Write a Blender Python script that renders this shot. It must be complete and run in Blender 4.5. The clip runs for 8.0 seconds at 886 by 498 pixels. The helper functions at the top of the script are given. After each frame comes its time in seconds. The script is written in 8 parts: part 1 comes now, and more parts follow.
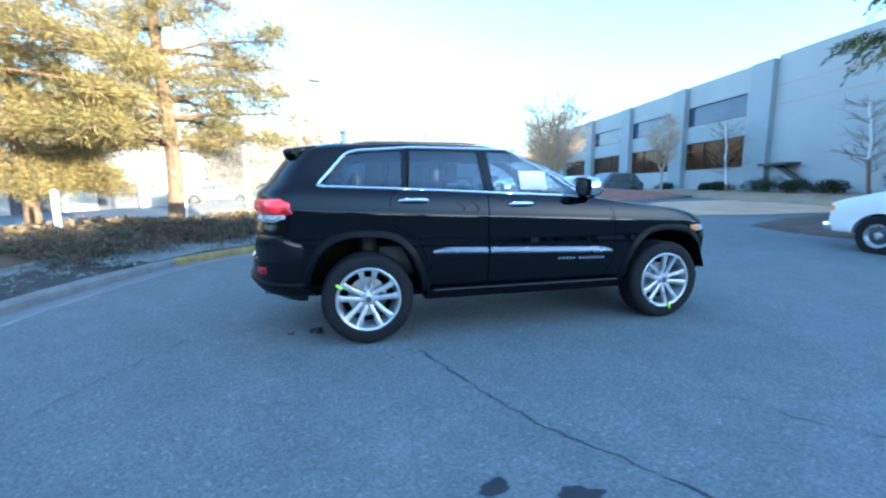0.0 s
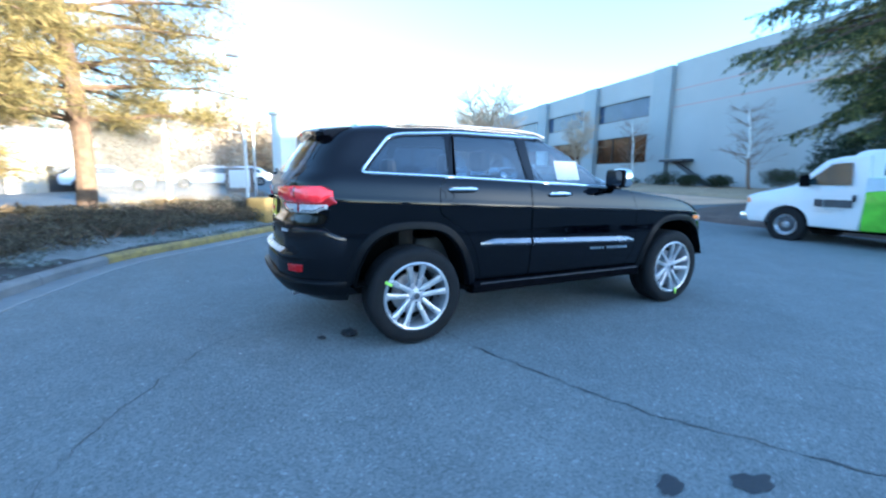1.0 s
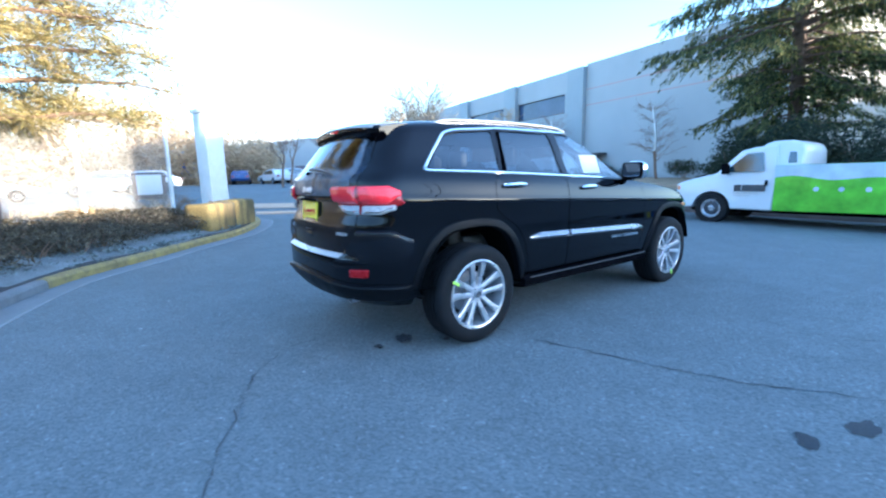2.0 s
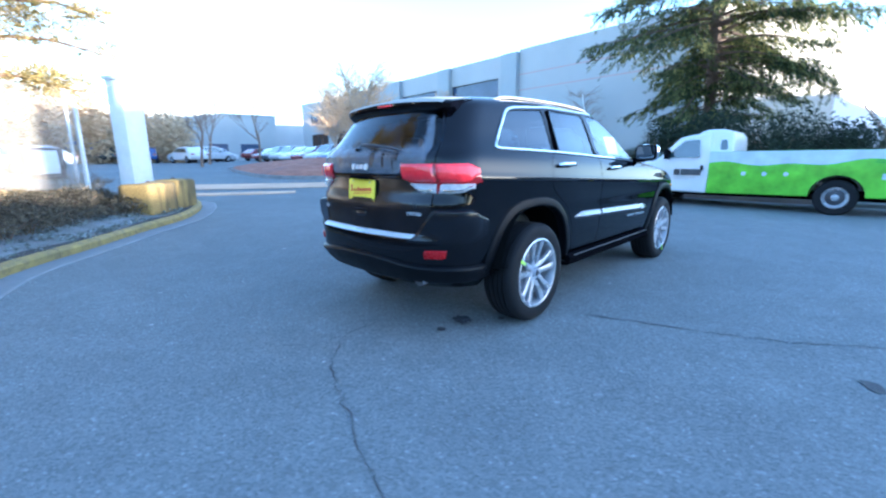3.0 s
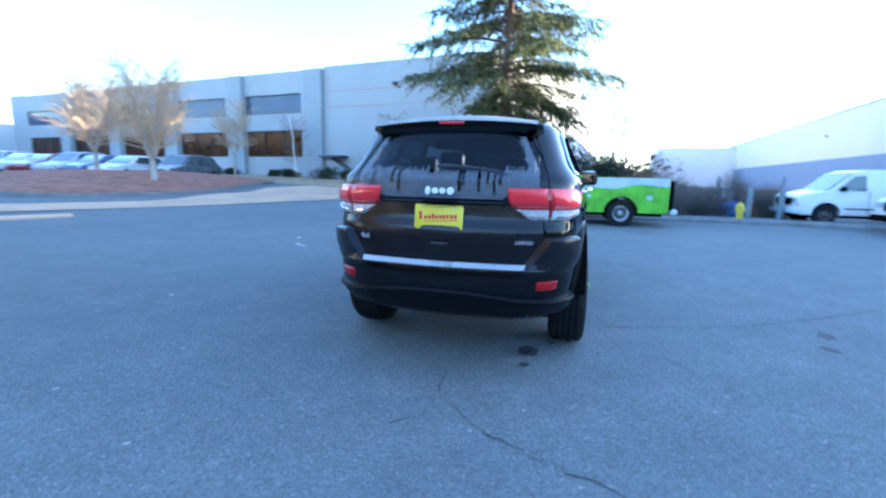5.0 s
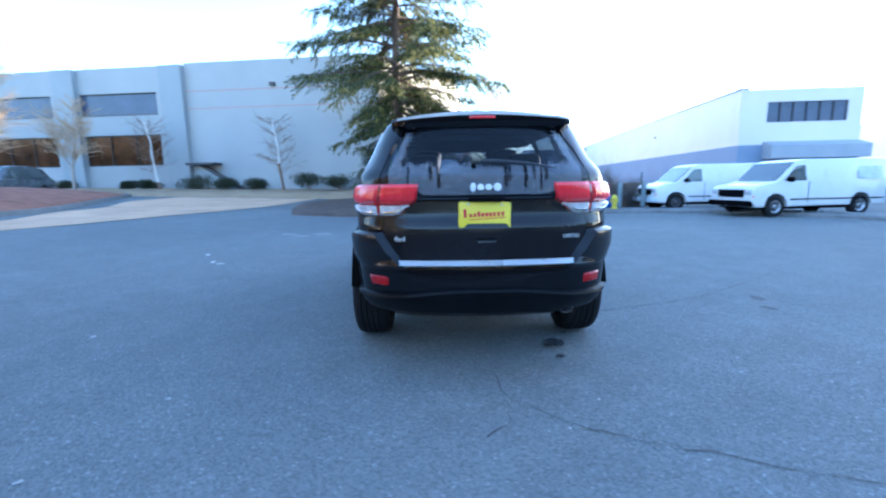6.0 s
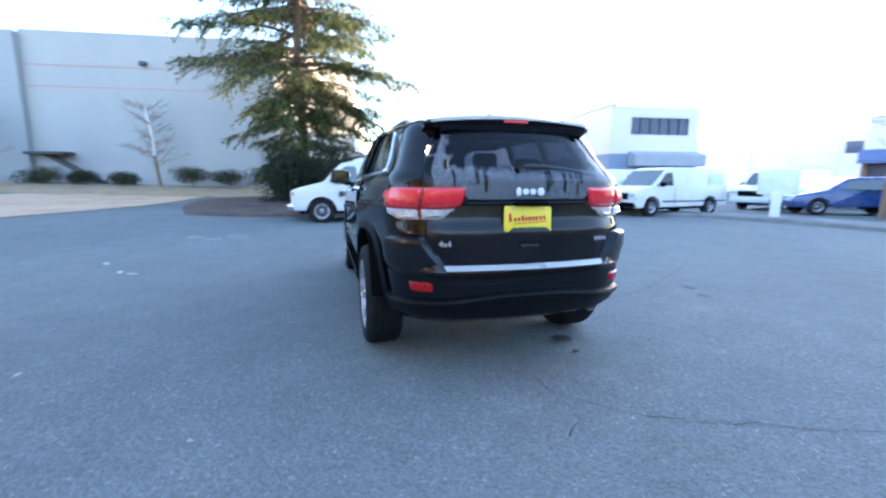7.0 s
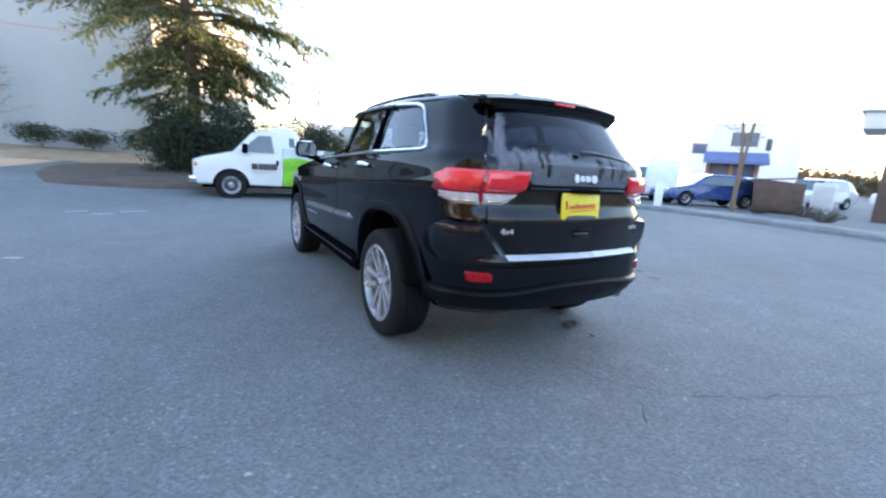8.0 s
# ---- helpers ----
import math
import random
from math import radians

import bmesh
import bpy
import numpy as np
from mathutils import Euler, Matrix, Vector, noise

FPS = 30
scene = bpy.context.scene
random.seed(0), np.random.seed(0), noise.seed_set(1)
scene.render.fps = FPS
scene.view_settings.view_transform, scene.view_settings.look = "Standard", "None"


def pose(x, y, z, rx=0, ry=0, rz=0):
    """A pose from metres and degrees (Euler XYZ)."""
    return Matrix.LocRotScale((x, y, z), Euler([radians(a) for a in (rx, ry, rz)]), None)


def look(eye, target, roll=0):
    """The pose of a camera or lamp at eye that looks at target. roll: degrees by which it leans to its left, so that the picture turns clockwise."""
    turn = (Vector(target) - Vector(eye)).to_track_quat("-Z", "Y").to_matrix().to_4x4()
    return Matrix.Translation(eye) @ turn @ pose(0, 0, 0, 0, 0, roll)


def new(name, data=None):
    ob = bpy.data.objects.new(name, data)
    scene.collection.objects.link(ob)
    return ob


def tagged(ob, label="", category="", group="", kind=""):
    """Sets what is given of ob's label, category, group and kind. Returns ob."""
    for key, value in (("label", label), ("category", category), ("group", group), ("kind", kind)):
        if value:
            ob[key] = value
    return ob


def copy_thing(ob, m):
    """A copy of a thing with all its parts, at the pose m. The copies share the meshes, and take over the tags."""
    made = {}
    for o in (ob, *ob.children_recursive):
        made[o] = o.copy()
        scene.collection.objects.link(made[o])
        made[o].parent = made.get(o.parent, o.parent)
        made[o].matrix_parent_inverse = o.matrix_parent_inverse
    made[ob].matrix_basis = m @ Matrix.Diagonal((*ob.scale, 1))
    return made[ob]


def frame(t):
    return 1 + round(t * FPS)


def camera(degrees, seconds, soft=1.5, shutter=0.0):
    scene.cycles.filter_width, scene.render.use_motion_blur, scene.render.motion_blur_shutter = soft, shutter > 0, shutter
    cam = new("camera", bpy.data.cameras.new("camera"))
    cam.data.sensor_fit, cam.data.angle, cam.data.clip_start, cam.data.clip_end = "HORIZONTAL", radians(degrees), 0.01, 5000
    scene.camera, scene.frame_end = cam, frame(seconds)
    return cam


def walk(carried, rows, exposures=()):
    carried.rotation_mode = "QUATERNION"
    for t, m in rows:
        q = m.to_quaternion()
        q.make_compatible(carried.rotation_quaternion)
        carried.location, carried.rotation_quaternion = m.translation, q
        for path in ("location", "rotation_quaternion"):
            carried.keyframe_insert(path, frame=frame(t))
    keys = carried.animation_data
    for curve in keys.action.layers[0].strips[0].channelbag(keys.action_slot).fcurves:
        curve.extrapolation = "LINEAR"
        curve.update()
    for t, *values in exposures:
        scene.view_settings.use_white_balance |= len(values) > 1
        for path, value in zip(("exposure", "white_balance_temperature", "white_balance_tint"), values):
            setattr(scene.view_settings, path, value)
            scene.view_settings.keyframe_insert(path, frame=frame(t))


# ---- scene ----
cam = camera(92.1, 8.0, 2.2, 0.5)
PATH = [
    (0, (-1.683, -4.468, 1.29), (-1.21, -2.544, 1.016), -0.4),
    (0.5, (-2.187, -4.195, 1.279), (-1.54, -2.328, 0.969), -0.0),
    (1, (-2.654, -3.923, 1.281), (-1.808, -2.139, 0.96), 0.5),
    (1.2, (-2.853, -3.826, 1.305), (-1.893, -2.107, 0.955), 0.0),
    (2.3, (-3.782, -3.143, 1.27), (-2.533, -1.615, 0.943), -0.6),
    (2.5, (-3.942, -3.011, 1.287), (-2.614, -1.559, 0.931), 0.3),
    (3, (-4.283, -2.62, 1.26), (-2.867, -1.271, 0.845), -0.4),
    (3.5, (-4.59, -2.237, 1.262), (-2.981, -1.108, 0.891), -0.5),
    (4, (-4.771, -1.749, 1.256), (-3.05, -0.791, 0.907), -0.7),
    (4.5, (-4.89, -1.224, 1.278), (-3.085, -0.422, 0.966), 0.5),
    (5, (-4.978, -0.725, 1.282), (-3.074, -0.207, 0.953), 1.1),
    (5.2, (-4.98, -0.536, 1.263), (-3.056, -0.134, 0.891), -0.3),
    (6.3, (-4.95, 0.583, 1.234), (-2.986, 0.426, 0.886), -0.7),
    (6.5, (-4.885, 0.752, 1.258), (-2.944, 0.521, 0.832), -0.9),
    (7, (-4.782, 1.213, 1.267), (-2.879, 0.688, 0.951), 0.2),
    (7.5, (-4.552, 1.612, 1.26), (-2.748, 0.825, 0.902), 0.6),
    (8, (-4.227, 2.011, 1.248), (-2.528, 1.033, 0.854), 3.4),
]
walk(cam, [(t, look(eye, target, roll)) for t, eye, target, roll in PATH], [(0.0, 2.92, 4420, 5), (2.5, 3.12, 4440, 11), (3.5, 3.24, 4460, 12), (5.0, 3.16, 4430, 13), (6.5, 3.28, 4860, 16), (7.0, 3.38, 5200, 18), (7.5, 3.28, 5300, 18), (8.0, 3.38, 5750, 20)])
from mathutils.bvhtree import BVHTree


# ---- light ----
SUN_AZ, SUN_EL = radians(-56.0), radians(5.0)
SUN_DIR = Vector((math.cos(SUN_AZ) * math.cos(SUN_EL), math.sin(SUN_AZ) * math.cos(SUN_EL), math.sin(SUN_EL)))
world = bpy.data.worlds.new("sky")
scene.world = world
world.use_nodes = True
wt = world.node_tree
sky = wt.nodes.new("ShaderNodeTexSky")
sky.sky_type = "NISHITA"
sky.sun_disc = False
sky.sun_elevation = SUN_EL
sky.sun_rotation = math.pi / 2 - SUN_AZ
sky.air_density, sky.dust_density, sky.ozone_density = 1.0, 0.4, 1.3
haze = wt.nodes.new("ShaderNodeHueSaturation")
haze.inputs["Saturation"].default_value = 0.84
wt.links.new(sky.outputs[0], haze.inputs["Color"])
wt.links.new(haze.outputs[0], wt.nodes["Background"].inputs[0])
wt.nodes["Background"].inputs[1].default_value = 0.15
sun_data = bpy.data.lights.new("sun", "SUN")
sun_data.energy, sun_data.angle, sun_data.color = 4.2, radians(0.6), (1.0, 0.73, 0.42)
sun = new("sun", sun_data)
sun.matrix_world = look(SUN_DIR * 100, (0, 0, 0))

# ---- materials ----


def nodes_of(name):
    m = bpy.data.materials.new(name)
    m.use_nodes = True
    nt = m.node_tree
    return m, nt, nt.nodes["Principled BSDF"]


def noise_node(nt, scale, detail=4.0, rough=0.55, coord="Object"):
    tc = nt.nodes.new("ShaderNodeTexCoord")
    n = nt.nodes.new("ShaderNodeTexNoise")
    n.inputs["Scale"].default_value = scale
    n.inputs["Detail"].default_value = detail
    n.inputs["Roughness"].default_value = rough
    nt.links.new(tc.outputs[coord], n.inputs["Vector"])
    return n


def ramp_node(nt, fac, stops):
    r = nt.nodes.new("ShaderNodeValToRGB")
    while len(r.color_ramp.elements) < len(stops):
        r.color_ramp.elements.new(0.5)
    for e, (p, c) in zip(r.color_ramp.elements, stops):
        e.position = p
        e.color = (*c, 1) if len(c) == 3 else c
    nt.links.new(fac, r.inputs["Fac"])
    return r


def mix_node(nt, fac, a, b, blend="MIX"):
    m = nt.nodes.new("ShaderNodeMix")
    m.data_type, m.blend_type = "RGBA", blend
    for key, v in ((0, fac), (6, a), (7, b)):
        if hasattr(v, "links"):
            nt.links.new(v, m.inputs[key])
        elif isinstance(v, (int, float)):
            m.inputs[key].default_value = v
        else:
            m.inputs[key].default_value = (*v, 1)
    return m.outputs[2]


def bump_node(nt, bsdf, height, strength=0.3, distance=0.02):
    b = nt.nodes.new("ShaderNodeBump")
    b.inputs["Strength"].default_value = strength
    b.inputs["Distance"].default_value = distance
    nt.links.new(height, b.inputs["Height"])
    nt.links.new(b.outputs[0], bsdf.inputs["Normal"])


def surface(name, c1, c2, rough=0.6, metal=0.0, scale=6.0, fine=80.0, bump=0.15, dist=0.01, coat=0.0, spec=0.5, trans=0.0, pieces=0.0):
    """A two-scale mottled surface between two colours."""
    m, nt, b = nodes_of(name)
    n1, n2 = noise_node(nt, scale), noise_node(nt, fine, 3.0)
    f = mix_node(nt, 0.35, n1.outputs["Fac"], n2.outputs["Fac"])
    r = ramp_node(nt, f, ((0.32, c1), (0.68, c2)))
    col = r.outputs[0]
    if pieces:
        info = nt.nodes.new("ShaderNodeObjectInfo")
        rr = ramp_node(nt, info.outputs["Random"], ((0.0, (1 - pieces,) * 3), (1.0, (1.0,) * 3)))
        col = mix_node(nt, 1.0, col, rr.outputs[0], "MULTIPLY")
    nt.links.new(col, b.inputs["Base Color"])
    rr = ramp_node(nt, n1.outputs["Fac"], ((0.3, (max(rough - 0.08, 0),) * 3), (0.7, (min(rough + 0.08, 1),) * 3)))
    nt.links.new(rr.outputs[0], b.inputs["Roughness"])
    b.inputs["Metallic"].default_value = metal
    b.inputs["Coat Weight"].default_value = coat
    b.inputs["Coat Roughness"].default_value = 0.03
    b.inputs["Specular IOR Level"].default_value = spec
    b.inputs["Transmission Weight"].default_value = trans
    if bump:
        bump_node(nt, b, n2.outputs["Fac"], bump, dist)
    return m


def island_foliage(name, c1, c2, c3, rough=0.7, trans=0.0):
    m, nt, b = nodes_of(name)
    g = nt.nodes.new("ShaderNodeNewGeometry")
    n1 = noise_node(nt, 0.6, 3.0)
    f = mix_node(nt, 0.5, g.outputs["Random Per Island"], n1.outputs["Fac"])
    r = ramp_node(nt, f, ((0.2, c1), (0.5, c2), (0.8, c3)))
    nt.links.new(r.outputs[0], b.inputs["Base Color"])
    b.inputs["Roughness"].default_value = rough
    b.inputs["Specular IOR Level"].default_value = 0.2
    if trans:
        t = nt.nodes.new("ShaderNodeBsdfTranslucent")
        nt.links.new(r.outputs[0], t.inputs["Color"])
        mx = nt.nodes.new("ShaderNodeMixShader")
        mx.inputs[0].default_value = trans
        nt.links.new(b.outputs[0], mx.inputs[1])
        nt.links.new(t.outputs[0], mx.inputs[2])
        nt.links.new(mx.outputs[0], nt.nodes["Material Output"].inputs["Surface"])
    return m


def glass(name, tint=(0.8, 0.9, 0.92), rough=0.02, ior=1.65):
    """Thin pane: gloss over a tinted see-through layer."""
    m, nt, b = nodes_of(name)
    nt.nodes.remove(b)
    t = nt.nodes.new("ShaderNodeBsdfTransparent")
    t.inputs[0].default_value = (*tint, 1)
    g = nt.nodes.new("ShaderNodeBsdfGlossy")
    g.inputs["Roughness"].default_value = rough
    g.inputs["Color"].default_value = (0.95, 0.97, 1, 1)
    # Schlick's gloss, the same from both sides of the pane
    f0 = ((ior - 1) / (ior + 1)) ** 2
    lw = nt.nodes.new("ShaderNodeLayerWeight")
    lw.inputs["Blend"].default_value = 0.5
    power, gain = nt.nodes.new("ShaderNodeMath"), nt.nodes.new("ShaderNodeMath")
    power.operation, gain.operation = "POWER", "MULTIPLY_ADD"
    power.inputs[1].default_value = 5.0
    gain.inputs[1].default_value, gain.inputs[2].default_value = 1 - f0, f0
    nt.links.new(lw.outputs["Facing"], power.inputs[0])
    nt.links.new(power.outputs[0], gain.inputs[0])
    mx = nt.nodes.new("ShaderNodeMixShader")
    nt.links.new(gain.outputs[0], mx.inputs[0])
    nt.links.new(t.outputs[0], mx.inputs[1])
    nt.links.new(g.outputs[0], mx.inputs[2])
    nt.links.new(mx.outputs[0], nt.nodes["Material Output"].inputs["Surface"])
    return m


def asphalt_material():
    m, nt, b = nodes_of("asphalt")
    big = noise_node(nt, 0.22, 5.0, 0.6)
    mid = noise_node(nt, 2.3, 5.0, 0.65)
    fine = noise_node(nt, 150.0, 2.0, 0.7)
    tc = nt.nodes.new("ShaderNodeTexCoord")
    vor = nt.nodes.new("ShaderNodeTexVoronoi")
    vor.inputs["Scale"].default_value = 75.0
    nt.links.new(tc.outputs["Object"], vor.inputs["Vector"])
    base = ramp_node(nt, big.outputs["Fac"], ((0.3, (0.172, 0.187, 0.191)), (0.7, (0.214, 0.23, 0.232))))
    patch = ramp_node(nt, mid.outputs["Fac"], ((0.3, (0.86,) * 3), (0.7, (1.08,) * 3)))
    col = mix_node(nt, 1.0, base.outputs[0], patch.outputs[0], "MULTIPLY")
    # pale and dark stones of the aggregate
    sep = ramp_node(nt, vor.outputs["Color"], ((0.0, (0.5,) * 3), (0.55, (0.95,) * 3), (0.84, (1.12,) * 3), (0.95, (1.65,) * 3)))
    col = mix_node(nt, 0.7, col, mix_node(nt, 1.0, col, sep.outputs[0], "MULTIPLY"))
    gr = ramp_node(nt, fine.outputs["Fac"], ((0.3, (0.75,) * 3), (0.7, (1.25,) * 3)))
    col = mix_node(nt, 0.8, col, mix_node(nt, 1.0, col, gr.outputs[0], "MULTIPLY"))
    nt.links.new(col, b.inputs["Base Color"])
    rr = ramp_node(nt, mid.outputs["Fac"], ((0.3, (0.8,) * 3), (0.7, (0.95,) * 3)))
    nt.links.new(rr.outputs[0], b.inputs["Roughness"])
    b.inputs["Specular IOR Level"].default_value = 0.15
    h = mix_node(nt, 0.5, vor.outputs["Distance"], fine.outputs["Fac"])
    bump_node(nt, b, h, 0.55, 0.006)
    return m


def car_paint(name, base, rough=0.16, coat=1.0, spec=0.3, mottle=0.15, film=0.03):
    m, nt, b = nodes_of(name)
    n = noise_node(nt, 3.0, 4.0)
    d = noise_node(nt, 2.2, 2.0)
    r = ramp_node(nt, n.outputs["Fac"], ((0.3, tuple(c * (1 - mottle) for c in base)), (0.7, tuple(c * (1 + mottle) for c in base))))
    nt.links.new(r.outputs[0], b.inputs["Base Color"])
    rr = ramp_node(nt, n.outputs["Fac"], ((0.3, (rough - 0.03,) * 3), (0.7, (rough + 0.06,) * 3)))
    nt.links.new(rr.outputs[0], b.inputs["Roughness"])
    b.inputs["Specular IOR Level"].default_value = spec
    b.inputs["Coat Weight"].default_value = coat
    b.inputs["Coat Roughness"].default_value = film
    b.inputs["Coat IOR"].default_value = 1.5
    bump_node(nt, b, d.outputs["Fac"], 0.012, 0.01)
    return m


M = {}
M["asphalt"] = asphalt_material()
M["crack"] = surface("crack_filler", (0.03, 0.031, 0.034), (0.07, 0.072, 0.076), 0.75, scale=4, fine=120, bump=0.4)
M["stain"] = surface("oil_stain", (0.018, 0.02, 0.026), (0.04, 0.042, 0.048), 0.6, scale=9, fine=160, bump=0.3)
M["paintmark"] = surface("road_paint", (0.3, 0.3, 0.3), (0.5, 0.5, 0.49), 0.7, scale=20, fine=200, bump=0.3)
M["concrete"] = surface("concrete", (0.15, 0.15, 0.15), (0.27, 0.27, 0.27), 0.85, scale=3, fine=120, bump=0.35)
M["gutter"] = surface("gutter_concrete", (0.17, 0.18, 0.188), (0.235, 0.245, 0.252), 0.85, scale=4, fine=150, bump=0.4)
M["gutteredge"] = surface("gutter_edge", (0.2, 0.208, 0.212), (0.36, 0.365, 0.365), 0.85, scale=3, fine=90, bump=0.4)
M["yellowkerb"] = surface("worn_yellow_paint", (0.16, 0.125, 0.06), (0.44, 0.32, 0.09), 0.75, scale=7, fine=60, bump=0.4)
M["frostgrass"] = surface("frosted_verge", (0.14, 0.145, 0.14), (0.29, 0.31, 0.32), 0.95, scale=3, fine=40, bump=0.8, dist=0.04)
M["bank"] = surface("dry_bank", (0.08, 0.06, 0.042), (0.19, 0.14, 0.085), 0.95, scale=2.5, fine=30, bump=0.8, dist=0.05)
M["mulch"] = surface("red_bark_mulch", (0.17, 0.075, 0.05), (0.46, 0.23, 0.155), 0.95, scale=2, fine=35, bump=0.9, dist=0.05)
M["lawn"] = surface("tan_lawn", (0.27, 0.2, 0.125), (0.44, 0.34, 0.22), 0.95, scale=1.2, fine=25, bump=0.8, dist=0.04)
M["wall_grey"] = surface("painted_tilt_up_concrete", (0.36, 0.375, 0.385), (0.44, 0.457, 0.462), 0.8, scale=0.35, fine=30, bump=0.12)
M["wall_pilaster"] = surface("painted_pilaster", (0.31, 0.34, 0.36), (0.38, 0.41, 0.43), 0.8, scale=0.5, fine=30, bump=0.12)
M["redline"] = surface("red_reveal_stripe", (0.42, 0.29, 0.27), (0.5, 0.35, 0.33), 0.7, scale=3, fine=40)
M["wall_white"] = surface("white_painted_wall", (0.64, 0.6, 0.6), (0.74, 0.7, 0.69), 0.75, scale=0.4, fine=30, bump=0.1)
M["wall_blue"] = surface("slate_blue_wall", (0.2, 0.25, 0.36), (0.26, 0.31, 0.42), 0.75, scale=0.5, fine=30, bump=0.1)
M["awning"] = surface("grey_awning", (0.3, 0.33, 0.38), (0.38, 0.4, 0.45), 0.8, scale=1, fine=40)
M["blueawning"] = surface("blue_awning", (0.09, 0.12, 0.25), (0.13, 0.17, 0.32), 0.8, scale=1, fine=40)
M["roof"] = surface("roof_membrane", (0.3, 0.3, 0.3), (0.4, 0.4, 0.4), 0.85, scale=0.5, fine=20)
# blue of reflected sky put into the base colour
M["window"] = surface("sky_tinted_window", (0.045, 0.065, 0.12), (0.08, 0.11, 0.19), 0.1, scale=0.6, fine=5, bump=0.0, spec=0.3)
M["frame"] = surface("dark_bronze_frame", (0.03, 0.026, 0.022), (0.05, 0.044, 0.038), 0.6, scale=5)
M["bark"] = surface("pine_bark", (0.14, 0.085, 0.05), (0.3, 0.2, 0.12), 0.95, scale=9, fine=50, bump=1.0, dist=0.04)
M["firbark"] = surface("fir_bark", (0.09, 0.06, 0.045), (0.2, 0.14, 0.1), 0.95, scale=9, fine=50, bump=1.0, dist=0.04)
M["palebark"] = surface("pale_bark", (0.35, 0.3, 0.25), (0.55, 0.5, 0.43), 0.9, scale=8, fine=50, bump=0.6, dist=0.02)
M["twig"] = surface("bare_twig", (0.14, 0.09, 0.06), (0.28, 0.19, 0.13), 0.9, scale=8, fine=50, bump=0.4)
# lighter twig tone stands in for low sun on the crowns
M["twiglight"] = surface("sun_tinted_twig", (0.42, 0.3, 0.18), (0.62, 0.47, 0.31), 0.9, scale=8, fine=50, bump=0.4)
M["pine"] = island_foliage("pine_needles", (0.1, 0.095, 0.034), (0.25, 0.2, 0.068), (0.44, 0.32, 0.11), trans=0.3)
# yellow-green end of the tones stands in for sunlit tips
M["fir"] = island_foliage("fir_needles", (0.022, 0.038, 0.022), (0.07, 0.09, 0.038), (0.3, 0.27, 0.08), trans=0.4)
M["juniper"] = island_foliage("juniper_foliage", (0.012, 0.02, 0.014), (0.03, 0.042, 0.026), (0.06, 0.07, 0.04), trans=0.1)
M["hedge"] = island_foliage("hedge_leaves", (0.02, 0.028, 0.016), (0.04, 0.05, 0.026), (0.07, 0.075, 0.04), trans=0.1)
M["dryshrub"] = island_foliage("dry_shrub", (0.045, 0.04, 0.029), (0.095, 0.08, 0.055), (0.2, 0.165, 0.105), trans=0.1)
M["greybrush"] = island_foliage("grey_brush", (0.09, 0.085, 0.08), (0.16, 0.15, 0.14), (0.27, 0.24, 0.22), trans=0.1)
M["redbrush"] = island_foliage("reddish_brush", (0.07, 0.04, 0.028), (0.14, 0.085, 0.055), (0.25, 0.16, 0.1), trans=0.1)
M["drygrass"] = island_foliage("dry_grass", (0.16, 0.11, 0.055), (0.27, 0.19, 0.095), (0.42, 0.31, 0.17), trans=0.2)
M["farwood"] = island_foliage("distant_trees", (0.06, 0.05, 0.03), (0.11, 0.09, 0.05), (0.17, 0.13, 0.07), trans=0.1)
# tan raised past true leaf tone for sun glow and haze
M["tanwood"] = island_foliage("sun_glow_woods", (0.44, 0.34, 0.215), (0.56, 0.44, 0.285), (0.68, 0.54, 0.36), trans=0.4)
# cream tone put in for galvanised wire glowing in warm sun
M["wire"] = surface("sun_tinted_wire", (0.56, 0.51, 0.43), (0.7, 0.65, 0.56), 0.7, scale=6, fine=60, bump=0.0)
M["galv"] = surface("galvanised_steel", (0.5, 0.51, 0.52), (0.66, 0.67, 0.68), 0.45, metal=0.7, scale=6, fine=60)
M["whitepost"] = surface("white_painted_post", (0.7, 0.7, 0.68), (0.82, 0.82, 0.8), 0.6, scale=4, fine=60)
M["white"] = car_paint("white_van_paint", (0.7, 0.7, 0.71), 0.3, 0.6, 0.3, 0.03)
M["green"] = car_paint("lime_green_wrap", (0.2, 0.5, 0.028), 0.38, 0.35, 0.3, 0.3)
M["wrapdark"] = car_paint("dark_green_wrap_print", (0.06, 0.3, 0.05), 0.35, 0.4)
M["wrapgrey"] = car_paint("pale_grey_wrap", (0.55, 0.62, 0.68), 0.35, 0.4)
M["paint"] = car_paint("black_car_paint", (0.0012, 0.0014, 0.003), 0.5, 0.78, 0.0)
# tail paint made paler for sun haze as well as dew
M["dewhazepaint"] = car_paint("black_paint_dew_haze", (0.006, 0.0066, 0.010), 0.5, 0.85, 0.03, 0.4, 0.16)
M["plastic"] = surface("black_plastic", (0.003, 0.003, 0.004), (0.007, 0.007, 0.009), 0.6, spec=0.0, scale=10, fine=300, bump=0.1, dist=0.002)
M["flare"] = surface("grey_black_flare", (0.003, 0.0034, 0.005), (0.006, 0.007, 0.0095), 0.42, spec=0.13, scale=10, fine=300, bump=0.05, dist=0.002)
M["inner"] = surface("dark_inner", (0.003, 0.003, 0.003), (0.007, 0.007, 0.007), 0.95, scale=5, spec=0.05)
M["rubber"] = surface("tyre_rubber", (0.008, 0.008, 0.009), (0.017, 0.017, 0.019), 0.75, spec=0.2, scale=12, fine=150, bump=0.2, dist=0.003)
M["alloy"] = surface("polished_alloy", (0.4, 0.41, 0.44), (0.5, 0.51, 0.54), 0.28, metal=0.5, coat=0.3, scale=4, fine=100, bump=0.02)
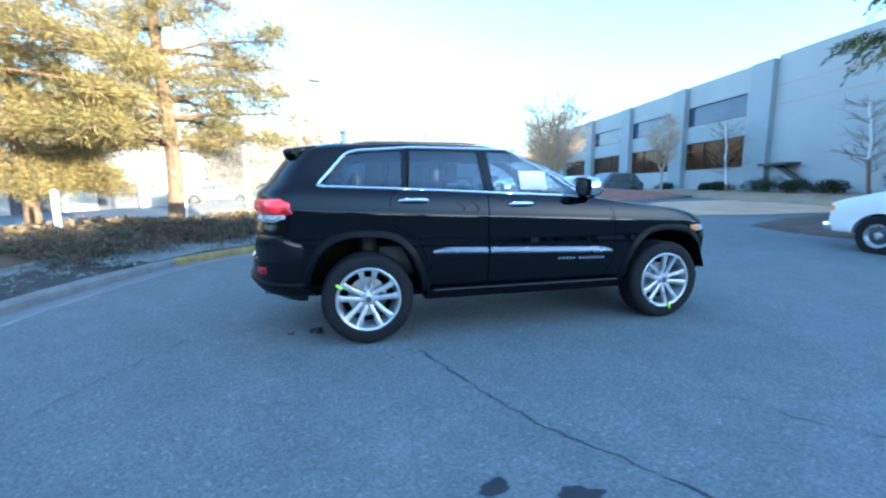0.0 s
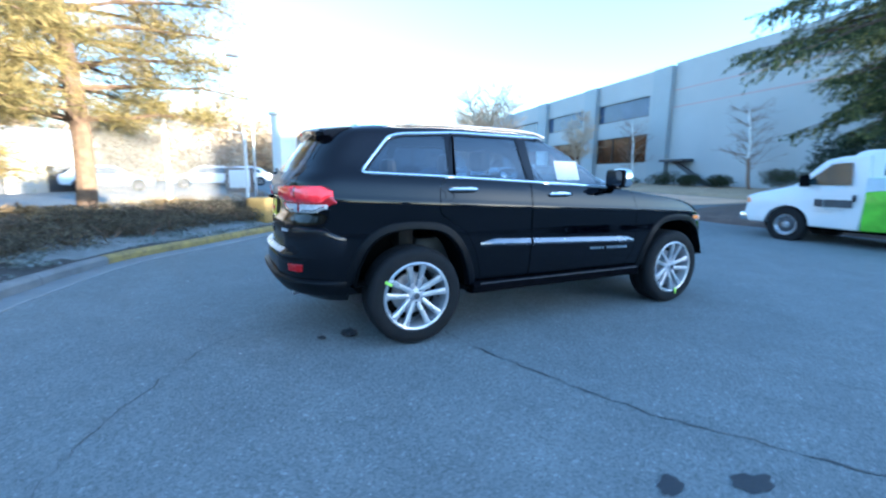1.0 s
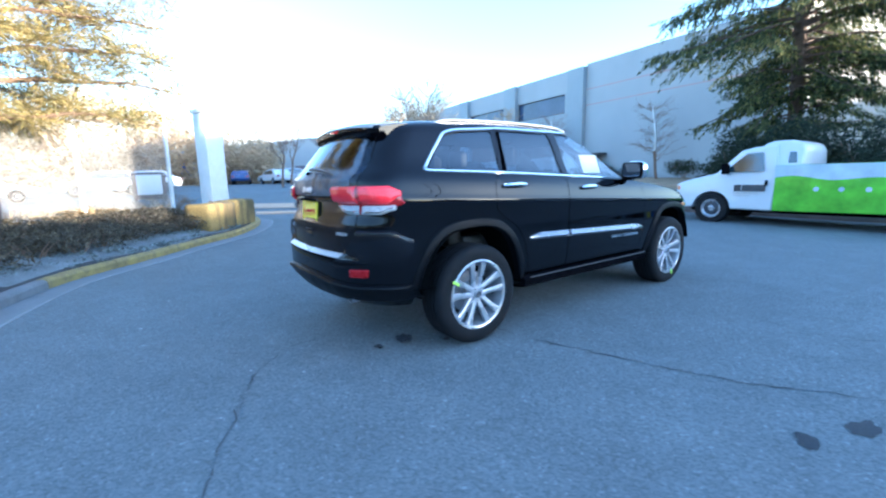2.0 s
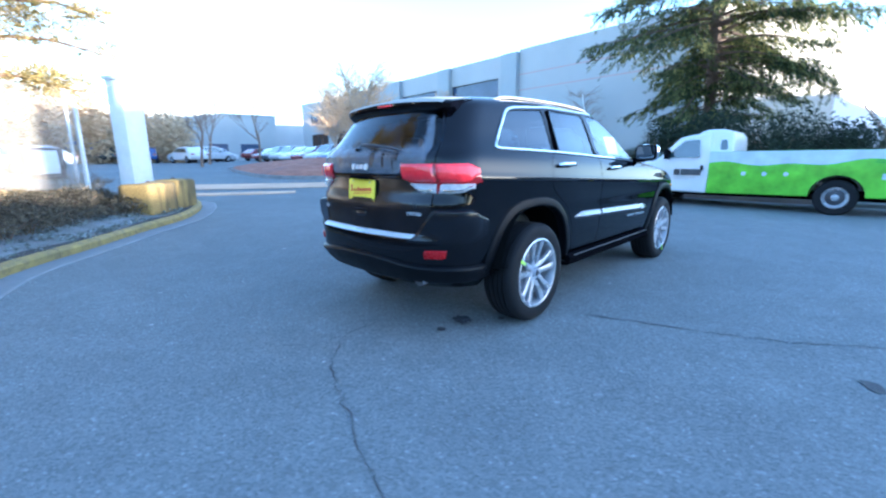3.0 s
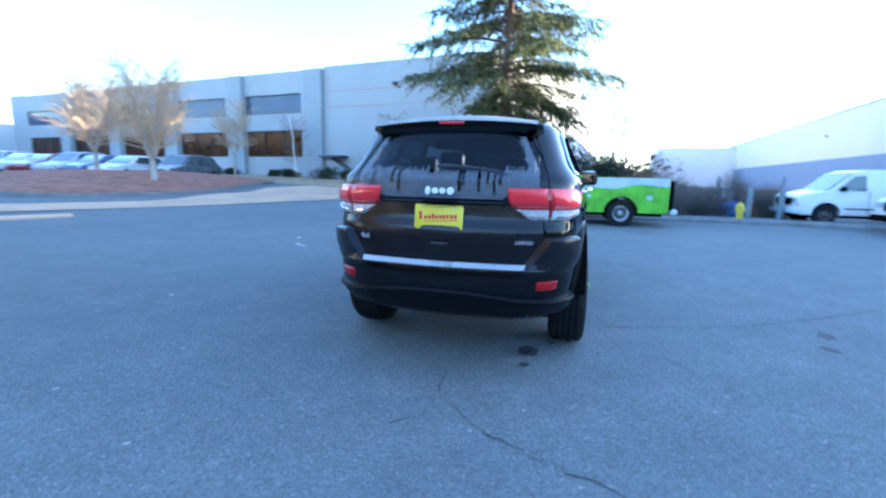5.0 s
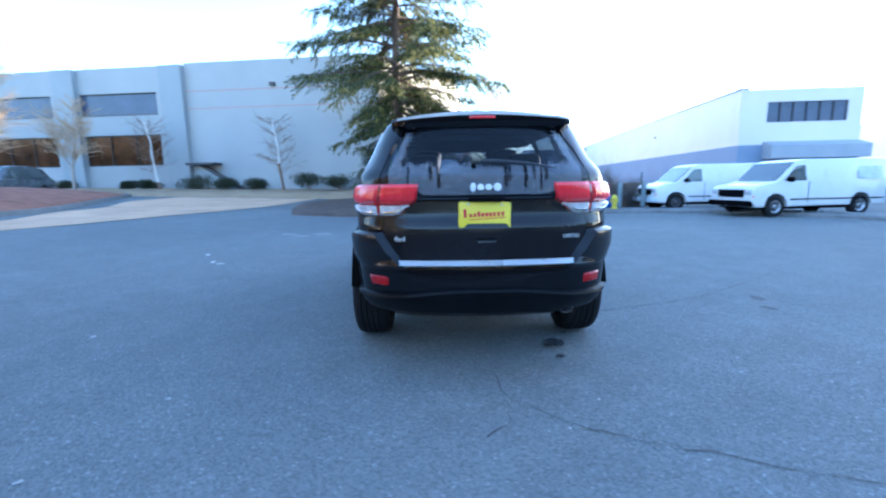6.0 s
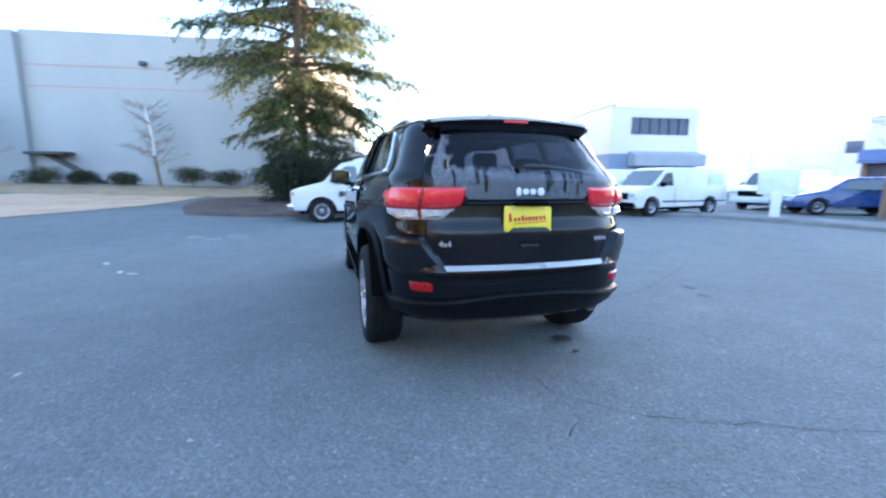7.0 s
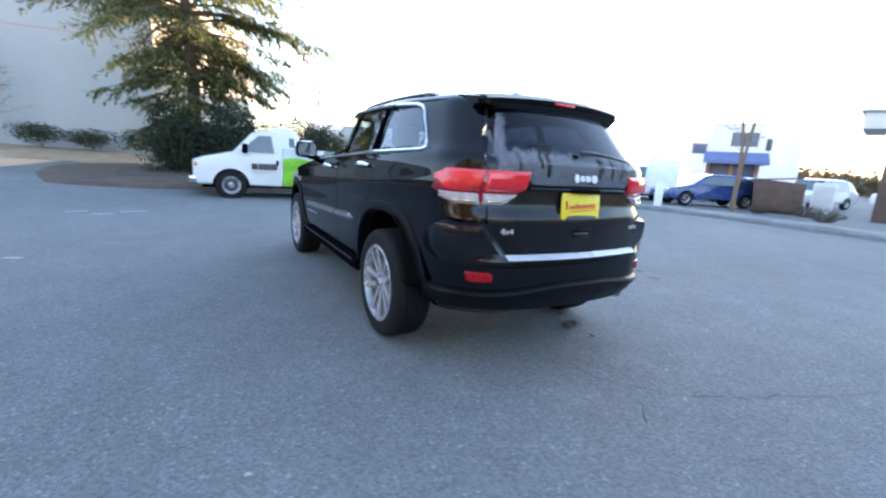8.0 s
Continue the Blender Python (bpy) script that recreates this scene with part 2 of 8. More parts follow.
M["darkalloy"] = surface("grey_alloy_pocket", (0.05, 0.05, 0.056), (0.09, 0.09, 0.1), 0.45, metal=0.5, scale=4, fine=100)
M["chrome"] = surface("chrome", (0.82, 0.83, 0.85), (0.9, 0.9, 0.92), 0.06, metal=1.0, scale=3, fine=60, bump=0.0)
M["redlens"] = surface("red_lens", (0.2, 0.004, 0.006), (0.3, 0.007, 0.01), 0.12, scale=30, fine=90, bump=0.05, coat=1.0)
M["reflector"] = surface("red_reflector", (0.26, 0.004, 0.007), (0.38, 0.008, 0.012), 0.3, scale=60, fine=160, bump=0.1, coat=0.2, spec=0.3)
M["sheet"] = surface("printed_sheet", (0.24, 0.26, 0.27), (0.32, 0.34, 0.35), 0.8, scale=30, fine=200)
M["wiper"] = surface("grey_wiper", (0.02, 0.021, 0.026), (0.05, 0.053, 0.064), 0.45, scale=12, fine=200, bump=0.1)
M["spoilerfilm"] = surface("pale_spoiler_film", (0.34, 0.32, 0.29), (0.52, 0.5, 0.46), 0.75, scale=9, fine=220, bump=0.2, dist=0.002)
M["redlens2"] = surface("bright_red_lens", (0.72, 0.018, 0.03), (0.88, 0.035, 0.05), 0.15, scale=30, fine=90, bump=0.05, coat=0.7)
M["clearlens"] = surface("clear_lens", (0.32, 0.33, 0.36), (0.62, 0.64, 0.67), 0.2, metal=0.0, scale=35, fine=120, bump=0.1, coat=1.0)
M["amber"] = surface("amber_lens", (0.75, 0.22, 0.03), (0.9, 0.32, 0.06), 0.15, scale=30, coat=1.0)
M["yellow"] = surface("yellow_plate", (0.82, 0.66, 0.02), (0.9, 0.74, 0.04), 0.4, scale=4, fine=80, bump=0.0)
M["red"] = surface("red_print", (0.55, 0.02, 0.03), (0.65, 0.04, 0.04), 0.4, scale=5, bump=0.0)
M["paper"] = surface("white_paper", (0.78, 0.78, 0.78), (0.85, 0.85, 0.85), 0.8, scale=6, fine=80, bump=0.0)
M["grey_ink"] = surface("grey_ink", (0.2, 0.2, 0.22), (0.32, 0.32, 0.34), 0.8, scale=60, fine=200, bump=0.0)
M["tag"] = surface("lime_tag", (0.45, 0.8, 0.05), (0.6, 0.95, 0.1), 0.5, scale=9, bump=0.0)
M["glass"] = glass("clear_glass", (0.9, 0.95, 0.96), ior=2.2)
M["privacy"] = glass("privacy_glass", (0.2, 0.24, 0.3), ior=2.0)
M["rearglass"] = glass("tinted_rear_glass", (0.13, 0.15, 0.2), ior=1.42)
M["seat"] = surface("dark_leather", (0.02, 0.02, 0.02), (0.04, 0.04, 0.04), 0.5, scale=10)
M["darkgrey"] = surface("dark_grey_plastic", (0.05, 0.05, 0.055), (0.09, 0.09, 0.095), 0.6, scale=8)
M["brown"] = surface("rusty_brown_steel", (0.07, 0.04, 0.03), (0.14, 0.09, 0.07), 0.75, scale=3, fine=40, bump=0.3)
M["steel"] = surface("brushed_steel", (0.4, 0.4, 0.42), (0.55, 0.55, 0.57), 0.35, metal=0.9, scale=6)
M["bluecar"] = car_paint("blue_car_paint", (0.03, 0.06, 0.2), 0.25)
M["silvercar"] = car_paint("silver_car_paint", (0.45, 0.46, 0.48), 0.3, 0.8)
M["redcar"] = car_paint("dark_red_car_paint", (0.16, 0.02, 0.025), 0.25)
M["greycar"] = car_paint("grey_car_paint", (0.08, 0.09, 0.1), 0.25)
M["hydrant"] = surface("yellow_hydrant_paint", (0.6, 0.5, 0.03), (0.75, 0.62, 0.06), 0.5, scale=8)
M["orange"] = surface("orange_plastic", (0.7, 0.16, 0.03), (0.85, 0.24, 0.05), 0.5, scale=8)
M["bluetarp"] = surface("blue_tarp", (0.05, 0.13, 0.5), (0.08, 0.2, 0.65), 0.5, scale=6)
M["wood"] = surface("weathered_wood", (0.2, 0.13, 0.09), (0.35, 0.22, 0.15), 0.85, scale=5, fine=60, bump=0.4)

# ---- mesh helpers ----


def mesh_of(name, verts, faces, material=None, smooth=False):
    me = bpy.data.meshes.new(name)
    me.from_pydata([tuple(v) for v in verts], [], faces)
    me.update()
    if material:
        me.materials.append(material)
    if smooth:
        me.polygons.foreach_set("use_smooth", [True] * len(me.polygons))
    return me


def bm_mesh(name, bm, material=None, smooth=False):
    me = bpy.data.meshes.new(name)
    bmesh.ops.recalc_face_normals(bm, faces=bm.faces)
    bm.to_mesh(me)
    bm.free()
    if material:
        me.materials.append(material)
    if smooth:
        me.polygons.foreach_set("use_smooth", [True] * len(me.polygons))
    return me


def crisp(me, degrees=35):
    """Smooth shading with sharp edges past an angle."""
    me.polygons.foreach_set("use_smooth", [True] * len(me.polygons))
    me.set_sharp_from_angle(angle=radians(degrees))
    return me


def part(name, data, material, parent, label="", at=None):
    """One mesh object under a thing or a part; data is a bmesh or a mesh."""
    if isinstance(data, bmesh.types.BMesh):
        data = crisp(bm_mesh(name, data))
    if material and not data.materials:
        data.materials.append(material)
    ob = new(name, data)
    ob.parent = parent
    if at is not None:
        ob.matrix_basis = at
    if label:
        tagged(ob, label)
    return ob


def thing(name, label, category, at=None, group="", kind=""):
    ob = new(name)
    ob.empty_display_size = 0.2
    if at is not None:
        ob.matrix_basis = at
    return tagged(ob, label, category, group, kind)


def box(bm, x0, x1, y0, y1, z0, z1, bevel=0.0, seg=2):
    r = bmesh.ops.create_cube(bm, size=1.0)
    for v in r["verts"]:
        v.co = Vector(((x0 + x1) / 2 + v.co.x * (x1 - x0), (y0 + y1) / 2 + v.co.y * (y1 - y0), (z0 + z1) / 2 + v.co.z * (z1 - z0)))
    if bevel:
        edges = list({e for v in r["verts"] for e in v.link_edges})
        bmesh.ops.bevel(bm, geom=edges, offset=bevel, segments=seg, profile=0.5, affect="EDGES")
    return bm


def boxm(x0, x1, y0, y1, z0, z1, bevel=0.0, seg=2):
    return box(bmesh.new(), x0, x1, y0, y1, z0, z1, bevel, seg)


def cyl(bm, a, b, r0, r1=None, n=12, caps=True):
    """A tapered tube from a to b."""
    a, b = Vector(a), Vector(b)
    r1 = r0 if r1 is None else r1
    d = (b - a).normalized()
    u = d.orthogonal().normalized()
    w = d.cross(u)
    ra, rb = [], []
    for i in range(n):
        c, s = math.cos(2 * math.pi * i / n), math.sin(2 * math.pi * i / n)
        ra.append(bm.verts.new(a + (u * c + w * s) * r0))
        rb.append(bm.verts.new(b + (u * c + w * s) * r1))
    for i in range(n):
        j = (i + 1) % n
        bm.faces.new((ra[i], ra[j], rb[j], rb[i]))
    if caps:
        bm.faces.new(ra[::-1])
        bm.faces.new(rb)
    return bm


def lathe(bm, profile, n=48, axis="y", closed=False):
    """Turns a profile of (radius, offset) round an axis."""
    rings = []
    for r, o in profile:
        ring = []
        for i in range(n):
            a = 2 * math.pi * i / n
            c, s = r * math.cos(a), r * math.sin(a)
            ring.append(bm.verts.new({"y": (c, o, s), "z": (c, s, o), "x": (o, c, s)}[axis]))
        rings.append(ring)
    pairs = list(zip(rings, rings[1:])) + ([(rings[-1], rings[0])] if closed else [])
    for p, q in pairs:
        for i in range(n):
            j = (i + 1) % n
            bm.faces.new((p[i], p[j], q[j], q[i]))
    return bm


def prism(bm, poly, a, b, axis="y"):
    """A polygon of two coordinates, pushed from a to b along an axis."""
    def co(p, q, s):
        return {"y": (p, s, q), "x": (s, p, q), "z": (p, q, s)}[axis]
    lo = [bm.verts.new(co(p, q, a)) for p, q in poly]
    hi = [bm.verts.new(co(p, q, b)) for p, q in poly]
    n = len(poly)
    bm.faces.new(lo[::-1])
    bm.faces.new(hi)
    for i in range(n):
        j = (i + 1) % n
        bm.faces.new((lo[i], lo[j], hi[j], hi[i]))
    return bm


def prismm(poly, a, b, axis="y", bevel=0.0):
    bm = prism(bmesh.new(), poly, a, b, axis)
    if bevel:
        bmesh.ops.bevel(bm, geom=list(bm.edges), offset=bevel, segments=2, profile=0.5, affect="EDGES")
    return bm


def tube(points, radius, n=8, closed=False, flat=1.0):
    """A bent rod along a line of points."""
    bm = bmesh.new()
    pts = [Vector(p) for p in points]
    rings = []
    for i, p in enumerate(pts):
        a = pts[i - 1] if i or closed else p
        b = pts[(i + 1) % len(pts)] if i < len(pts) - 1 or closed else p
        d = (b - a).normalized()
        ref = Vector((0, 0, 1)) if abs(d.z) < 0.95 else Vector((1, 0, 0))
        u = d.cross(ref).normalized()
        w = u.cross(d)
        r = radius[i] if isinstance(radius, (list, tuple)) else radius
        rings.append([bm.verts.new(p + u * r * flat * math.cos(2 * math.pi * k / n) + w * r * math.sin(2 * math.pi * k / n)) for k in range(n)])
    for p, q in list(zip(rings, rings[1:])) + ([(rings[-1], rings[0])] if closed else []):
        for k in range(n):
            bm.faces.new((p[k], p[(k + 1) % n], q[(k + 1) % n], q[k]))
    if not closed:
        bm.faces.new(rings[0][::-1])
        bm.faces.new(rings[-1])
    return bm


def smoothstep(a, b, x):
    t = min(max((x - a) / (b - a), 0.0), 1.0)
    return t * t * (3 - 2 * t)


def lettering(name, text, size, depth, material, parent, m, label="", shear=0.0):
    cu = bpy.data.curves.new(name, "FONT")
    cu.body, cu.size, cu.extrude, cu.shear = text, size, depth, shear
    cu.align_x, cu.align_y = "CENTER", "CENTER"
    tmp = bpy.data.objects.new("tmp", cu)
    scene.collection.objects.link(tmp)
    me = bpy.data.meshes.new_from_object(tmp.evaluated_get(bpy.context.evaluated_depsgraph_get()))
    bpy.data.objects.remove(tmp)
    me.materials.clear()
    me.materials.append(material)
    ob = new(name, me)
    ob.parent = parent
    ob.matrix_basis = m
    if label:
        tagged(ob, label)
    return ob


def combine(ob_mesh, tool_mesh, op):
    """The mesh that a boolean of two meshes gives."""
    a, b = bpy.data.objects.new("a", ob_mesh), bpy.data.objects.new("b", tool_mesh)
    scene.collection.objects.link(a)
    scene.collection.objects.link(b)
    mod = a.modifiers.new("cut", "BOOLEAN")
    mod.object, mod.operation, mod.solver = b, op, "EXACT"
    bpy.context.view_layer.update()
    me = bpy.data.meshes.new_from_object(a.evaluated_get(bpy.context.evaluated_depsgraph_get()))
    bpy.data.objects.remove(a)
    bpy.data.objects.remove(b)
    me.materials.clear()
    return me

# tan tone of asphalt in low sun, put into the base colour
M["apron"] = surface("sunlit_asphalt_tint", (0.4, 0.275, 0.18), (0.66, 0.47, 0.31), 0.9, scale=0.8, fine=60, bump=0.3)
M["shedwall"] = surface("cream_shed_wall", (0.42, 0.38, 0.31), (0.54, 0.49, 0.41), 0.8, scale=0.5, fine=30, bump=0.1)


def streaked_block_material():
    """Old yellow paint on cast concrete, with dark moss runs from the top."""
    m, nt, b = nodes_of("mossy_yellow_concrete")
    tc = nt.nodes.new("ShaderNodeTexCoord")
    mp = nt.nodes.new("ShaderNodeMapping")
    mp.inputs["Scale"].default_value = (2.6, 2.6, 0.7)
    nt.links.new(tc.outputs["Object"], mp.inputs["Vector"])
    runs = nt.nodes.new("ShaderNodeTexNoise")
    runs.inputs["Scale"].default_value = 1.0
    runs.inputs["Detail"].default_value = 5.0
    nt.links.new(mp.outputs[0], runs.inputs["Vector"])
    grain = noise_node(nt, 35.0, 4.0)
    paint = ramp_node(nt, grain.outputs["Fac"], ((0.3, (0.22, 0.15, 0.05)), (0.7, (0.4, 0.275, 0.085))))
    wear = ramp_node(nt, runs.outputs["Fac"], ((0.46, (0.0,) * 3), (0.64, (1.0,) * 3)))
    col = mix_node(nt, wear.outputs[0], paint.outputs[0], (0.1, 0.075, 0.035))
    nt.links.new(col, b.inputs["Base Color"])
    b.inputs["Roughness"].default_value = 0.9
    bump_node(nt, b, grain.outputs["Fac"], 0.6, 0.02)
    return m


def dew_material():
    """A pale film, partly see-through: fine droplets on glass, painted sky sheen below it."""
    m, nt, b = nodes_of("dew_film")
    n = noise_node(nt, 260.0, 2.0)
    b.inputs["Base Color"].default_value = (0.27, 0.29, 0.34, 1)
    b.inputs["Roughness"].default_value = 0.35
    t = nt.nodes.new("ShaderNodeBsdfTransparent")
    r = ramp_node(nt, n.outputs["Fac"], ((0.3, (0.4,) * 3), (0.7, (0.52,) * 3)))
    mx = nt.nodes.new("ShaderNodeMixShader")
    nt.links.new(r.outputs[0], mx.inputs[0])
    nt.links.new(t.outputs[0], mx.inputs[1])
    nt.links.new(b.outputs[0], mx.inputs[2])
    nt.links.new(mx.outputs[0], nt.nodes["Material Output"].inputs["Surface"])
    return m


M["yellowblock"] = streaked_block_material()
M["dew"] = dew_material()
M["bollard"] = surface("blue_grey_steel", (0.16, 0.2, 0.22), (0.24, 0.28, 0.3), 0.6, scale=5, fine=60)
M["soil"] = surface("dark_strip_ground", (0.035, 0.034, 0.034), (0.09, 0.085, 0.08), 0.95, scale=6, fine=60, bump=0.7, dist=0.03)
M["badge"] = surface("bright_badge", (0.6, 0.61, 0.63), (0.7, 0.71, 0.73), 0.3, metal=0.2, scale=5, bump=0.0)
M["darkmulch"] = surface("dark_mulch", (0.06, 0.045, 0.038), (0.17, 0.125, 0.1), 0.95, scale=2, fine=35, bump=0.9, dist=0.05)
# brown reflection of lit brush put into the glass colour
M["brownwindow"] = surface("brown_reflection_window", (0.012, 0.008, 0.006), (0.1, 0.042, 0.018), 0.1, scale=0.9, fine=3, bump=0.0, spec=0.25)
# mirror colour darkened so that its reflection stays dark
M["mirrorglass"] = surface("darkened_mirror", (0.1, 0.11, 0.13), (0.13, 0.14, 0.16), 0.04, metal=1.0, scale=3, bump=0.0)
M["stepstrip"] = surface("satin_bright_strip", (0.55, 0.57, 0.6), (0.65, 0.67, 0.7), 0.3, metal=0.35, scale=4, fine=60, bump=0.05)
M["tanbrush"] = surface("tan_brush_stems", (0.2, 0.135, 0.08), (0.34, 0.24, 0.15), 0.9, scale=8, fine=50, bump=0.4)
M["moulding"] = surface("glossy_side_moulding", (0.16, 0.17, 0.19), (0.21, 0.22, 0.25), 0.22, metal=0.75, scale=4, fine=80, bump=0.02)

# ---- ground and large forms ----


def rise(x, y):
    s = 0.6 * x + 0.8 * y - 6
    v = 0.052 * (math.log(1 + math.exp(s)) if s < 40 else s)
    return 1.3 * (1 - math.exp(-v / 1.3 * 1.05))


def axis_steps(lo, hi, fine_lo, fine_hi, fine):
    out, v = [], lo
    a = fine_lo
    left = []
    step = fine
    while a > lo:
        step *= 1.35
        a -= step
        left.append(max(a, lo))
    out = left[::-1]
    n = int((fine_hi - fine_lo) / fine)
    out += [fine_lo + fine * i for i in range(n + 1)]
    a, step = out[-1], fine
    while a < hi:
        step *= 1.35
        a += step
        out.append(min(a, hi))
    return out


def sheet(xs, ys, height):
    verts = [(x, y, height(x, y)) for y in ys for x in xs]
    n = len(xs)
    faces = [(j * n + i, j * n + i + 1, (j + 1) * n + i + 1, (j + 1) * n + i) for j in range(len(ys) - 1) for i in range(n - 1)]
    return verts, faces


def build_ground():
    xs = axis_steps(-900, 900, -14, 30, 0.8)
    ys = axis_steps(-900, 900, -20, 40, 0.8)
    v, f = sheet(xs, ys, lambda x, y: rise(x, y) + 0.012 * noise.noise(Vector((x * 0.25, y * 0.25, 3))))
    ob = new("ground", mesh_of("ground", v, f, M["asphalt"], True))
    tagged(ob, "grey weathered asphalt lot with pale aggregate", "ground", kind="structure")


KERB = [(-6.2, -9.0), (-5.85, -5.0), (-5.55, -2.0), (-5.24, 0.4), (-4.98, 2.0), (-4.38, 3.95), (-3.4, 5.3), (-2.45, 6.55), (-1.5, 7.65), (-0.88, 8.75), (-0.52, 9.7), (-0.42, 10.5), (-0.7, 11.3), (-1.3, 12.2), (-2.0, 13.0)]
RIGHT_KERB = [(10.2, -2.6), (10.55, -5.0), (10.6, -7.4), (9.7, -9.7), (6.6, -11.9), (3.2, -12.7), (-1.0, -12.3), (-6.0, -12.0), (-14.0, -12.2)]


def spline(pts, step=0.25):
    out = []
    P = [Vector((*p, 0)) for p in pts]
    P = [P[0] * 2 - P[1]] + P + [P[-1] * 2 - P[-2]]
    for i in range(1, len(P) - 2):
        n = max(2, int((P[i + 1] - P[i]).length / step))
        for k in range(n):
            t = k / n
            a, b, c, d = P[i - 1], P[i], P[i + 1], P[i + 2]
            q = 0.5 * ((2 * b) + (c - a) * t + (2 * a - 5 * b + 4 * c - d) * t * t + (3 * b - a - 3 * c + d) * t ** 3)
            out.append((q.x, q.y))
    out.append(pts[-1])
    return out


def swept(line, profile, height, wobble=0.0):
    """A profile of (sideways, up) swept along a plan line; sideways > 0 lies to the left of the way."""
    bm = bmesh.new()
    rows = []
    for i, (x, y) in enumerate(line):
        a, b = Vector(line[max(i - 1, 0)]), Vector(line[min(i + 1, len(line) - 1)])
        d = (b - a).normalized()
        n = Vector((-d.y, d.x))
        z = height(x, y)
        rows.append([bm.verts.new((x + n.x * o, y + n.y * o, z + h + wobble * noise.noise(Vector((x * 3, y * 3, o * 9))))) for o, h in profile])
    for p, q in zip(rows, rows[1:]):
        for k in range(len(profile) - 1):
            bm.faces.new((p[k], p[k + 1], q[k + 1], q[k]))
    bm.faces.new(rows[0])
    bm.faces.new(rows[-1][::-1])
    return bm


def kerb_pieces(line, name_of, height, length=2.4):
    """Cast kerb lengths with open joints, each with its own paint."""
    seg, run, out = [line[0]], 0.0, []
    for a, b in zip(line, line[1:]):
        run += math.dist(a, b)
        seg.append(b)
        if run >= length:
            out.append(seg)
            seg, run = [b], 0.0
    if len(seg) > 1:
        out.append(seg)
    for s in out:
        a, b = Vector(s[0]), Vector(s[1])
        s = [tuple(a.lerp(b, 0.04))] + s[1:]
        yield s


def build_kerbs():
    line = spline(KERB, 0.2)
    kerb = thing("kerb", "concrete kerb with worn yellow paint along planting bed", "kerb", kind="structure")
    prof = [(0.0, -0.08), (0.006, 0.085), (0.03, 0.115), (0.065, 0.125), (0.135, 0.125), (0.155, 0.11), (0.16, -0.08)]
    for s in kerb_pieces(line, "", rise, 1.2):
        y = s[0][1]
        part("kerb_stone", swept(s, prof, rise, 0.008), M["yellowkerb"] if y > 3.7 else M["concrete"], kerb, "worn yellow painted kerb" if y > 3.7 else "")
    part("gutter_pan", swept(line, [(-0.30, -0.02), (-0.295, 0.007), (-0.25, 0.010), (-0.05, 0.006), (0.0, 0.004), (0.0, -0.02)], rise, 0.002), M["gutter"], kerb, "pale concrete gutter strip")
    part("gutter_edge", swept(line, [(-0.335, -0.02), (-0.33, 0.008), (-0.302, 0.009), (-0.301, -0.02)], rise, 0.003), M["gutteredge"], kerb, "pale worn edge of the gutter")
    line2 = spline(RIGHT_KERB, 0.3)
    k2 = thing("kerb", "grey concrete kerb along the shop verge", "kerb", kind="structure")
    prof2 = [(o, h) for o, h in prof]
    for s in kerb_pieces(line2, "", rise, 3.0):
        part("kerb_stone", swept(s, prof2, rise, 0.006), M["concrete"], k2)


def bed_height(d):
    """Height of the planted bank by its distance behind the kerb."""
    return 0.10 + 0.10 * smoothstep(0.0, 1.0, d) + 0.28 * smoothstep(0.9, 2.6, d) + 0.1 * smoothstep(2.5, 5, d)


def build_bed():
    line = spline(KERB, 0.35)
    rows = []
    offs = [0.15, 0.3, 0.5, 0.8, 1.1, 1.4, 1.8, 2.2, 2.7, 3.3, 4.0, 5.0]
    verts, faces = [], []
    for i, (x, y) in enumerate(line):
        a, b = Vector(line[max(i - 1, 0)]), Vector(line[min(i + 1, len(line) - 1)])
        d = (b - a).normalized()
        n = Vector((-d.y, d.x))
        # past the nose of the bed the rows stay inside it
        lim = 5.0 if y < 9 else max(0.3, 5.0 * (12.8 - y) / 3.8)
        if i > len(line) - 10:
            lim = 0.3
        for o in offs:
            oo = min(o, lim)
            px, py = x + n.x * oo, y + n.y * oo
            verts.append((px, py, rise(px, py) + bed_height(oo) + 0.05 * noise.noise(Vector((px * 0.9, py * 0.9, 0)))))
    n = len(offs)
    faces = [(i * n + k, i * n + k + 1, (i + 1) * n + k + 1, (i + 1) * n + k) for i in range(len(line) - 1) for k in range(n - 1)]
    def in_dark_strip(f):
        """The dark strip behind the kerb is wider towards the near end of the bed."""
        i, k = f[0] // n, f[0] % n
        return offs[k] < 0.3 + 0.5 * max(0.0, 3.4 - line[i][1])

    strip = [f for f in faces if f[0] % n < 5 and in_dark_strip(f)]
    near = [f for f in faces if f[0] % n < 5 and not in_dark_strip(f)]
    tagged(new("dark_strip", mesh_of("dark_strip", verts, strip, M["soil"], True)), "dark strip behind the kerb", "soil", kind="structure")
    far = [f for f in faces if f[0] % n >= 5]
    tagged(new("verge", mesh_of("verge", verts, near, M["frostgrass"], True)), "pale frosted grass verge behind the kerb", "verge", kind="structure")
    tagged(new("bank", mesh_of("bank", verts, far, M["bank"], True)), "dry brown planted bank lit by low sun", "bank", kind="structure")


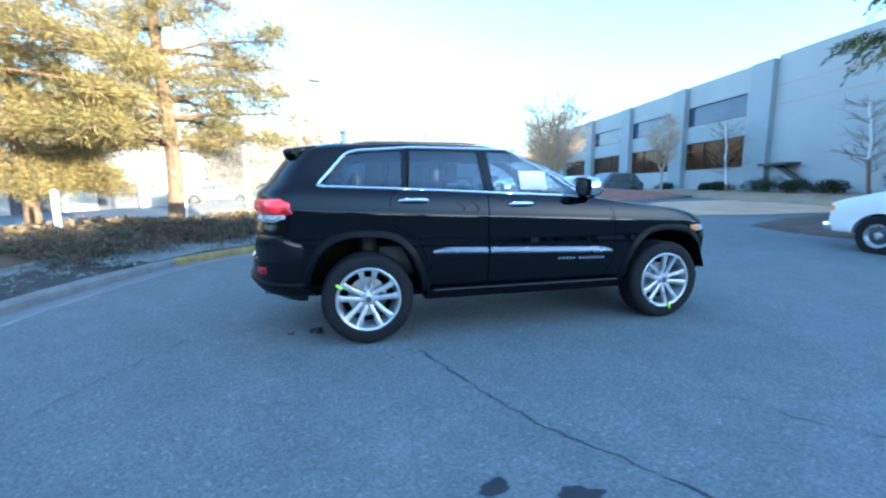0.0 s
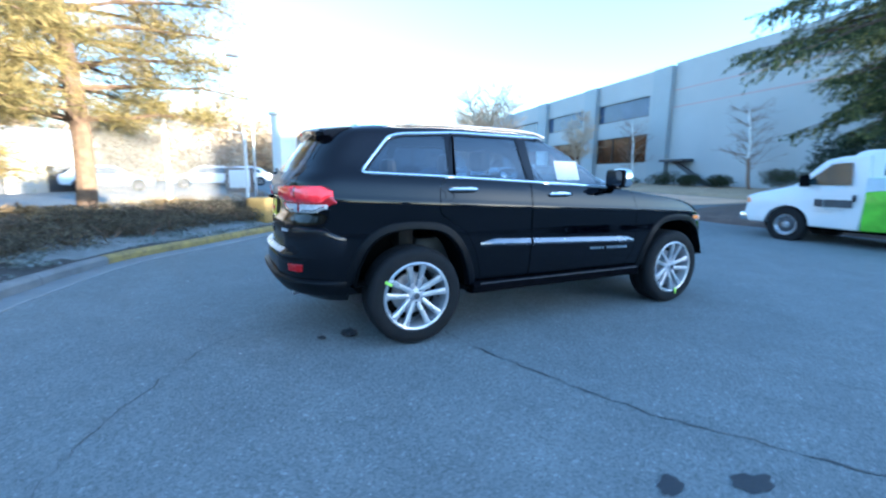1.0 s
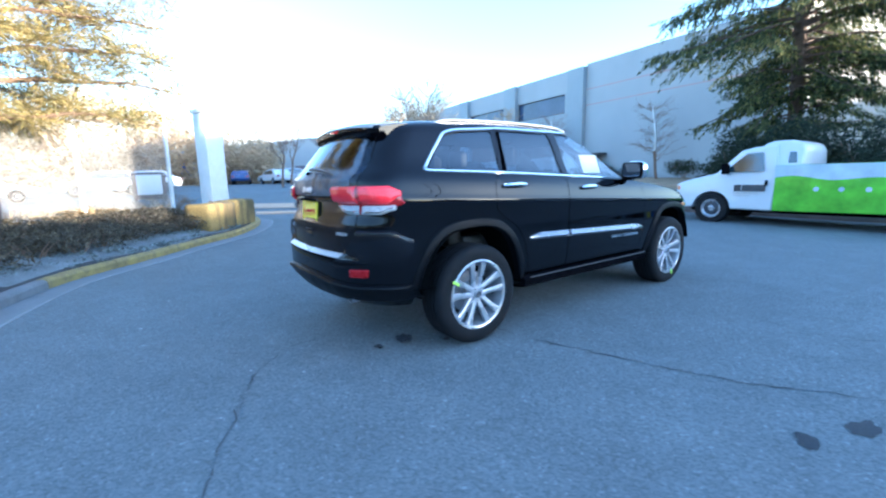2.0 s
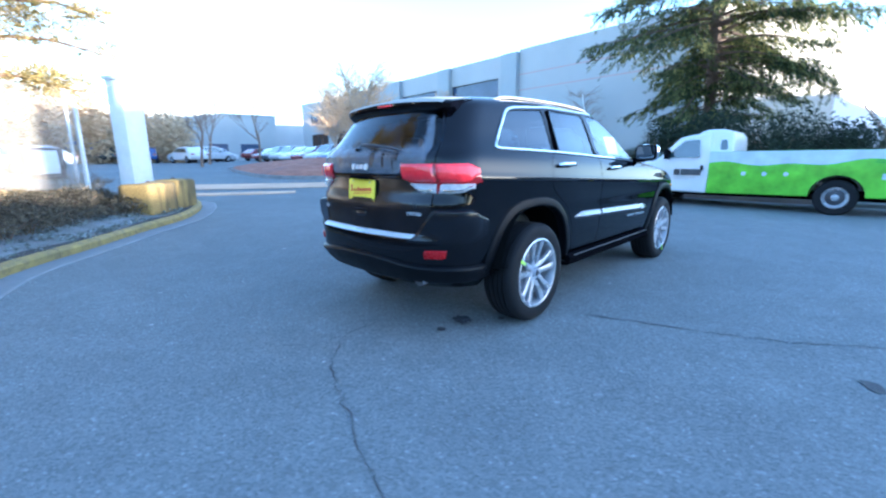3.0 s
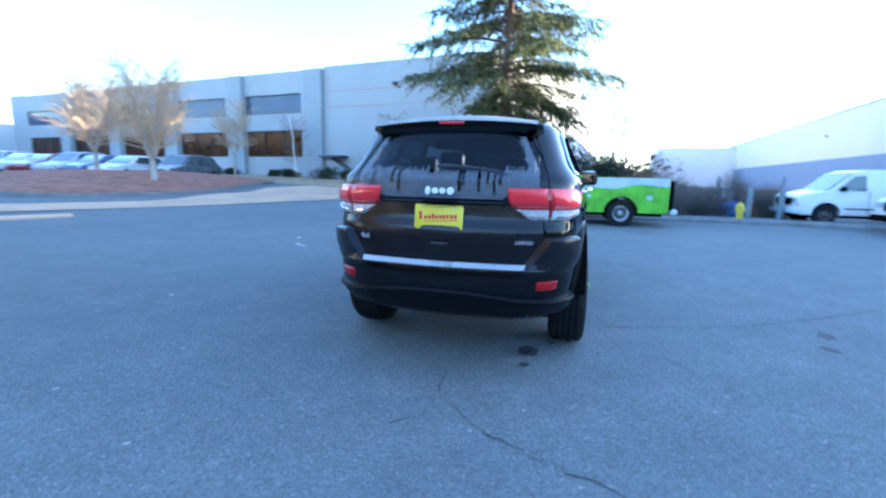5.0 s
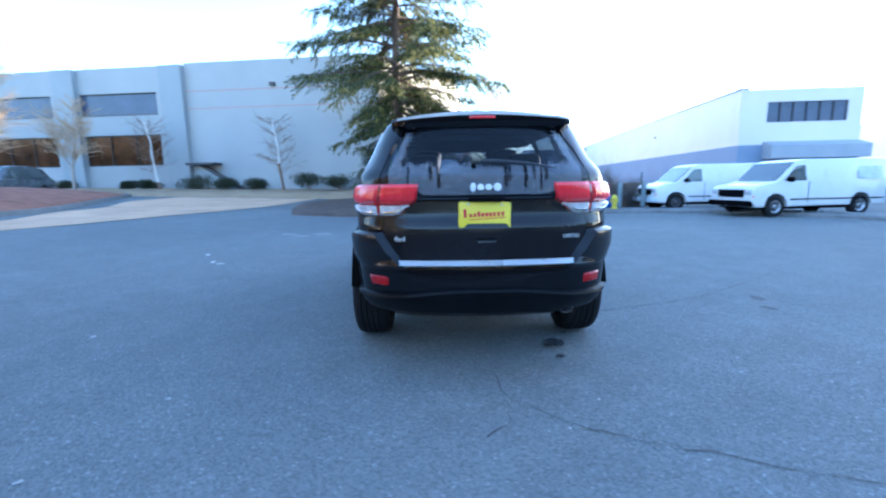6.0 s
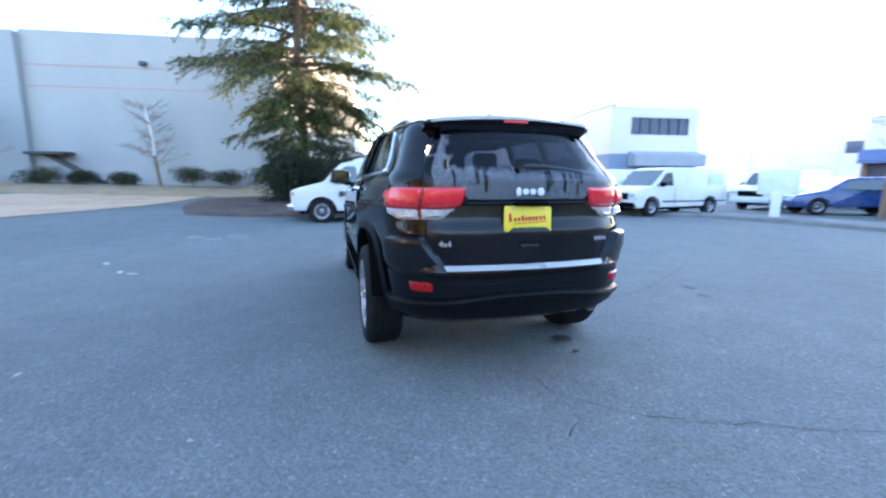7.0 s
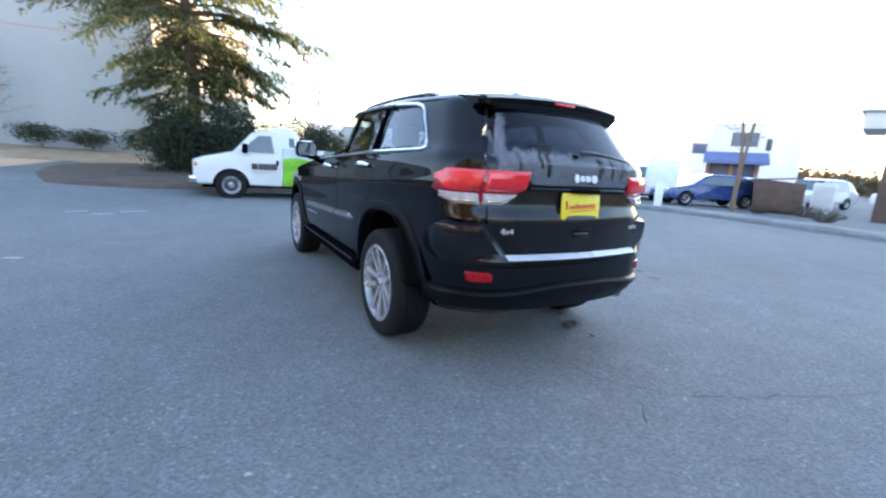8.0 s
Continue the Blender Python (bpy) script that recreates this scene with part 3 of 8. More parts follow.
def scatter_mesh(name, clumps, material, parent=None, label="", category="", size=(0.05, 0.12), seed=1, stuff=True, thin=0.35):
    """Many small leaf blades round given clump places; one joined mesh."""
    rnd = random.Random(seed)
    verts, faces = [], []
    for (cx, cy, cz), (rx, ry, rz), count in clumps:
        for _ in range(count):
            while True:
                a, b, c = rnd.uniform(-1, 1), rnd.uniform(-1, 1), rnd.uniform(-1, 1)
                if a * a + b * b + c * c <= 1:
                    break
            p = Vector((cx + a * rx, cy + b * ry, cz + c * rz))
            d = Vector((rnd.gauss(0, 1), rnd.gauss(0, 1), rnd.gauss(0, 0.7))).normalized()
            w = d.orthogonal().normalized()
            w = (w * math.cos(rnd.uniform(0, 6.28)) + d.cross(w) * math.sin(rnd.uniform(0, 6.28)))
            l = rnd.uniform(*size)
            n = len(verts)
            verts += [p - d * l, p + w * l * thin, p + d * l, p - w * l * thin * 0.85]
            faces.append((n, n + 1, n + 2, n + 3))
    me = mesh_of(name, verts, faces, material)
    ob = new(name, me)
    if parent:
        ob.parent = parent
    if label or category:
        tagged(ob, label, category)
    if stuff:
        tagged(ob, kind="stuff")
    return ob


def wall_box(name, x0, x1, y0, y1, z0, z1, material, parent, label=""):
    return part(name, boxm(x0, x1, y0, y1, z0, z1), material, parent, label)


def flipped_box(x0, x1, *rest):
    return boxm(-x1, -x0, *rest)


def flipped_wall(name, x0, x1, *rest):
    return wall_box(name, -x1, -x0, *rest)


def build_grey_warehouse():
    """Local frame: -x along the long face to its far end, y into the building, origin near the fir."""
    b = thing("warehouse_building", "pale grey tilt-up concrete warehouse with office windows", "building", pose(21.6, 0.0, 0.5, 0, 0, -96.8), kind="")
    L, H = 58.0, 8.38
    # panels with open joints, those with windows built round the openings
    blank = [(3.7, 16.2), (53.7, 56.4)]
    for a, c in blank:
        flipped_wall("wall_panel", a, c, 0, 0.25, -1.5, H, M["wall_grey"], b)
    for z in (6.67, 5.6):
        flipped_wall("reveal_stripe", 3.7, 16.2, -0.012, 0.0, z - 0.035, z + 0.035, M["redline"], b, "thin red stripe")
    starts = [16.2, 23.7, 31.2, 38.7, 46.2]
    far_end = 56.4
    for k, s in enumerate(starts):
        e = s + 7.5
        # pilaster
        flipped_wall("pilaster", s, s + 1.5, -0.35, 0.25, -1.5, H - 0.16, M["wall_pilaster"], b)
        w0, w1 = s + 2.05, s + 7.46
        flipped_wall("wall_panel", s + 1.5, e, 0, 0.25, -1.5, 2.13, M["wall_grey"], b)
        flipped_wall("wall_panel", s + 1.5, e, 0, 0.25, 4.1, 5.32, M["wall_grey"], b)
        flipped_wall("wall_panel", s + 1.5, e, 0, 0.25, 6.72, H - 0.1, M["wall_grey"], b)
        for a, c in ((s + 1.5, w0), (w1, e)):
            flipped_wall("wall_panel", a, c, 0, 0.25, 2.13, 4.1, M["wall_grey"], b)
            flipped_wall("wall_panel", a, c, 0, 0.25, 5.32, 6.72, M["wall_grey"], b)
        for z0, z1 in ((2.13, 4.1), (5.32, 6.72)):
            win = part("window", flipped_box(w0, w1, 0.12, 0.16, z0, z1), M["brownwindow"] if z0 < 3 else M["window"], b, "dark window band, reflected brown put into its colour" if z0 < 3 else "window band coloured slate-blue for reflected sky")
            nm = 3 if z0 < 3 else 1
            for i in range(nm + 1):
                xx = w0 + (w1 - w0) * i / nm
                part("mullion", flipped_box(xx - 0.022, xx + 0.022, 0.05, 0.13, z0, z1), M["frame"], win)
            for zz in (z0 + 0.03, z1 - 0.03):
                part("rail", flipped_box(w0, w1, 0.05, 0.13, zz - 0.03, zz + 0.03), M["frame"], win)
    part("roof", flipped_box(3.9, far_end, 0.25, 40, H - 0.5, H - 0.3), M["roof"], b)
    # end wall splayed, and toned cream, to show the camera a sunlit face behind the fir
    part("splayed_wall", boxm(0.0, 9.0, 0.0, 0.25, -1.5, H), M["shedwall"], b, "sunlit pale end wall", pose(-3.7, 0.0, 0.0, 0, 0, 64))
    flipped_wall("end_wall", -0.25, 0.0, 8.1, 40, -1.5, H, M["wall_white"], b)
    flipped_wall("far_end_wall", far_end, far_end + 0.25, 0, 40, -1.5, H, M["wall_grey"], b)
    flipped_wall("back_wall", 2.25, far_end, 39.75, 40, -1.5, H - 0.3, M["wall_grey"], b)
    # wall lamp
    lamp = part("wall_lamp", flipped_box(10.2, 10.55, -0.22, 0.0, 6.78, 7.0, 0.03), M["darkgrey"], b, "dark wall-pack lamp")
    # leaning ramp cover and door canopy by the pilaster
    part("stair_cheek", prismm([(-12.4, -0.5), (-15.8, 1.55), (-15.8, 2.05), (-15.3, 2.05), (-12.0, 0.2), (-12.0, -0.5)], -0.35, -0.25, "y"), M["wall_pilaster"], b, "sloped stair wall")
    part("stair_coping", prismm([(-15.55, 2.06), (-15.15, 2.06), (-11.55, 0.0), (-12.15, 0.0)], -0.42, -0.24, "y"), M["darkgrey"], b, "dark coping on the sloped stair wall")
    part("door_canopy", flipped_box(14.2, 16.1, -0.9, 0.0, 2.05, 2.2, 0.02), M["darkgrey"], b, "dark door canopy")
    return b


def build_white_building():
    b = thing("long_building", "white and slate-blue two-storey commercial building", "building", pose(23.2, -19.3, 0, 0, 0, -6.9))
    H = 6.75
    wall_box("side_wall_lower", 0, 50, -0.3, 0, 0.5, 3.3, M["wall_blue"], b, "slate-blue lower wall")
    wall_box("side_wall_upper", 0, 50, -0.3, 0, 3.3, H, M["wall_white"], b, "white upper wall")
    part("roof_coping", boxm(-0.06, 50, -0.36, 0.06, H, H + 0.12), M["wall_pilaster"], b)
    # end wall with a long upper window
    wall_box("end_wall_lower", 0.0, 0.3, -7.2, -0.3, 0.5, 3.3, M["wall_blue"], b)
    wall_box("end_wall_mid", 0.0, 0.3, -7.2, -0.3, 3.3, 4.7, M["wall_white"], b)
    wall_box("end_wall_top", 0.0, 0.3, -7.2, -0.3, 5.95, H, M["wall_white"], b)
    for y0, y1 in ((-1.6, -0.3), (-7.2, -6.3)):
        wall_box("end_wall_pier", 0.0, 0.3, y0, y1, 4.7, 5.95, M["wall_white"], b)
    win = part("window", boxm(0.14, 0.18, -6.3, -1.6, 4.7, 5.95), M["window"], b, "tinted upper window band")
    for i in range(7):
        yy = -6.3 + 4.7 * i / 6
        part("mullion", boxm(0.06, 0.15, yy - 0.02, yy + 0.02, 4.7, 5.95), M["frame"], win)
    part("awning", prismm([(0.0, 3.5), (-1.0, 3.2), (-1.0, 2.4), (0.0, 2.4)], -7.2, -1.5, "y"), M["awning"], b, "long grey loading canopy")
    wall_box("far_wall", 49.7, 50, -7.2, -0.3, 0.5, H, M["wall_white"], b)
    wall_box("back_wall", 0.3, 49.7, -7.2, -6.9, 0.5, H, M["wall_white"], b)
    part("roof", boxm(0.3, 49.7, -6.9, -0.3, H - 0.4, H - 0.2), M["roof"], b)
    part("wall_lamp", boxm(14.0, 14.2, 0.0, 0.12, 5.1, 5.25, 0.02), M["darkgrey"], b)
    # wing at the far end
    wall_box("wing_wall", 44, 60, 10, 10.3, 0.5, 6.2, M["wall_white"], b)
    wall_box("wing_end_wall", 44, 44.3, 0, 10, 0.5, 6.2, M["wall_white"], b, "white wing wall")
    part("wing_roof", boxm(44, 60, 0, 10.3, 6.2, 6.35), M["roof"], b)
    return b


def build_sun_block_store():
    """An added low flat-roofed store between the long building and the shop, to block the low sun."""
    b = thing("low_store", "added low flat-roofed white store that blocks the sun", "building", pose(33.8, -52.0, 0, 0, 0, 33))
    H = 6.7
    for k in range(7):
        x0 = -16 + 4 * k
        wall_box("wall_panel", x0, x0 + 3.96, -0.3, 0, -0.3, H, M["wall_white"], b)
        if k % 2:
            part("roller_door", boxm(x0 + 0.6, x0 + 3.3, 0.0, 0.04, 0, 3.2), M["galv"], b, "grey roller door")
    part("window", boxm(-9.0, -4.5, 0.0, 0.03, 4.4, 5.7), M["window"], b, "dark upper window")
    part("coping", boxm(-16.1, 12.1, -0.4, 0.1, H, H + 0.1), M["wall_pilaster"], b)
    wall_box("side_wall", -16, -15.7, -12, -0.3, -0.3, H, M["wall_white"], b)
    wall_box("side_wall", 11.66, 11.96, -12, -0.3, -0.3, H, M["wall_white"], b)
    wall_box("back_wall", -15.7, 11.66, -12, -11.7, -0.3, H, M["wall_white"], b)
    part("roof", boxm(-15.7, 11.66, -11.7, -0.3, H - 0.5, H - 0.35), M["roof"], b)


def build_shop():
    b = thing("shop_building", "two-storey white shop with blue awning", "building", pose(15.4 + 4 * 0.857, -40.6 + 4 * 0.515, 0, 0, 0, 31))
    H = 6.1
    wall_box("front_wall", -4, 0, -0.3, 0, 0, 1.0, M["wall_white"], b)
    for x0, x1 in ((-4, -3.7), (-2.1, -1.8), (-0.3, 0.0)):
        wall_box("front_pier", x0, x1, -0.3, 0, 1.0, 2.7, M["wood"], b, "red-brown shop front")
    for x0, x1 in ((-3.7, -2.1), (-1.8, -0.3)):
        part("shop_window", boxm(x0, x1, -0.18, -0.14, 1.0, 2.7), M["window"], b, "dark shop window")
    wall_box("front_wall_upper", -4, 0, -0.3, 0, 2.7, 4.2, M["wall_white"], b)
    for x0, x1 in ((-4, -3.6), (-1.6, 0.0)):
        wall_box("window_pier", x0, x1, -0.3, 0, 4.2, 5.4, M["wall_white"], b)
    for x0, x1 in ((-3.6, -1.6),):
        win = part("window", boxm(x0, x1, -0.18, -0.14, 4.2, 5.4), M["window"], b)
        part("mullion", boxm((x0 + x1) / 2 - 0.04, (x0 + x1) / 2 + 0.04, -0.14, -0.06, 4.2, 5.4), M["frame"], win)
    wall_box("parapet", -4, 0, -0.3, 0, 5.4, H, M["wall_white"], b)
    part("coping", boxm(-4.1, 0.1, -0.4, 0.1, H, H + 0.1), M["wall_pilaster"], b)
    wall_box("side_wall", -4, -3.7, -9, -0.3, 0, H, M["wall_grey"], b)
    wall_box("side_wall", -0.3, 0, -9, -0.3, 0, H, M["wall_grey"], b)
    wall_box("back_wall", -3.7, -0.3, -9, -8.7, 0, H, M["wall_grey"], b)
    part("roof", boxm(-3.7, -0.3, -8.7, -0.3, H - 0.5, H - 0.35), M["roof"], b)
    part("awning", prismm([(0.0, 3.7), (1.5, 2.9), (1.5, 2.65), (0.0, 2.65)], -4.5, 0.3, "x"), M["blueawning"], b, "blue sloping awning")
    for x in (-4.3, 0.1):
        part("awning_post", boxm(x - 0.06, x + 0.06, 1.3, 1.42, 0, 2.7), M["whitepost"], b)
    part("hanging_sign", boxm(-4.6, -4.2, -0.3, -0.15, 3.9, 4.9, 0.03), M["darkgrey"], b, "dark hanging shop sign")
    return b


build_ground()
build_kerbs()
build_bed()
build_grey_warehouse()
build_white_building()
build_sun_block_store()
build_shop()

# ---- the black sport utility car ----
# level: z, half width, rear end, front end, rear corner, front corner, slope of z along x, rear crown, front crown
LEVELS = [
    (0.36, 0.84, -2.26, 2.08, 0.30, 0.40, 0.0, 0.10, 0.20),
    (0.42, 0.89, -2.37, 2.20, 0.34, 0.42, 0.0, 0.12, 0.22),
    (0.47, 0.912, -2.42, 2.24, 0.34, 0.42, 0.0, 0.12, 0.22),
    (0.59, 0.935, -2.455, 2.27, 0.34, 0.42, 0.0, 0.12, 0.24),
    (0.70, 0.945, -2.455, 2.28, 0.34, 0.42, 0.0, 0.12, 0.24),
    (0.735, 0.947, -2.45, 2.28, 0.34, 0.42, 0.0, 0.12, 0.24),
    (0.760, 0.948, -2.405, 2.28, 0.32, 0.42, 0.0, 0.11, 0.24),
    (0.90, 0.944, -2.402, 2.27, 0.30, 0.42, -0.02, 0.11, 0.24),
    (0.922, 0.946, -2.398, 2.265, 0.30, 0.42, -0.025, 0.11, 0.24),
    (0.942, 0.948, -2.374, 2.26, 0.30, 0.42, -0.03, 0.11, 0.24),
    (1.02, 0.952, -2.366, 2.23, 0.30, 0.42, -0.044, 0.11, 0.24),
    (1.045, 0.954, -2.390, 2.21, 0.30, 0.42, -0.045, 0.11, 0.24),
    (1.06, 0.949, -2.392, 2.19, 0.30, 0.42, -0.045, 0.11, 0.24),
    (1.12, 0.937, -2.395, 2.10, 0.30, 0.42, -0.045, 0.12, 0.25),
    (1.165, 0.927, -2.395, 1.90, 0.30, 0.42, -0.045, 0.12, 0.26),
    (1.20, 0.917, -2.37, 1.50, 0.30, 0.40, -0.0447, 0.12, 0.26),
    (1.235, 0.894, -2.34, 1.10, 0.30, 0.38, -0.0447, 0.12, 0.30),
    (1.28, 0.862, -2.31, 0.92, 0.28, 0.36, -0.043, 0.12, 0.32),
    (1.45, 0.797, -2.205, 0.60, 0.26, 0.34, -0.03, 0.11, 0.32),
    (1.60, 0.738, -2.11, 0.28, 0.25, 0.32, -0.015, 0.10, 0.30),
    (1.665, 0.695, -2.055, 0.12, 0.25, 0.32, -0.01, 0.10, 0.28),
    (1.710, 0.60, -1.97, -0.05, 0.25, 0.32, -0.008, 0.10, 0.24),
    (1.733, 0.42, -1.80, -0.30, 0.24, 0.30, -0.005, 0.08, 0.2),
    (1.742, 0.20, -1.50, -0.60, 0.15, 0.18, -0.003, 0.04, 0.1),
]
N_REAR, N_CORNER, N_SIDE = 10, 7, 56


def at_level(z):
    """The level's numbers at a nominal height, smoothly between the given ones."""
    L = LEVELS
    if z <= L[0][0]:
        return L[0]
    if z >= L[-1][0]:
        return L[-1]
    k = max(i for i in range(len(L)) if L[i][0] <= z)
    k = min(k, len(L) - 2)
    t = (z - L[k][0]) / (L[k + 1][0] - L[k][0])
    out = [z]
    for c in range(1, len(L[0])):
        h = L[k + 1][0] - L[k][0]
        d1 = (L[k + 1][c] - L[k][c]) / h

        def tangent(i):
            if i in (0, len(L) - 1):
                return d1
            a = (L[i][c] - L[i - 1][c]) / (L[i][0] - L[i - 1][0])
            b = (L[i + 1][c] - L[i][c]) / (L[i + 1][0] - L[i][0])
            return 0.0 if a * b <= 0 else 2 * a * b / (a + b)
        m0, m1 = tangent(k) * h, tangent(k + 1) * h
        t2, t3 = t * t, t * t * t
        out.append((2 * t3 - 3 * t2 + 1) * L[k][c] + (t3 - 2 * t2 + t) * m0 + (3 * t2 - 2 * t3) * L[k + 1][c] + (t3 - t2) * m1)
    return out


def taper(z, w, x):
    a = 0.078 if z < 1.15 else 0.078 + 0.012 * smoothstep(1.15, 1.4, z)
    return w - a * max(0.0, -x - 0.85) ** 1.7 - 0.055 * max(0.0, x - 1.0) ** 1.8


def hood_top(x):
    return 1.245 - 0.06 * max(0, x - 0.9) - 0.21 * max(0.0, x - 1.45) ** 2


def outline(z):
    """Half of the car's plan outline at a nominal height, from the rear middle round to the front middle."""
    _, w, xr, xf, cr, cf, slope, kr, kf = at_level(z)
    pts = []
    wr, wf = taper(z, w, xr + cr), taper(z, w, xf - cf)
    ry, fy = min(0.16 + 0.5 * cr, 0.8 * wr), min(0.2 + 0.4 * cf, 0.8 * wf)
    for i in range(N_REAR):
        y = (wr - ry) * i / N_REAR
        pts.append((xr + kr * (y / wr) ** 2, y))
    y1 = wr - ry
    p0, p1, p2 = (xr + kr * (y1 / wr) ** 2, y1), (xr + kr * 1.25, wr - 0.01), (xr + cr + 0.06, taper(z, w, xr + cr + 0.06))
    for i in range(N_CORNER):
        t = i / N_CORNER
        pts.append(tuple((1 - t) ** 2 * a + 2 * t * (1 - t) * b + t * t * c for a, b, c in zip(p0, p1, p2)))
    x0, x1 = xr + cr + 0.06, xf - cf - 0.06
    for i in range(N_SIDE):
        x = x0 + (x1 - x0) * i / N_SIDE
        pts.append((x, taper(z, w, x)))
    q0, q1, q2 = (x1, taper(z, w, x1)), (xf - kf * 1.0, wf - 0.01), (xf - kf * ((wf - fy) / wf) ** 2, wf - fy)
    for i in range(N_CORNER):
        t = i / N_CORNER
        pts.append(tuple((1 - t) ** 2 * a + 2 * t * (1 - t) * b + t * t * c for a, b, c in zip(q0, q1, q2)))
    for i in range(N_REAR + 1):
        y = (wf - fy) * (1 - i / N_REAR)
        pts.append((xf - kf * (y / wf) ** 2, y))
    out = []
    for x, y in pts:
        zz = z + slope * x
        if x > 0.75 and z < 1.3:
            zz = min(zz, hood_top(x) - 0.035 * (y / 0.9) ** 2 - 0.05 * (1.24 - min(z, 1.24)))
        if z > 1.6:
            zz -= 0.030 * smoothstep(1.6, 1.71, z) * (x + 0.85) ** 2
        out.append(Vector((x, y, zz)))
    return out


N_OUT = N_REAR * 2 + N_CORNER * 2 + N_SIDE + 1


def skin_point(u, z, side=1, off=0.0):
    """A point of the body's skin: u runs 0 to N_OUT - 1 round the outline."""
    def p(uu, zz):
        o = outline(zz)
        uu = min(max(uu, 0), N_OUT - 1)
        i = min(int(uu), N_OUT - 2)
        return o[i].lerp(o[i + 1], uu - i)
    a = p(u, z)
    if off:
        du, dz = p(u + 0.4, z) - p(u - 0.4, z), p(u, z + 0.006) - p(u, z - 0.006)
        a = a + dz.cross(du).normalized() * off * (-1 if dz.cross(du).dot(Vector((a.x * 0.3, a.y + 0.01, 0))) < 0 else 1)
    return Vector((a.x, a.y * side, a.z))


def at_height(u, z, side=1, off=0.0):
    """A point of the skin at a true height, where the levels slope along the car."""
    n = z
    for _ in range(6):
        n += z - skin_point(u, n).z
    return skin_point(u, n, side, off)


def loft_mesh():
    zs = []
    for a, b in zip(LEVELS, LEVELS[1:]):
        n = max(1, min(6, int((b[0] - a[0]) / 0.022)))
        zs += [a[0] + (b[0] - a[0]) * i / n for i in range(n)]
    zs.append(LEVELS[-1][0])
    verts, rows = [], []
    for z in zs:
        half = outline(z)
        ring = half + [Vector((p.x, -p.y, p.z)) for p in half[-2:0:-1]]
        rows.append(list(range(len(verts), len(verts) + len(ring))))
        verts += ring
    faces = []
    n = len(rows[0])
    for a, b in zip(rows, rows[1:]):
        faces += [(a[i], a[(i + 1) % n], b[(i + 1) % n], b[i]) for i in range(n)]
    h = N_OUT - 1
    for row, flip in ((rows[0], True), (rows[-1], False)):
        faces.append((row[0], row[1], row[n - 1]) if not flip else (row[n - 1], row[1], row[0]))
        for i in range(1, h - 1):
            f = (row[i], row[i + 1], row[n - i - 1], row[n - i])
            faces.append(f if not flip else f[::-1])
        faces.append((row[h - 1], row[h], row[h + 1]) if not flip else (row[h + 1], row[h], row[h - 1]))
    bm = bmesh.new()
    bm.from_mesh(mesh_of("loft", verts, faces))
    bmesh.ops.recalc_face_normals(bm, faces=bm.faces)
    bmesh.ops.triangulate(bm, faces=[f for f in bm.faces if len(f.verts) > 4])
    return bm


def panel(solid, tools, tree, op, inset=0.0, thick=0.02):
    """The part of the loft's skin that booleans leave, thickened inwards."""
    me = solid.copy()
    for tool in tools:
        me = combine(me, bm_mesh("tool", tool), op)
    bm = bmesh.new()
    bm.from_mesh(me)
    drop = []
    for f in bm.faces:
        hit = tree.find_nearest(f.calc_center_median())
        if hit[0] is None or hit[3] > 0.0015 or abs(f.normal.dot(hit[1])) < 0.8:
            drop.append(f)
    bmesh.ops.delete(bm, geom=drop, context="FACES")
    bmesh.ops.remove_doubles(bm, verts=bm.verts, dist=0.0002)
    bm.normal_update()
    for f in bm.faces:
        hit = tree.find_nearest(f.calc_center_median())
        if hit[1].dot(f.normal) < 0:
            f.normal_flip()
    bm.normal_update()
    vs = list(bm.verts)
    for k, v in enumerate(vs):
        v.index = k
    n = len(vs)
    fs = [tuple(v.index for v in f.verts) for f in bm.faces]
    rim = [(e.link_loops[0].vert.index, e.link_loops[0].link_loop_next.vert.index) for e in bm.edges if len(e.link_faces) == 1]
    if not thick:
        verts = [v.co - v.normal * inset for v in vs]
        bm.free()
        return mesh_of("panel", verts, fs)
    verts = [v.co - v.normal * inset for v in vs] + [v.co - v.normal * (inset + thick) for v in vs]
    bm.free()
    return mesh_of("panel", verts, fs + [tuple(a + n for a in f[::-1]) for f in fs] + [(b, a, a + n, b + n) for a, b in rim])


def inset_poly(poly, d):
    """A polygon grown (d > 0) or shrunk along its edge normals."""
    n = len(poly)
    area = sum(poly[i][0] * poly[(i + 1) % n][1] - poly[(i + 1) % n][0] * poly[i][1] for i in range(n))
    s = 1 if area > 0 else -1
    out = []
    for i in range(n):
        a, b, c = Vector(poly[i - 1]), Vector(poly[i]), Vector(poly[(i + 1) % n])
        e, f = (b - a).normalized(), (c - b).normalized()
        ne, nf = Vector((e.y, -e.x)) * s, Vector((f.y, -f.x)) * s
        m = (ne + nf).normalized()
        out.append(tuple(b + m * d / max(m.dot(ne), 0.4)))
    return out


def rounded(poly, r, n=4):
    """A polygon with its corners rounded."""
    out = []
    m = len(poly)
    for i in range(m):
        a, b, c = Vector(poly[i - 1]), Vector(poly[i]), Vector(poly[(i + 1) % m])
        ra, rc = min(r, (a - b).length * 0.45), min(r, (c - b).length * 0.45)
        p, q = b + (a - b).normalized() * ra, b + (c - b).normalized() * rc
        for k in range(n + 1):
            t = k / n
            out.append(tuple((1 - t) ** 2 * p + 2 * t * (1 - t) * b + t * t * q))
    return out


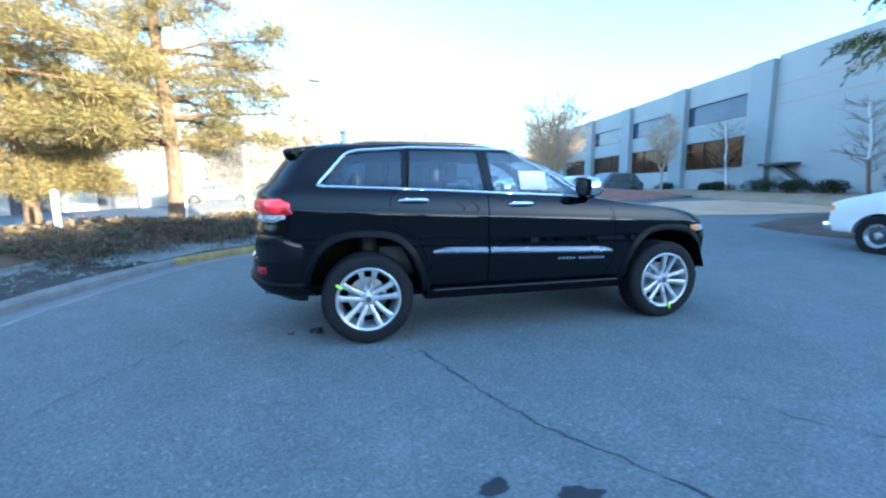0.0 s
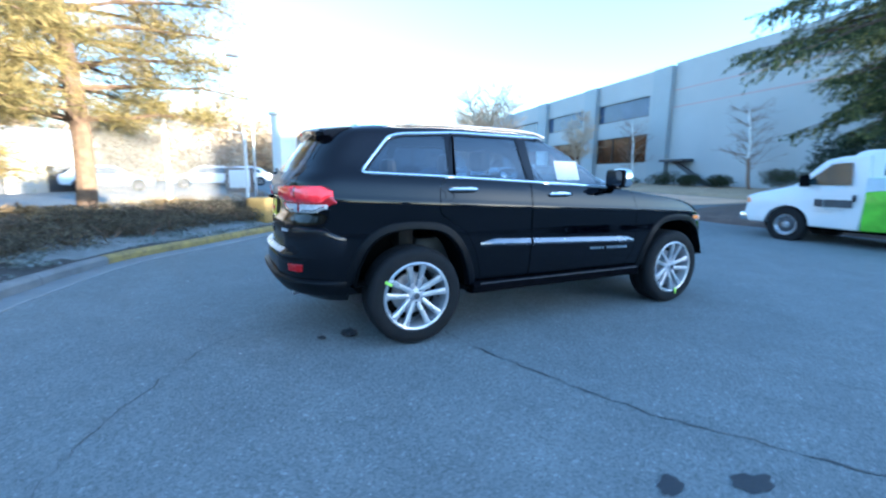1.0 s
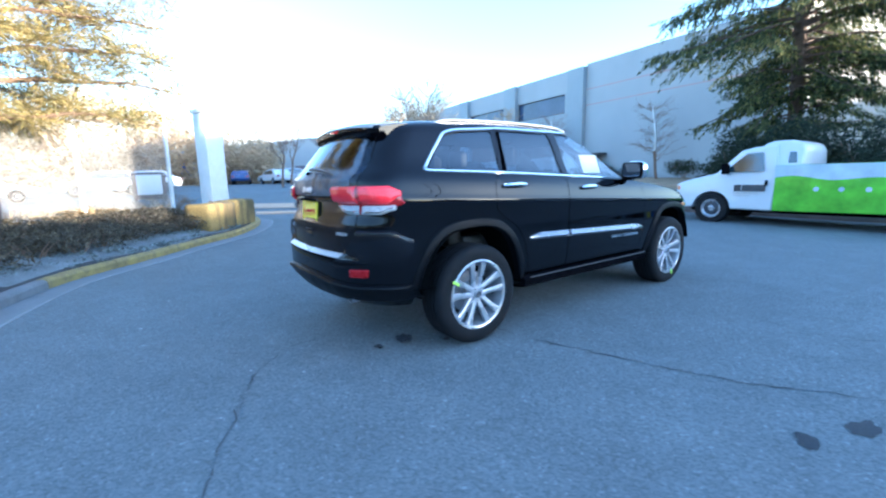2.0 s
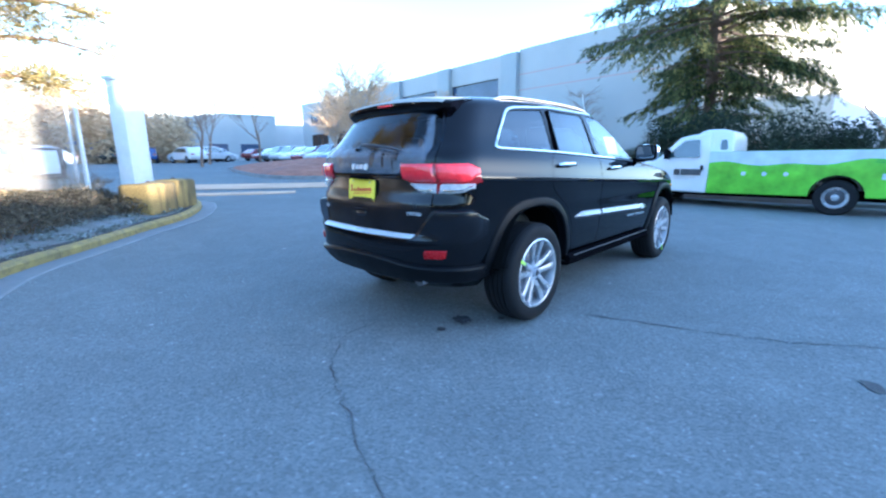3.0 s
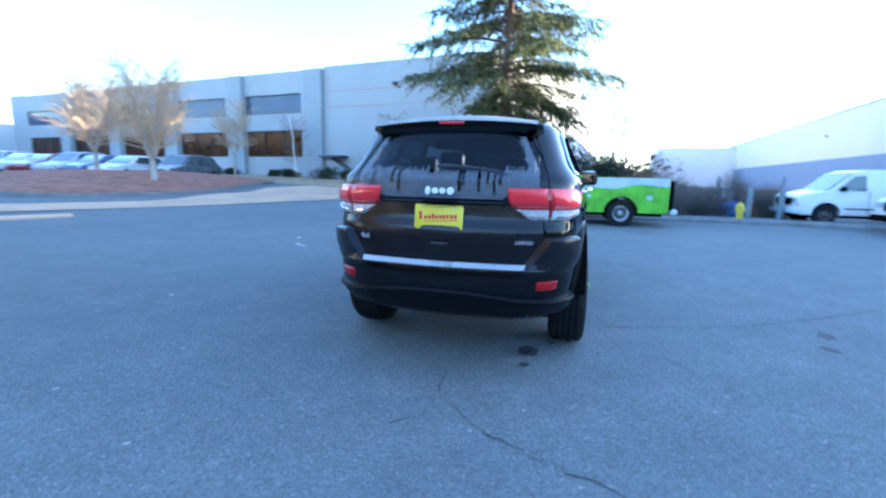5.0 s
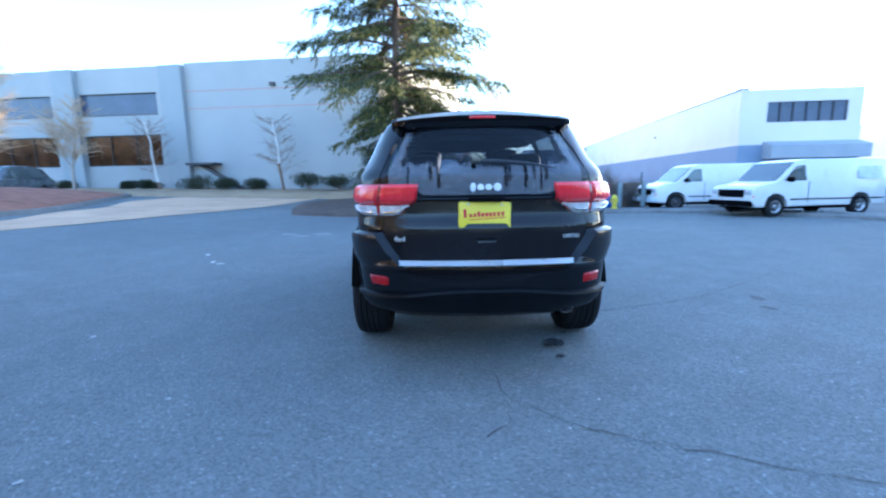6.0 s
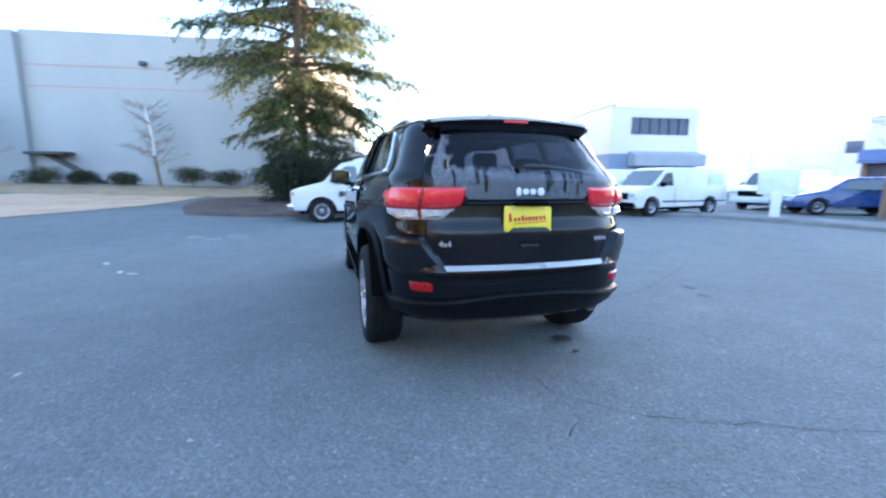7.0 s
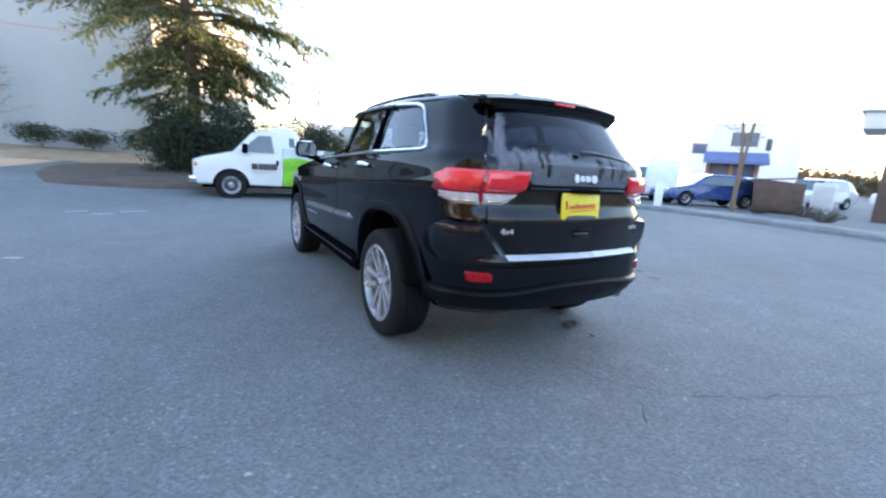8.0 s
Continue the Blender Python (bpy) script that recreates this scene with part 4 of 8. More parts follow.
def car_body():
    car = thing("sport_utility_car", "glossy black five-door sport utility car parked on asphalt", "car")
    loft = loft_mesh()
    tree = BVHTree.FromBMesh(loft)
    solid = bm_mesh("loft", loft)

    def on_side(x, z, side, off=0.0):
        hit = tree.ray_cast(Vector((x, side * 2, z)), Vector((0, -side, 0)))
        p, nrm = hit[0], hit[1]
        if nrm.y * side < 0:
            nrm = -nrm
        return p + nrm * off

    def on_rear(y, z, off=0.0):
        hit = tree.ray_cast(Vector((-4, y, z)), Vector((1, 0, 0)))
        p, nrm = hit[0], hit[1]
        if nrm.x > 0:
            nrm = -nrm
        return p + nrm * off

    # openings and panels in side view
    dlo = rounded([(-1.845, 1.325), (-1.60, 1.60), (-1.50, 1.625), (-1.04, 1.655), (-0.36, 1.652), (0.10, 1.64), (0.24, 1.605), (0.47, 1.455), (0.735, 1.212), (-1.2, 1.302)], 0.04)
    quarter = rounded([(-1.80, 1.338), (-1.585, 1.585), (-1.48, 1.61), (-1.135, 1.635), (-1.155, 1.314)], 0.035)
    rear_win = rounded([(-1.105, 1.312), (-1.065, 1.636), (-0.46, 1.635), (-0.415, 1.282)], 0.02)
    front_win = rounded([(-0.325, 1.277), (-0.36, 1.634), (0.08, 1.622), (0.215, 1.59), (0.445, 1.44), (0.66, 1.236)], 0.025)
    front_door = rounded([(-0.395, 0.455), (0.76, 0.455), (0.855, 0.62), (0.86, 1.0), (0.80, 1.19), (0.49, 1.467), (0.25, 1.628), (0.10, 1.662), (-0.37, 1.672), (-0.395, 1.45)], 0.03)
    rear_door = rounded([(-0.405, 0.455), (-0.405, 1.45), (-0.38, 1.672), (-1.075, 1.672), (-1.16, 1.32), (-1.255, 1.23), (-1.26, 1.02), (-1.02, 0.86), (-0.94, 0.70), (-0.88, 0.455)], 0.04)
    arch_r = arch_shape(-1.4575, 0.0)
    arch_f = arch_shape(1.4575, 0.0)
    tailgate = rounded([(-0.60, 0.762), (0.60, 0.762), (0.645, 0.92), (0.615, 1.14), (0.66, 1.25), (0.60, 1.42), (0.50, 1.66), (-0.50, 1.66), (-0.60, 1.42), (-0.66, 1.25), (-0.615, 1.14), (-0.645, 0.92)], 0.05)
    rear_glass = rounded([(-0.60, 1.285), (0.60, 1.285), (0.645, 1.33), (0.50, 1.60), (-0.50, 1.60), (-0.645, 1.33)], 0.04)

    # wind screen opening seen from the front
    screen = rounded([(-0.70, 1.27), (0.70, 1.27), (0.58, 1.60), (-0.58, 1.60)], 0.06)
    arches, panels, ends = bmesh.new(), bmesh.new(), bmesh.new()
    for s in (1, -1):
        for poly in (arch_r, arch_f):
            prism(arches, poly, s * 0.50, s * 1.3)
        for poly in (quarter, inset_poly(front_door, 0.0025)):
            prism(panels, poly, s * 0.45, s * 1.3)
    prism(ends, inset_poly(tailgate, 0.003), -3.0, -1.72, "x")
    prism(ends, screen, 0.02, 1.05, "x")
    more = bmesh.new()
    for s in (1, -1):
        prism(more, inset_poly(rear_door, 0.0025), s * 0.45, s * 1.3)
    body = panel(solid, (arches, panels, more, ends), tree, "DIFFERENCE")
    part("body_shell", crisp(body, 32), M["paint"], car)
    for s, word in ((1, "left"), (-1, "right")):
        for nm, poly, win, gl in (("front_door", front_door, front_win, "glass"), ("rear_door", rear_door, rear_win, "privacy")):
            outer = combine(solid.copy(), bm_mesh("p", prism(bmesh.new(), inset_poly(poly, -0.0025), s * 0.30, s * 1.3)), "INTERSECT")
            door = panel(outer, (prism(bmesh.new(), win, s * 0.45, s * 1.35),), tree, "DIFFERENCE")
            d = part(nm, crisp(door, 32), M["paint"], car)
            g = panel(solid, (prism(bmesh.new(), inset_poly(win, 0.008), s * 0.45, s * 1.3),), tree, "INTERSECT", 0.006, 0.0)
            gob = part("window_glass", crisp(g), M[gl], d, "dark privacy glass" if gl == "privacy" else "clear side glass")
            gob.visible_shadow = False
            x0, x1, hz = ((-0.215, 0.03, 1.158) if nm == "front_door" else (-1.185, -0.935, 1.2))
            door_handle(d, on_side, s, x0, x1, hz)
            if nm == "rear_door":
                bar = [(-1.10, 1.318), (-1.062, 1.63)]
                part("pillar_strip", tube([on_side(*p, s, 0.002) for p in bar], 0.02, 8, flat=0.4), M["plastic"], d)
            # bright side moulding, in one run over both doors
            mx0, mx1 = (-0.385, 0.845) if nm == "front_door" else (-0.90, -0.412)
            part("door_moulding", moulding(on_side, s, mx0, mx1, nm), M["moulding"], d, "glossy dark side moulding")
        g = panel(solid, (prism(bmesh.new(), inset_poly(quarter, 0.008), s * 0.45, s * 1.3),), tree, "INTERSECT", 0.006, 0.0)
        part("quarter_glass", crisp(g), M["privacy"], car, "dark privacy glass").visible_shadow = False
        ring = [on_side(x, z, s, 0.004) for x, z in densify(dlo, 0.05)]
        part("window_trim", tube(ring, 0.0125, 8, True), M["chrome"], car, "bright chrome window surround")
        part("b_pillar_cover", side_patch(on_side, s, [(-0.40, 1.285), (-0.335, 1.28), (-0.368, 1.645), (-0.452, 1.648)], 0.003), M["paint"], car)
        for cx, nm in ((-1.4575, "rear_arch_flare"), (1.4575, "front_arch_flare")):
            part(nm, flare(on_side, s, cx), M["flare"], car, "grey-black plastic wheel arch flare")
            part("wheel_well", well(s, cx), M["inner"], car)
        part("sill_cover", prismm(rounded([(s * 0.80, 0.335), (s * 0.945, 0.355), (s * 0.957, 0.425), (s * 0.90, 0.45), (s * 0.80, 0.45)], 0.02), -0.96, 0.94, "x"), M["plastic"], car, "black plastic sill")
        part("sill_trim", tube([(x, s * 0.957, 0.436) for x in (-0.90, -0.3, 0.3, 0.9)], 0.0045, 8), M["darkalloy"], car, "thin grey sill strip")
        mirror(car, s)
        roof_rail(car, s)
        tail_lamp(car, s)
        head_lamp(car, s)
        # small red reflector in the bumper
        part("bumper_reflector", rear_patch(on_rear, [(s * 0.605, 0.600), (s * 0.605, 0.662), (s * 0.742, 0.664), (s * 0.732, 0.598)], 0.012), M["reflector"], car, "red bumper reflector")
        bumper_shoulder(car, s)
    # tailgate
    outer = combine(solid.copy(), bm_mesh("p", prism(bmesh.new(), inset_poly(tailgate, -0.003), -3.0, -1.60, "x")), "INTERSECT")
    gate = panel(outer, (prism(bmesh.new(), rear_glass, -3.2, -1.72, "x"),), tree, "DIFFERENCE")
    tg = part("tailgate", crisp(gate, 32), M["dewhazepaint"], car, "black tailgate, paint lifted for dew and haze")
    g = panel(solid, (prism(bmesh.new(), inset_poly(rear_glass, 0.012), -3.0, -1.72, "x"),), tree, "INTERSECT", 0.006, 0.0)
    part("rear_window", crisp(g), M["rearglass"], tg, "dark tinted rear window with meltwater streaks").visible_shadow = False
    g = panel(solid, (prism(bmesh.new(), inset_poly(screen, 0.012), 0.05, 1.0, "x"),), tree, "INTERSECT", 0.006, 0.0)
    part("windscreen", crisp(g), M["glass"], car, "clear windscreen").visible_shadow = False
    tailgate_details(car, tg, on_rear)
    rear_bumper(car)
    interior(car)
    front_details(car)
    return car


def densify(poly, step):
    out = []
    for i in range(len(poly)):
        a, b = Vector(poly[i]), Vector(poly[(i + 1) % len(poly)])
        n = max(1, int((b - a).length / step))
        out += [tuple(a.lerp(b, k / n)) for k in range(n)]
    return out


def arch_shape(cx, grow):
    """The wheel opening in side view: a rounded trapezoid over the wheel."""
    pts = [(-0.52, 0.2), (-0.47, 0.56), (-0.37, 0.785), (-0.23, 0.89), (0.0, 0.912), (0.21, 0.892), (0.34, 0.79), (0.45, 0.56), (0.50, 0.2)]
    if cx > 0:
        pts = [(-p[0], p[1] - 0.02) for p in pts][::-1]
    pts = rounded(pts, 0.14, 5)
    if grow:
        pts = inset_poly(pts, grow)
    return [(cx + x, z) for x, z in pts]


def flare(on_side, s, cx):
    inner, outer = arch_shape(cx, -0.004), arch_shape(cx, 0.062)
    bm = bmesh.new()
    rows = []
    for (xi, zi), (xo, zo) in zip(inner, outer):
        outer_end = (xo - cx) * (1 if cx > 0 else -1) > 0.25
        if zo < (0.47 if outer_end else 0.40):
            continue
        row = []
        for t, off in ((0.0, -0.05), (0.0, 0.012), (0.12, 0.021), (0.55, 0.019), (0.9, 0.012), (1.0, -0.004)):
            x, z = xi + (xo - xi) * t, zi + (zo - zi) * t
            xx = min(max(x, -2.05), 2.0)
            hz = max(z, 0.42)
            p = on_side(xx, hz, s, 0)
            row.append(bm.verts.new((x, p.y + s * off, z)))
        rows.append(row)
    for a, b in zip(rows, rows[1:]):
        for k in range(len(a) - 1):
            bm.faces.new((a[k], a[k + 1], b[k + 1], b[k]))
    return bm


def well(s, cx):
    bm = bmesh.new()
    pts = arch_shape(cx, -0.002)
    def foot(x):
        return 0.50 if (x - cx) * (1 if cx > 0 else -1) > 0.25 else 0.40
    a = [bm.verts.new((x, s * 0.93, max(z, foot(x)))) for x, z in pts]
    b = [bm.verts.new((x, s * 0.45, max(z, foot(x)))) for x, z in pts]
    for i in range(len(pts) - 1):
        bm.faces.new((a[i], a[i + 1], b[i + 1], b[i]))
    bm.faces.new(b)
    return bm


def door_handle(door, on_side, s, x0, x1, z):
    n = 9
    pts = []
    for i in range(n):
        t = i / (n - 1)
        p = on_side(x0 + (x1 - x0) * t, z, s, 0.012 + 0.03 * math.sin(math.pi * t) ** 0.5)
        pts.append(p)
    part("door_handle", tube(pts, [0.010] + [0.017] * (n - 2) + [0.010], 8), M["chrome"], door, "chrome pull handle")


def moulding(on_side, s, x0, x1, nm):
    """A wedge-ended strip along the door."""
    bm = bmesh.new()
    rows = []
    n = 14
    for i in range(n + 1):
        x = x0 + (x1 - x0) * i / n
        zc = 0.748 - 0.033 * x
        g = 1.0
        if nm == "rear_door":
            g = smoothstep(-0.905, -0.76, x)
        else:
            g = 1 - smoothstep(0.72, 0.85, x)
        top, bot = zc + 0.032 * g, zc - 0.024
        row = []
        for z, off in ((bot - 0.004, 0.0), (bot, 0.014 * g + 0.001), (bot + (top - bot) * 0.3, 0.022 * g + 0.001), (top - 0.004, 0.006 * g + 0.001), (top, 0.0)):
            p = on_side(x, z, s, off)
            row.append(bm.verts.new(p))
        rows.append(row)
    for a, b in zip(rows, rows[1:]):
        for k in range(4):
            bm.faces.new((a[k], a[k + 1], b[k + 1], b[k]))
    return bm


def side_patch(on_side, s, quad, off, n=6):
    bm = bmesh.new()
    g = []
    for i in range(n + 1):
        t = i / n
        row = []
        for j in range(n + 1):
            u = j / n
            lo = Vector(quad[0]).lerp(Vector(quad[1]), u)
            hi = Vector(quad[3]).lerp(Vector(quad[2]), u)
            p = lo.lerp(hi, t)
            row.append(bm.verts.new(on_side(p.x, p.y, s, off)))
        g.append(row)
    for i in range(n):
        for j in range(n):
            bm.faces.new((g[i][j], g[i][j + 1], g[i + 1][j + 1], g[i + 1][j]))
    return bm


def rear_patch(on_rear, quad, off, n=6):
    bm = bmesh.new()
    g = []
    for i in range(n + 1):
        t = i / n
        row = []
        for j in range(n + 1):
            u = j / n
            lo = Vector(quad[0]).lerp(Vector(quad[3]), u)
            hi = Vector(quad[1]).lerp(Vector(quad[2]), u)
            p = lo.lerp(hi, t)
            edge = min(min(t, 1 - t), min(u, 1 - u))
            row.append(bm.verts.new(on_rear(p.x, p.y, off if edge > 0.01 else -0.003)))
        g.append(row)
    for i in range(n):
        for j in range(n):
            bm.faces.new((g[i][j], g[i][j + 1], g[i + 1][j + 1], g[i + 1][j]))
    return bm


def skin_patch(u0, u1, lo, hi, side, off, nu=26, nz=7, edge=-0.004, place=skin_point):
    """A patch that stands off the skin between two heights given along u (0 to 1)."""
    bm = bmesh.new()
    g = []
    for i in range(nu + 1):
        t = i / nu
        a, b = lo(t), hi(t)
        row = []
        for j in range(nz + 1):
            k = j / nz
            rim = i in (0, nu) or j in (0, nz)
            row.append(bm.verts.new(place(u0 + (u1 - u0) * t, a + (b - a) * k, side, edge if rim else off)))
        g.append(row)
    for i in range(nu):
        for j in range(nz):
            bm.faces.new((g[i][j], g[i + 1][j], g[i + 1][j + 1], g[i][j + 1]))
    return bm


def u_of(y=None, x=None, z=1.15):
    """Where round the outline the skin passes a given y at the rear, or x on the side."""
    o = outline(z)
    for i in range(len(o) - 1):
        if y is not None and o[i].y <= y <= o[i + 1].y:
            return i + (y - o[i].y) / max(o[i + 1].y - o[i].y, 1e-6)
        if x is not None and o[i].y > 0.5 and o[i].x <= x <= o[i + 1].x:
            return i + (x - o[i].x) / max(o[i + 1].x - o[i].x, 1e-6)
    return 0.0


def tail_lamp(car, s):
    """A wrap-round cluster: a red band in two lenses, split at the tailgate edge, over silver reversing lenses."""
    ui, us, uo, uc = u_of(y=0.412, z=1.1), u_of(y=0.650, z=1.1), u_of(x=-2.055, z=1.1), u_of(x=-2.115, z=1.1)
    lamp = part("tail_lamp", skin_patch(ui - 0.05, uo + 0.1, lambda t: 1.026 + 0.085 * (1 - smoothstep(0.0, 0.3, t)) + 0.075 * smoothstep(0.62, 1, t), lambda t: 1.232 - 0.032 * smoothstep(0.7, 1, t), s, 0.010, 30, 8, -0.004, at_height), M["redlens"], car, "red and clear tail lamp cluster")
    part("red_lens", skin_patch(ui, us - 0.08, lambda t: 1.106 + 0.03 * (1 - smoothstep(0, 0.25, t)), lambda t: 1.226, s, 0.024, 16, 6, 0.006, at_height), M["redlens2"], lamp, "red lens")
    part("red_lens", skin_patch(us + 0.08, uo, lambda t: 1.104 + 0.05 * smoothstep(0.5, 1, t), lambda t: 1.226 - 0.03 * smoothstep(0.7, 1, t), s, 0.024, 20, 6, 0.006, at_height), M["redlens2"], lamp, "red lens")
    for a, b, l0, l1 in ((u_of(y=0.455, z=1.1), us - 0.08, 0.055, 0.0), (us + 0.08, uc, 0.0, 0.03)):
        part("clear_lens", skin_patch(a, b, lambda t: 1.034 + l0 * (1 - smoothstep(0, 0.6, t)) + l1 * smoothstep(0.5, 1, t), lambda t: 1.101, s, 0.019, 14, 5, 0.006, at_height), M["clearlens"], lamp, "silver reversing lens")
        part("lens_bar", skin_patch(a + 0.35, b - 0.3, lambda t: 1.046 + l0 * (1 - smoothstep(0, 0.6, t)) + l1 * smoothstep(0.5, 1, t), lambda t: 1.062 + l0 * 0.7 * (1 - smoothstep(0, 0.6, t)) + l1 * smoothstep(0.5, 1, t), s, 0.024, 12, 3, 0.016, at_height), M["chrome"], lamp, "bright reflector bar")


def head_lamp(car, s):
    front = N_OUT - 1
    lamp = part("head_lamp", skin_patch(front - 17, front - 8, lambda t: 0.90, lambda t: 1.02, s, 0.006, 12, 5), M["clearlens"], car, "clear headlamp")
    part("side_marker", skin_patch(front - 17.5, front - 15.5, lambda t: 0.92, lambda t: 1.01, s, 0.012, 5, 4), M["amber"], lamp, "amber side marker")


def bumper_shoulder(car, s):
    """The raised, glossy top corner of the rear bumper, standing proud of the tailgate; its inner edge slants up and out."""
    u1 = u_of(x=-1.93, z=0.8)
    bm = bmesh.new()
    g = []
    n = 30
    for i in range(n + 1):
        t = i / n
        top = 0.934 - 0.08 * smoothstep(0.5, 1.0, t)
        puff = smoothstep(0.0, 0.07, t) * (1 - smoothstep(0.6, 1.0, t))
        row = []
        for z, off in ((0.700, -0.004), (0.725, 0.012), (0.765, 0.032), (0.82, 0.048), (top - 0.035, 0.052), (top - 0.016, 0.049), (top - 0.004, 0.034), (top, -0.004)):
            u0 = u_of(y=0.505 + 0.135 * min(max((z - 0.74) / 0.18, 0.0), 1.0), z=0.8)
            row.append(bm.verts.new(at_height(u0 + (u1 - u0) * t, z, s, -0.004 + (off + 0.004) * puff)))
        g.append(row)
    for a, b in zip(g, g[1:]):
        for k in range(7):
            bm.faces.new((a[k], a[k + 1], b[k + 1], b[k]))
    part("bumper_corner", bm, M["dewhazepaint"], car)


def rear_bumper(car):
    # satin lower valance, its upper edge a ledge that dips towards the corners
    bm, rows = bmesh.new(), []
    ue = u_of(x=-1.955, z=0.55)
    for i in range(61):
        q = -1 + 2 * i / 60
        u = abs(q) * ue
        y = skin_point(u, 0.55).y
        z = 0.592 - 0.045 * smoothstep(0.1, 0.75, y) - 0.02 * smoothstep(0.75, 0.88, y)
        end = 1 - 0.8 * smoothstep(0.93, 1.0, abs(q))
        prof = ((z + 0.006, -0.004), (z, 0.026), (z - 0.012, 0.034), (z - 0.03, 0.030), (z - 0.034, 0.022), (z - 0.075, 0.020), (0.432, 0.014), (0.408, -0.012))
        rows.append([bm.verts.new(skin_point(u, zz, 1 if q >= 0 else -1, off * end)) for zz, off in prof])
    for a, b in zip(rows, rows[1:]):
        for k in range(len(a) - 1):
            bm.faces.new((a[k], a[k + 1], b[k + 1], b[k]))
    part("lower_valance", bm, M["flare"], car, "satin grey-black lower bumper with a moulded ledge")
    strip = bmesh.new()
    rows = []
    for i in range(25):
        q = -1 + 2 * i / 24
        y = 0.545 * q
        u = u_of(y=abs(y), z=0.74)
        row = []
        for z, off in ((0.731, 0.002), (0.733, 0.009), (0.752, 0.011), (0.759, 0.003)):
            row.append(strip.verts.new(skin_point(u, z, 1 if y >= 0 else -1, off)))
        rows.append(row)
    for a, b in zip(rows, rows[1:]):
        for k in range(3):
            strip.faces.new((a[k], a[k + 1], b[k + 1], b[k]))
    part("bumper_step_strip", strip, M["stepstrip"], car, "bright chrome bumper strip")
    # under-tray, exhaust tips, tow cover
    part("under_tray", boxm(-1.8, 2.0, -0.62, 0.62, 0.33, 0.42, 0.03), M["inner"], car)
    part("rear_axle", cyl(bmesh.new(), (-1.4575, -0.7, 0.34), (-1.4575, 0.7, 0.34), 0.05), M["inner"], car)
    # added dark boxes close the space between the wheel wells, blocking light
    part("rear_well_block", boxm(-1.95, -0.95, -0.42, 0.42, 0.40, 0.98, 0.05), M["inner"], car)
    part("front_well_block", boxm(1.05, 1.9, -0.42, 0.42, 0.40, 0.92, 0.05), M["inner"], car)
    ex = lathe(bmesh.new(), [(0.038, 0.13), (0.047, 0.13), (0.049, 0.0), (0.045, -0.011), (0.040, -0.004), (0.038, 0.11)], 24, "x")
    part("exhaust_tip", ex, M["steel"], car, "round chrome exhaust tip", pose(-2.318, -0.52, 0.438, 0, -4, 0))
    part("exhaust_bore", lathe(bmesh.new(), [(0.0, 0.05), (0.039, 0.05)], 20, "x"), M["inner"], car, "", pose(-2.318, -0.52, 0.438, 0, -4, 0))


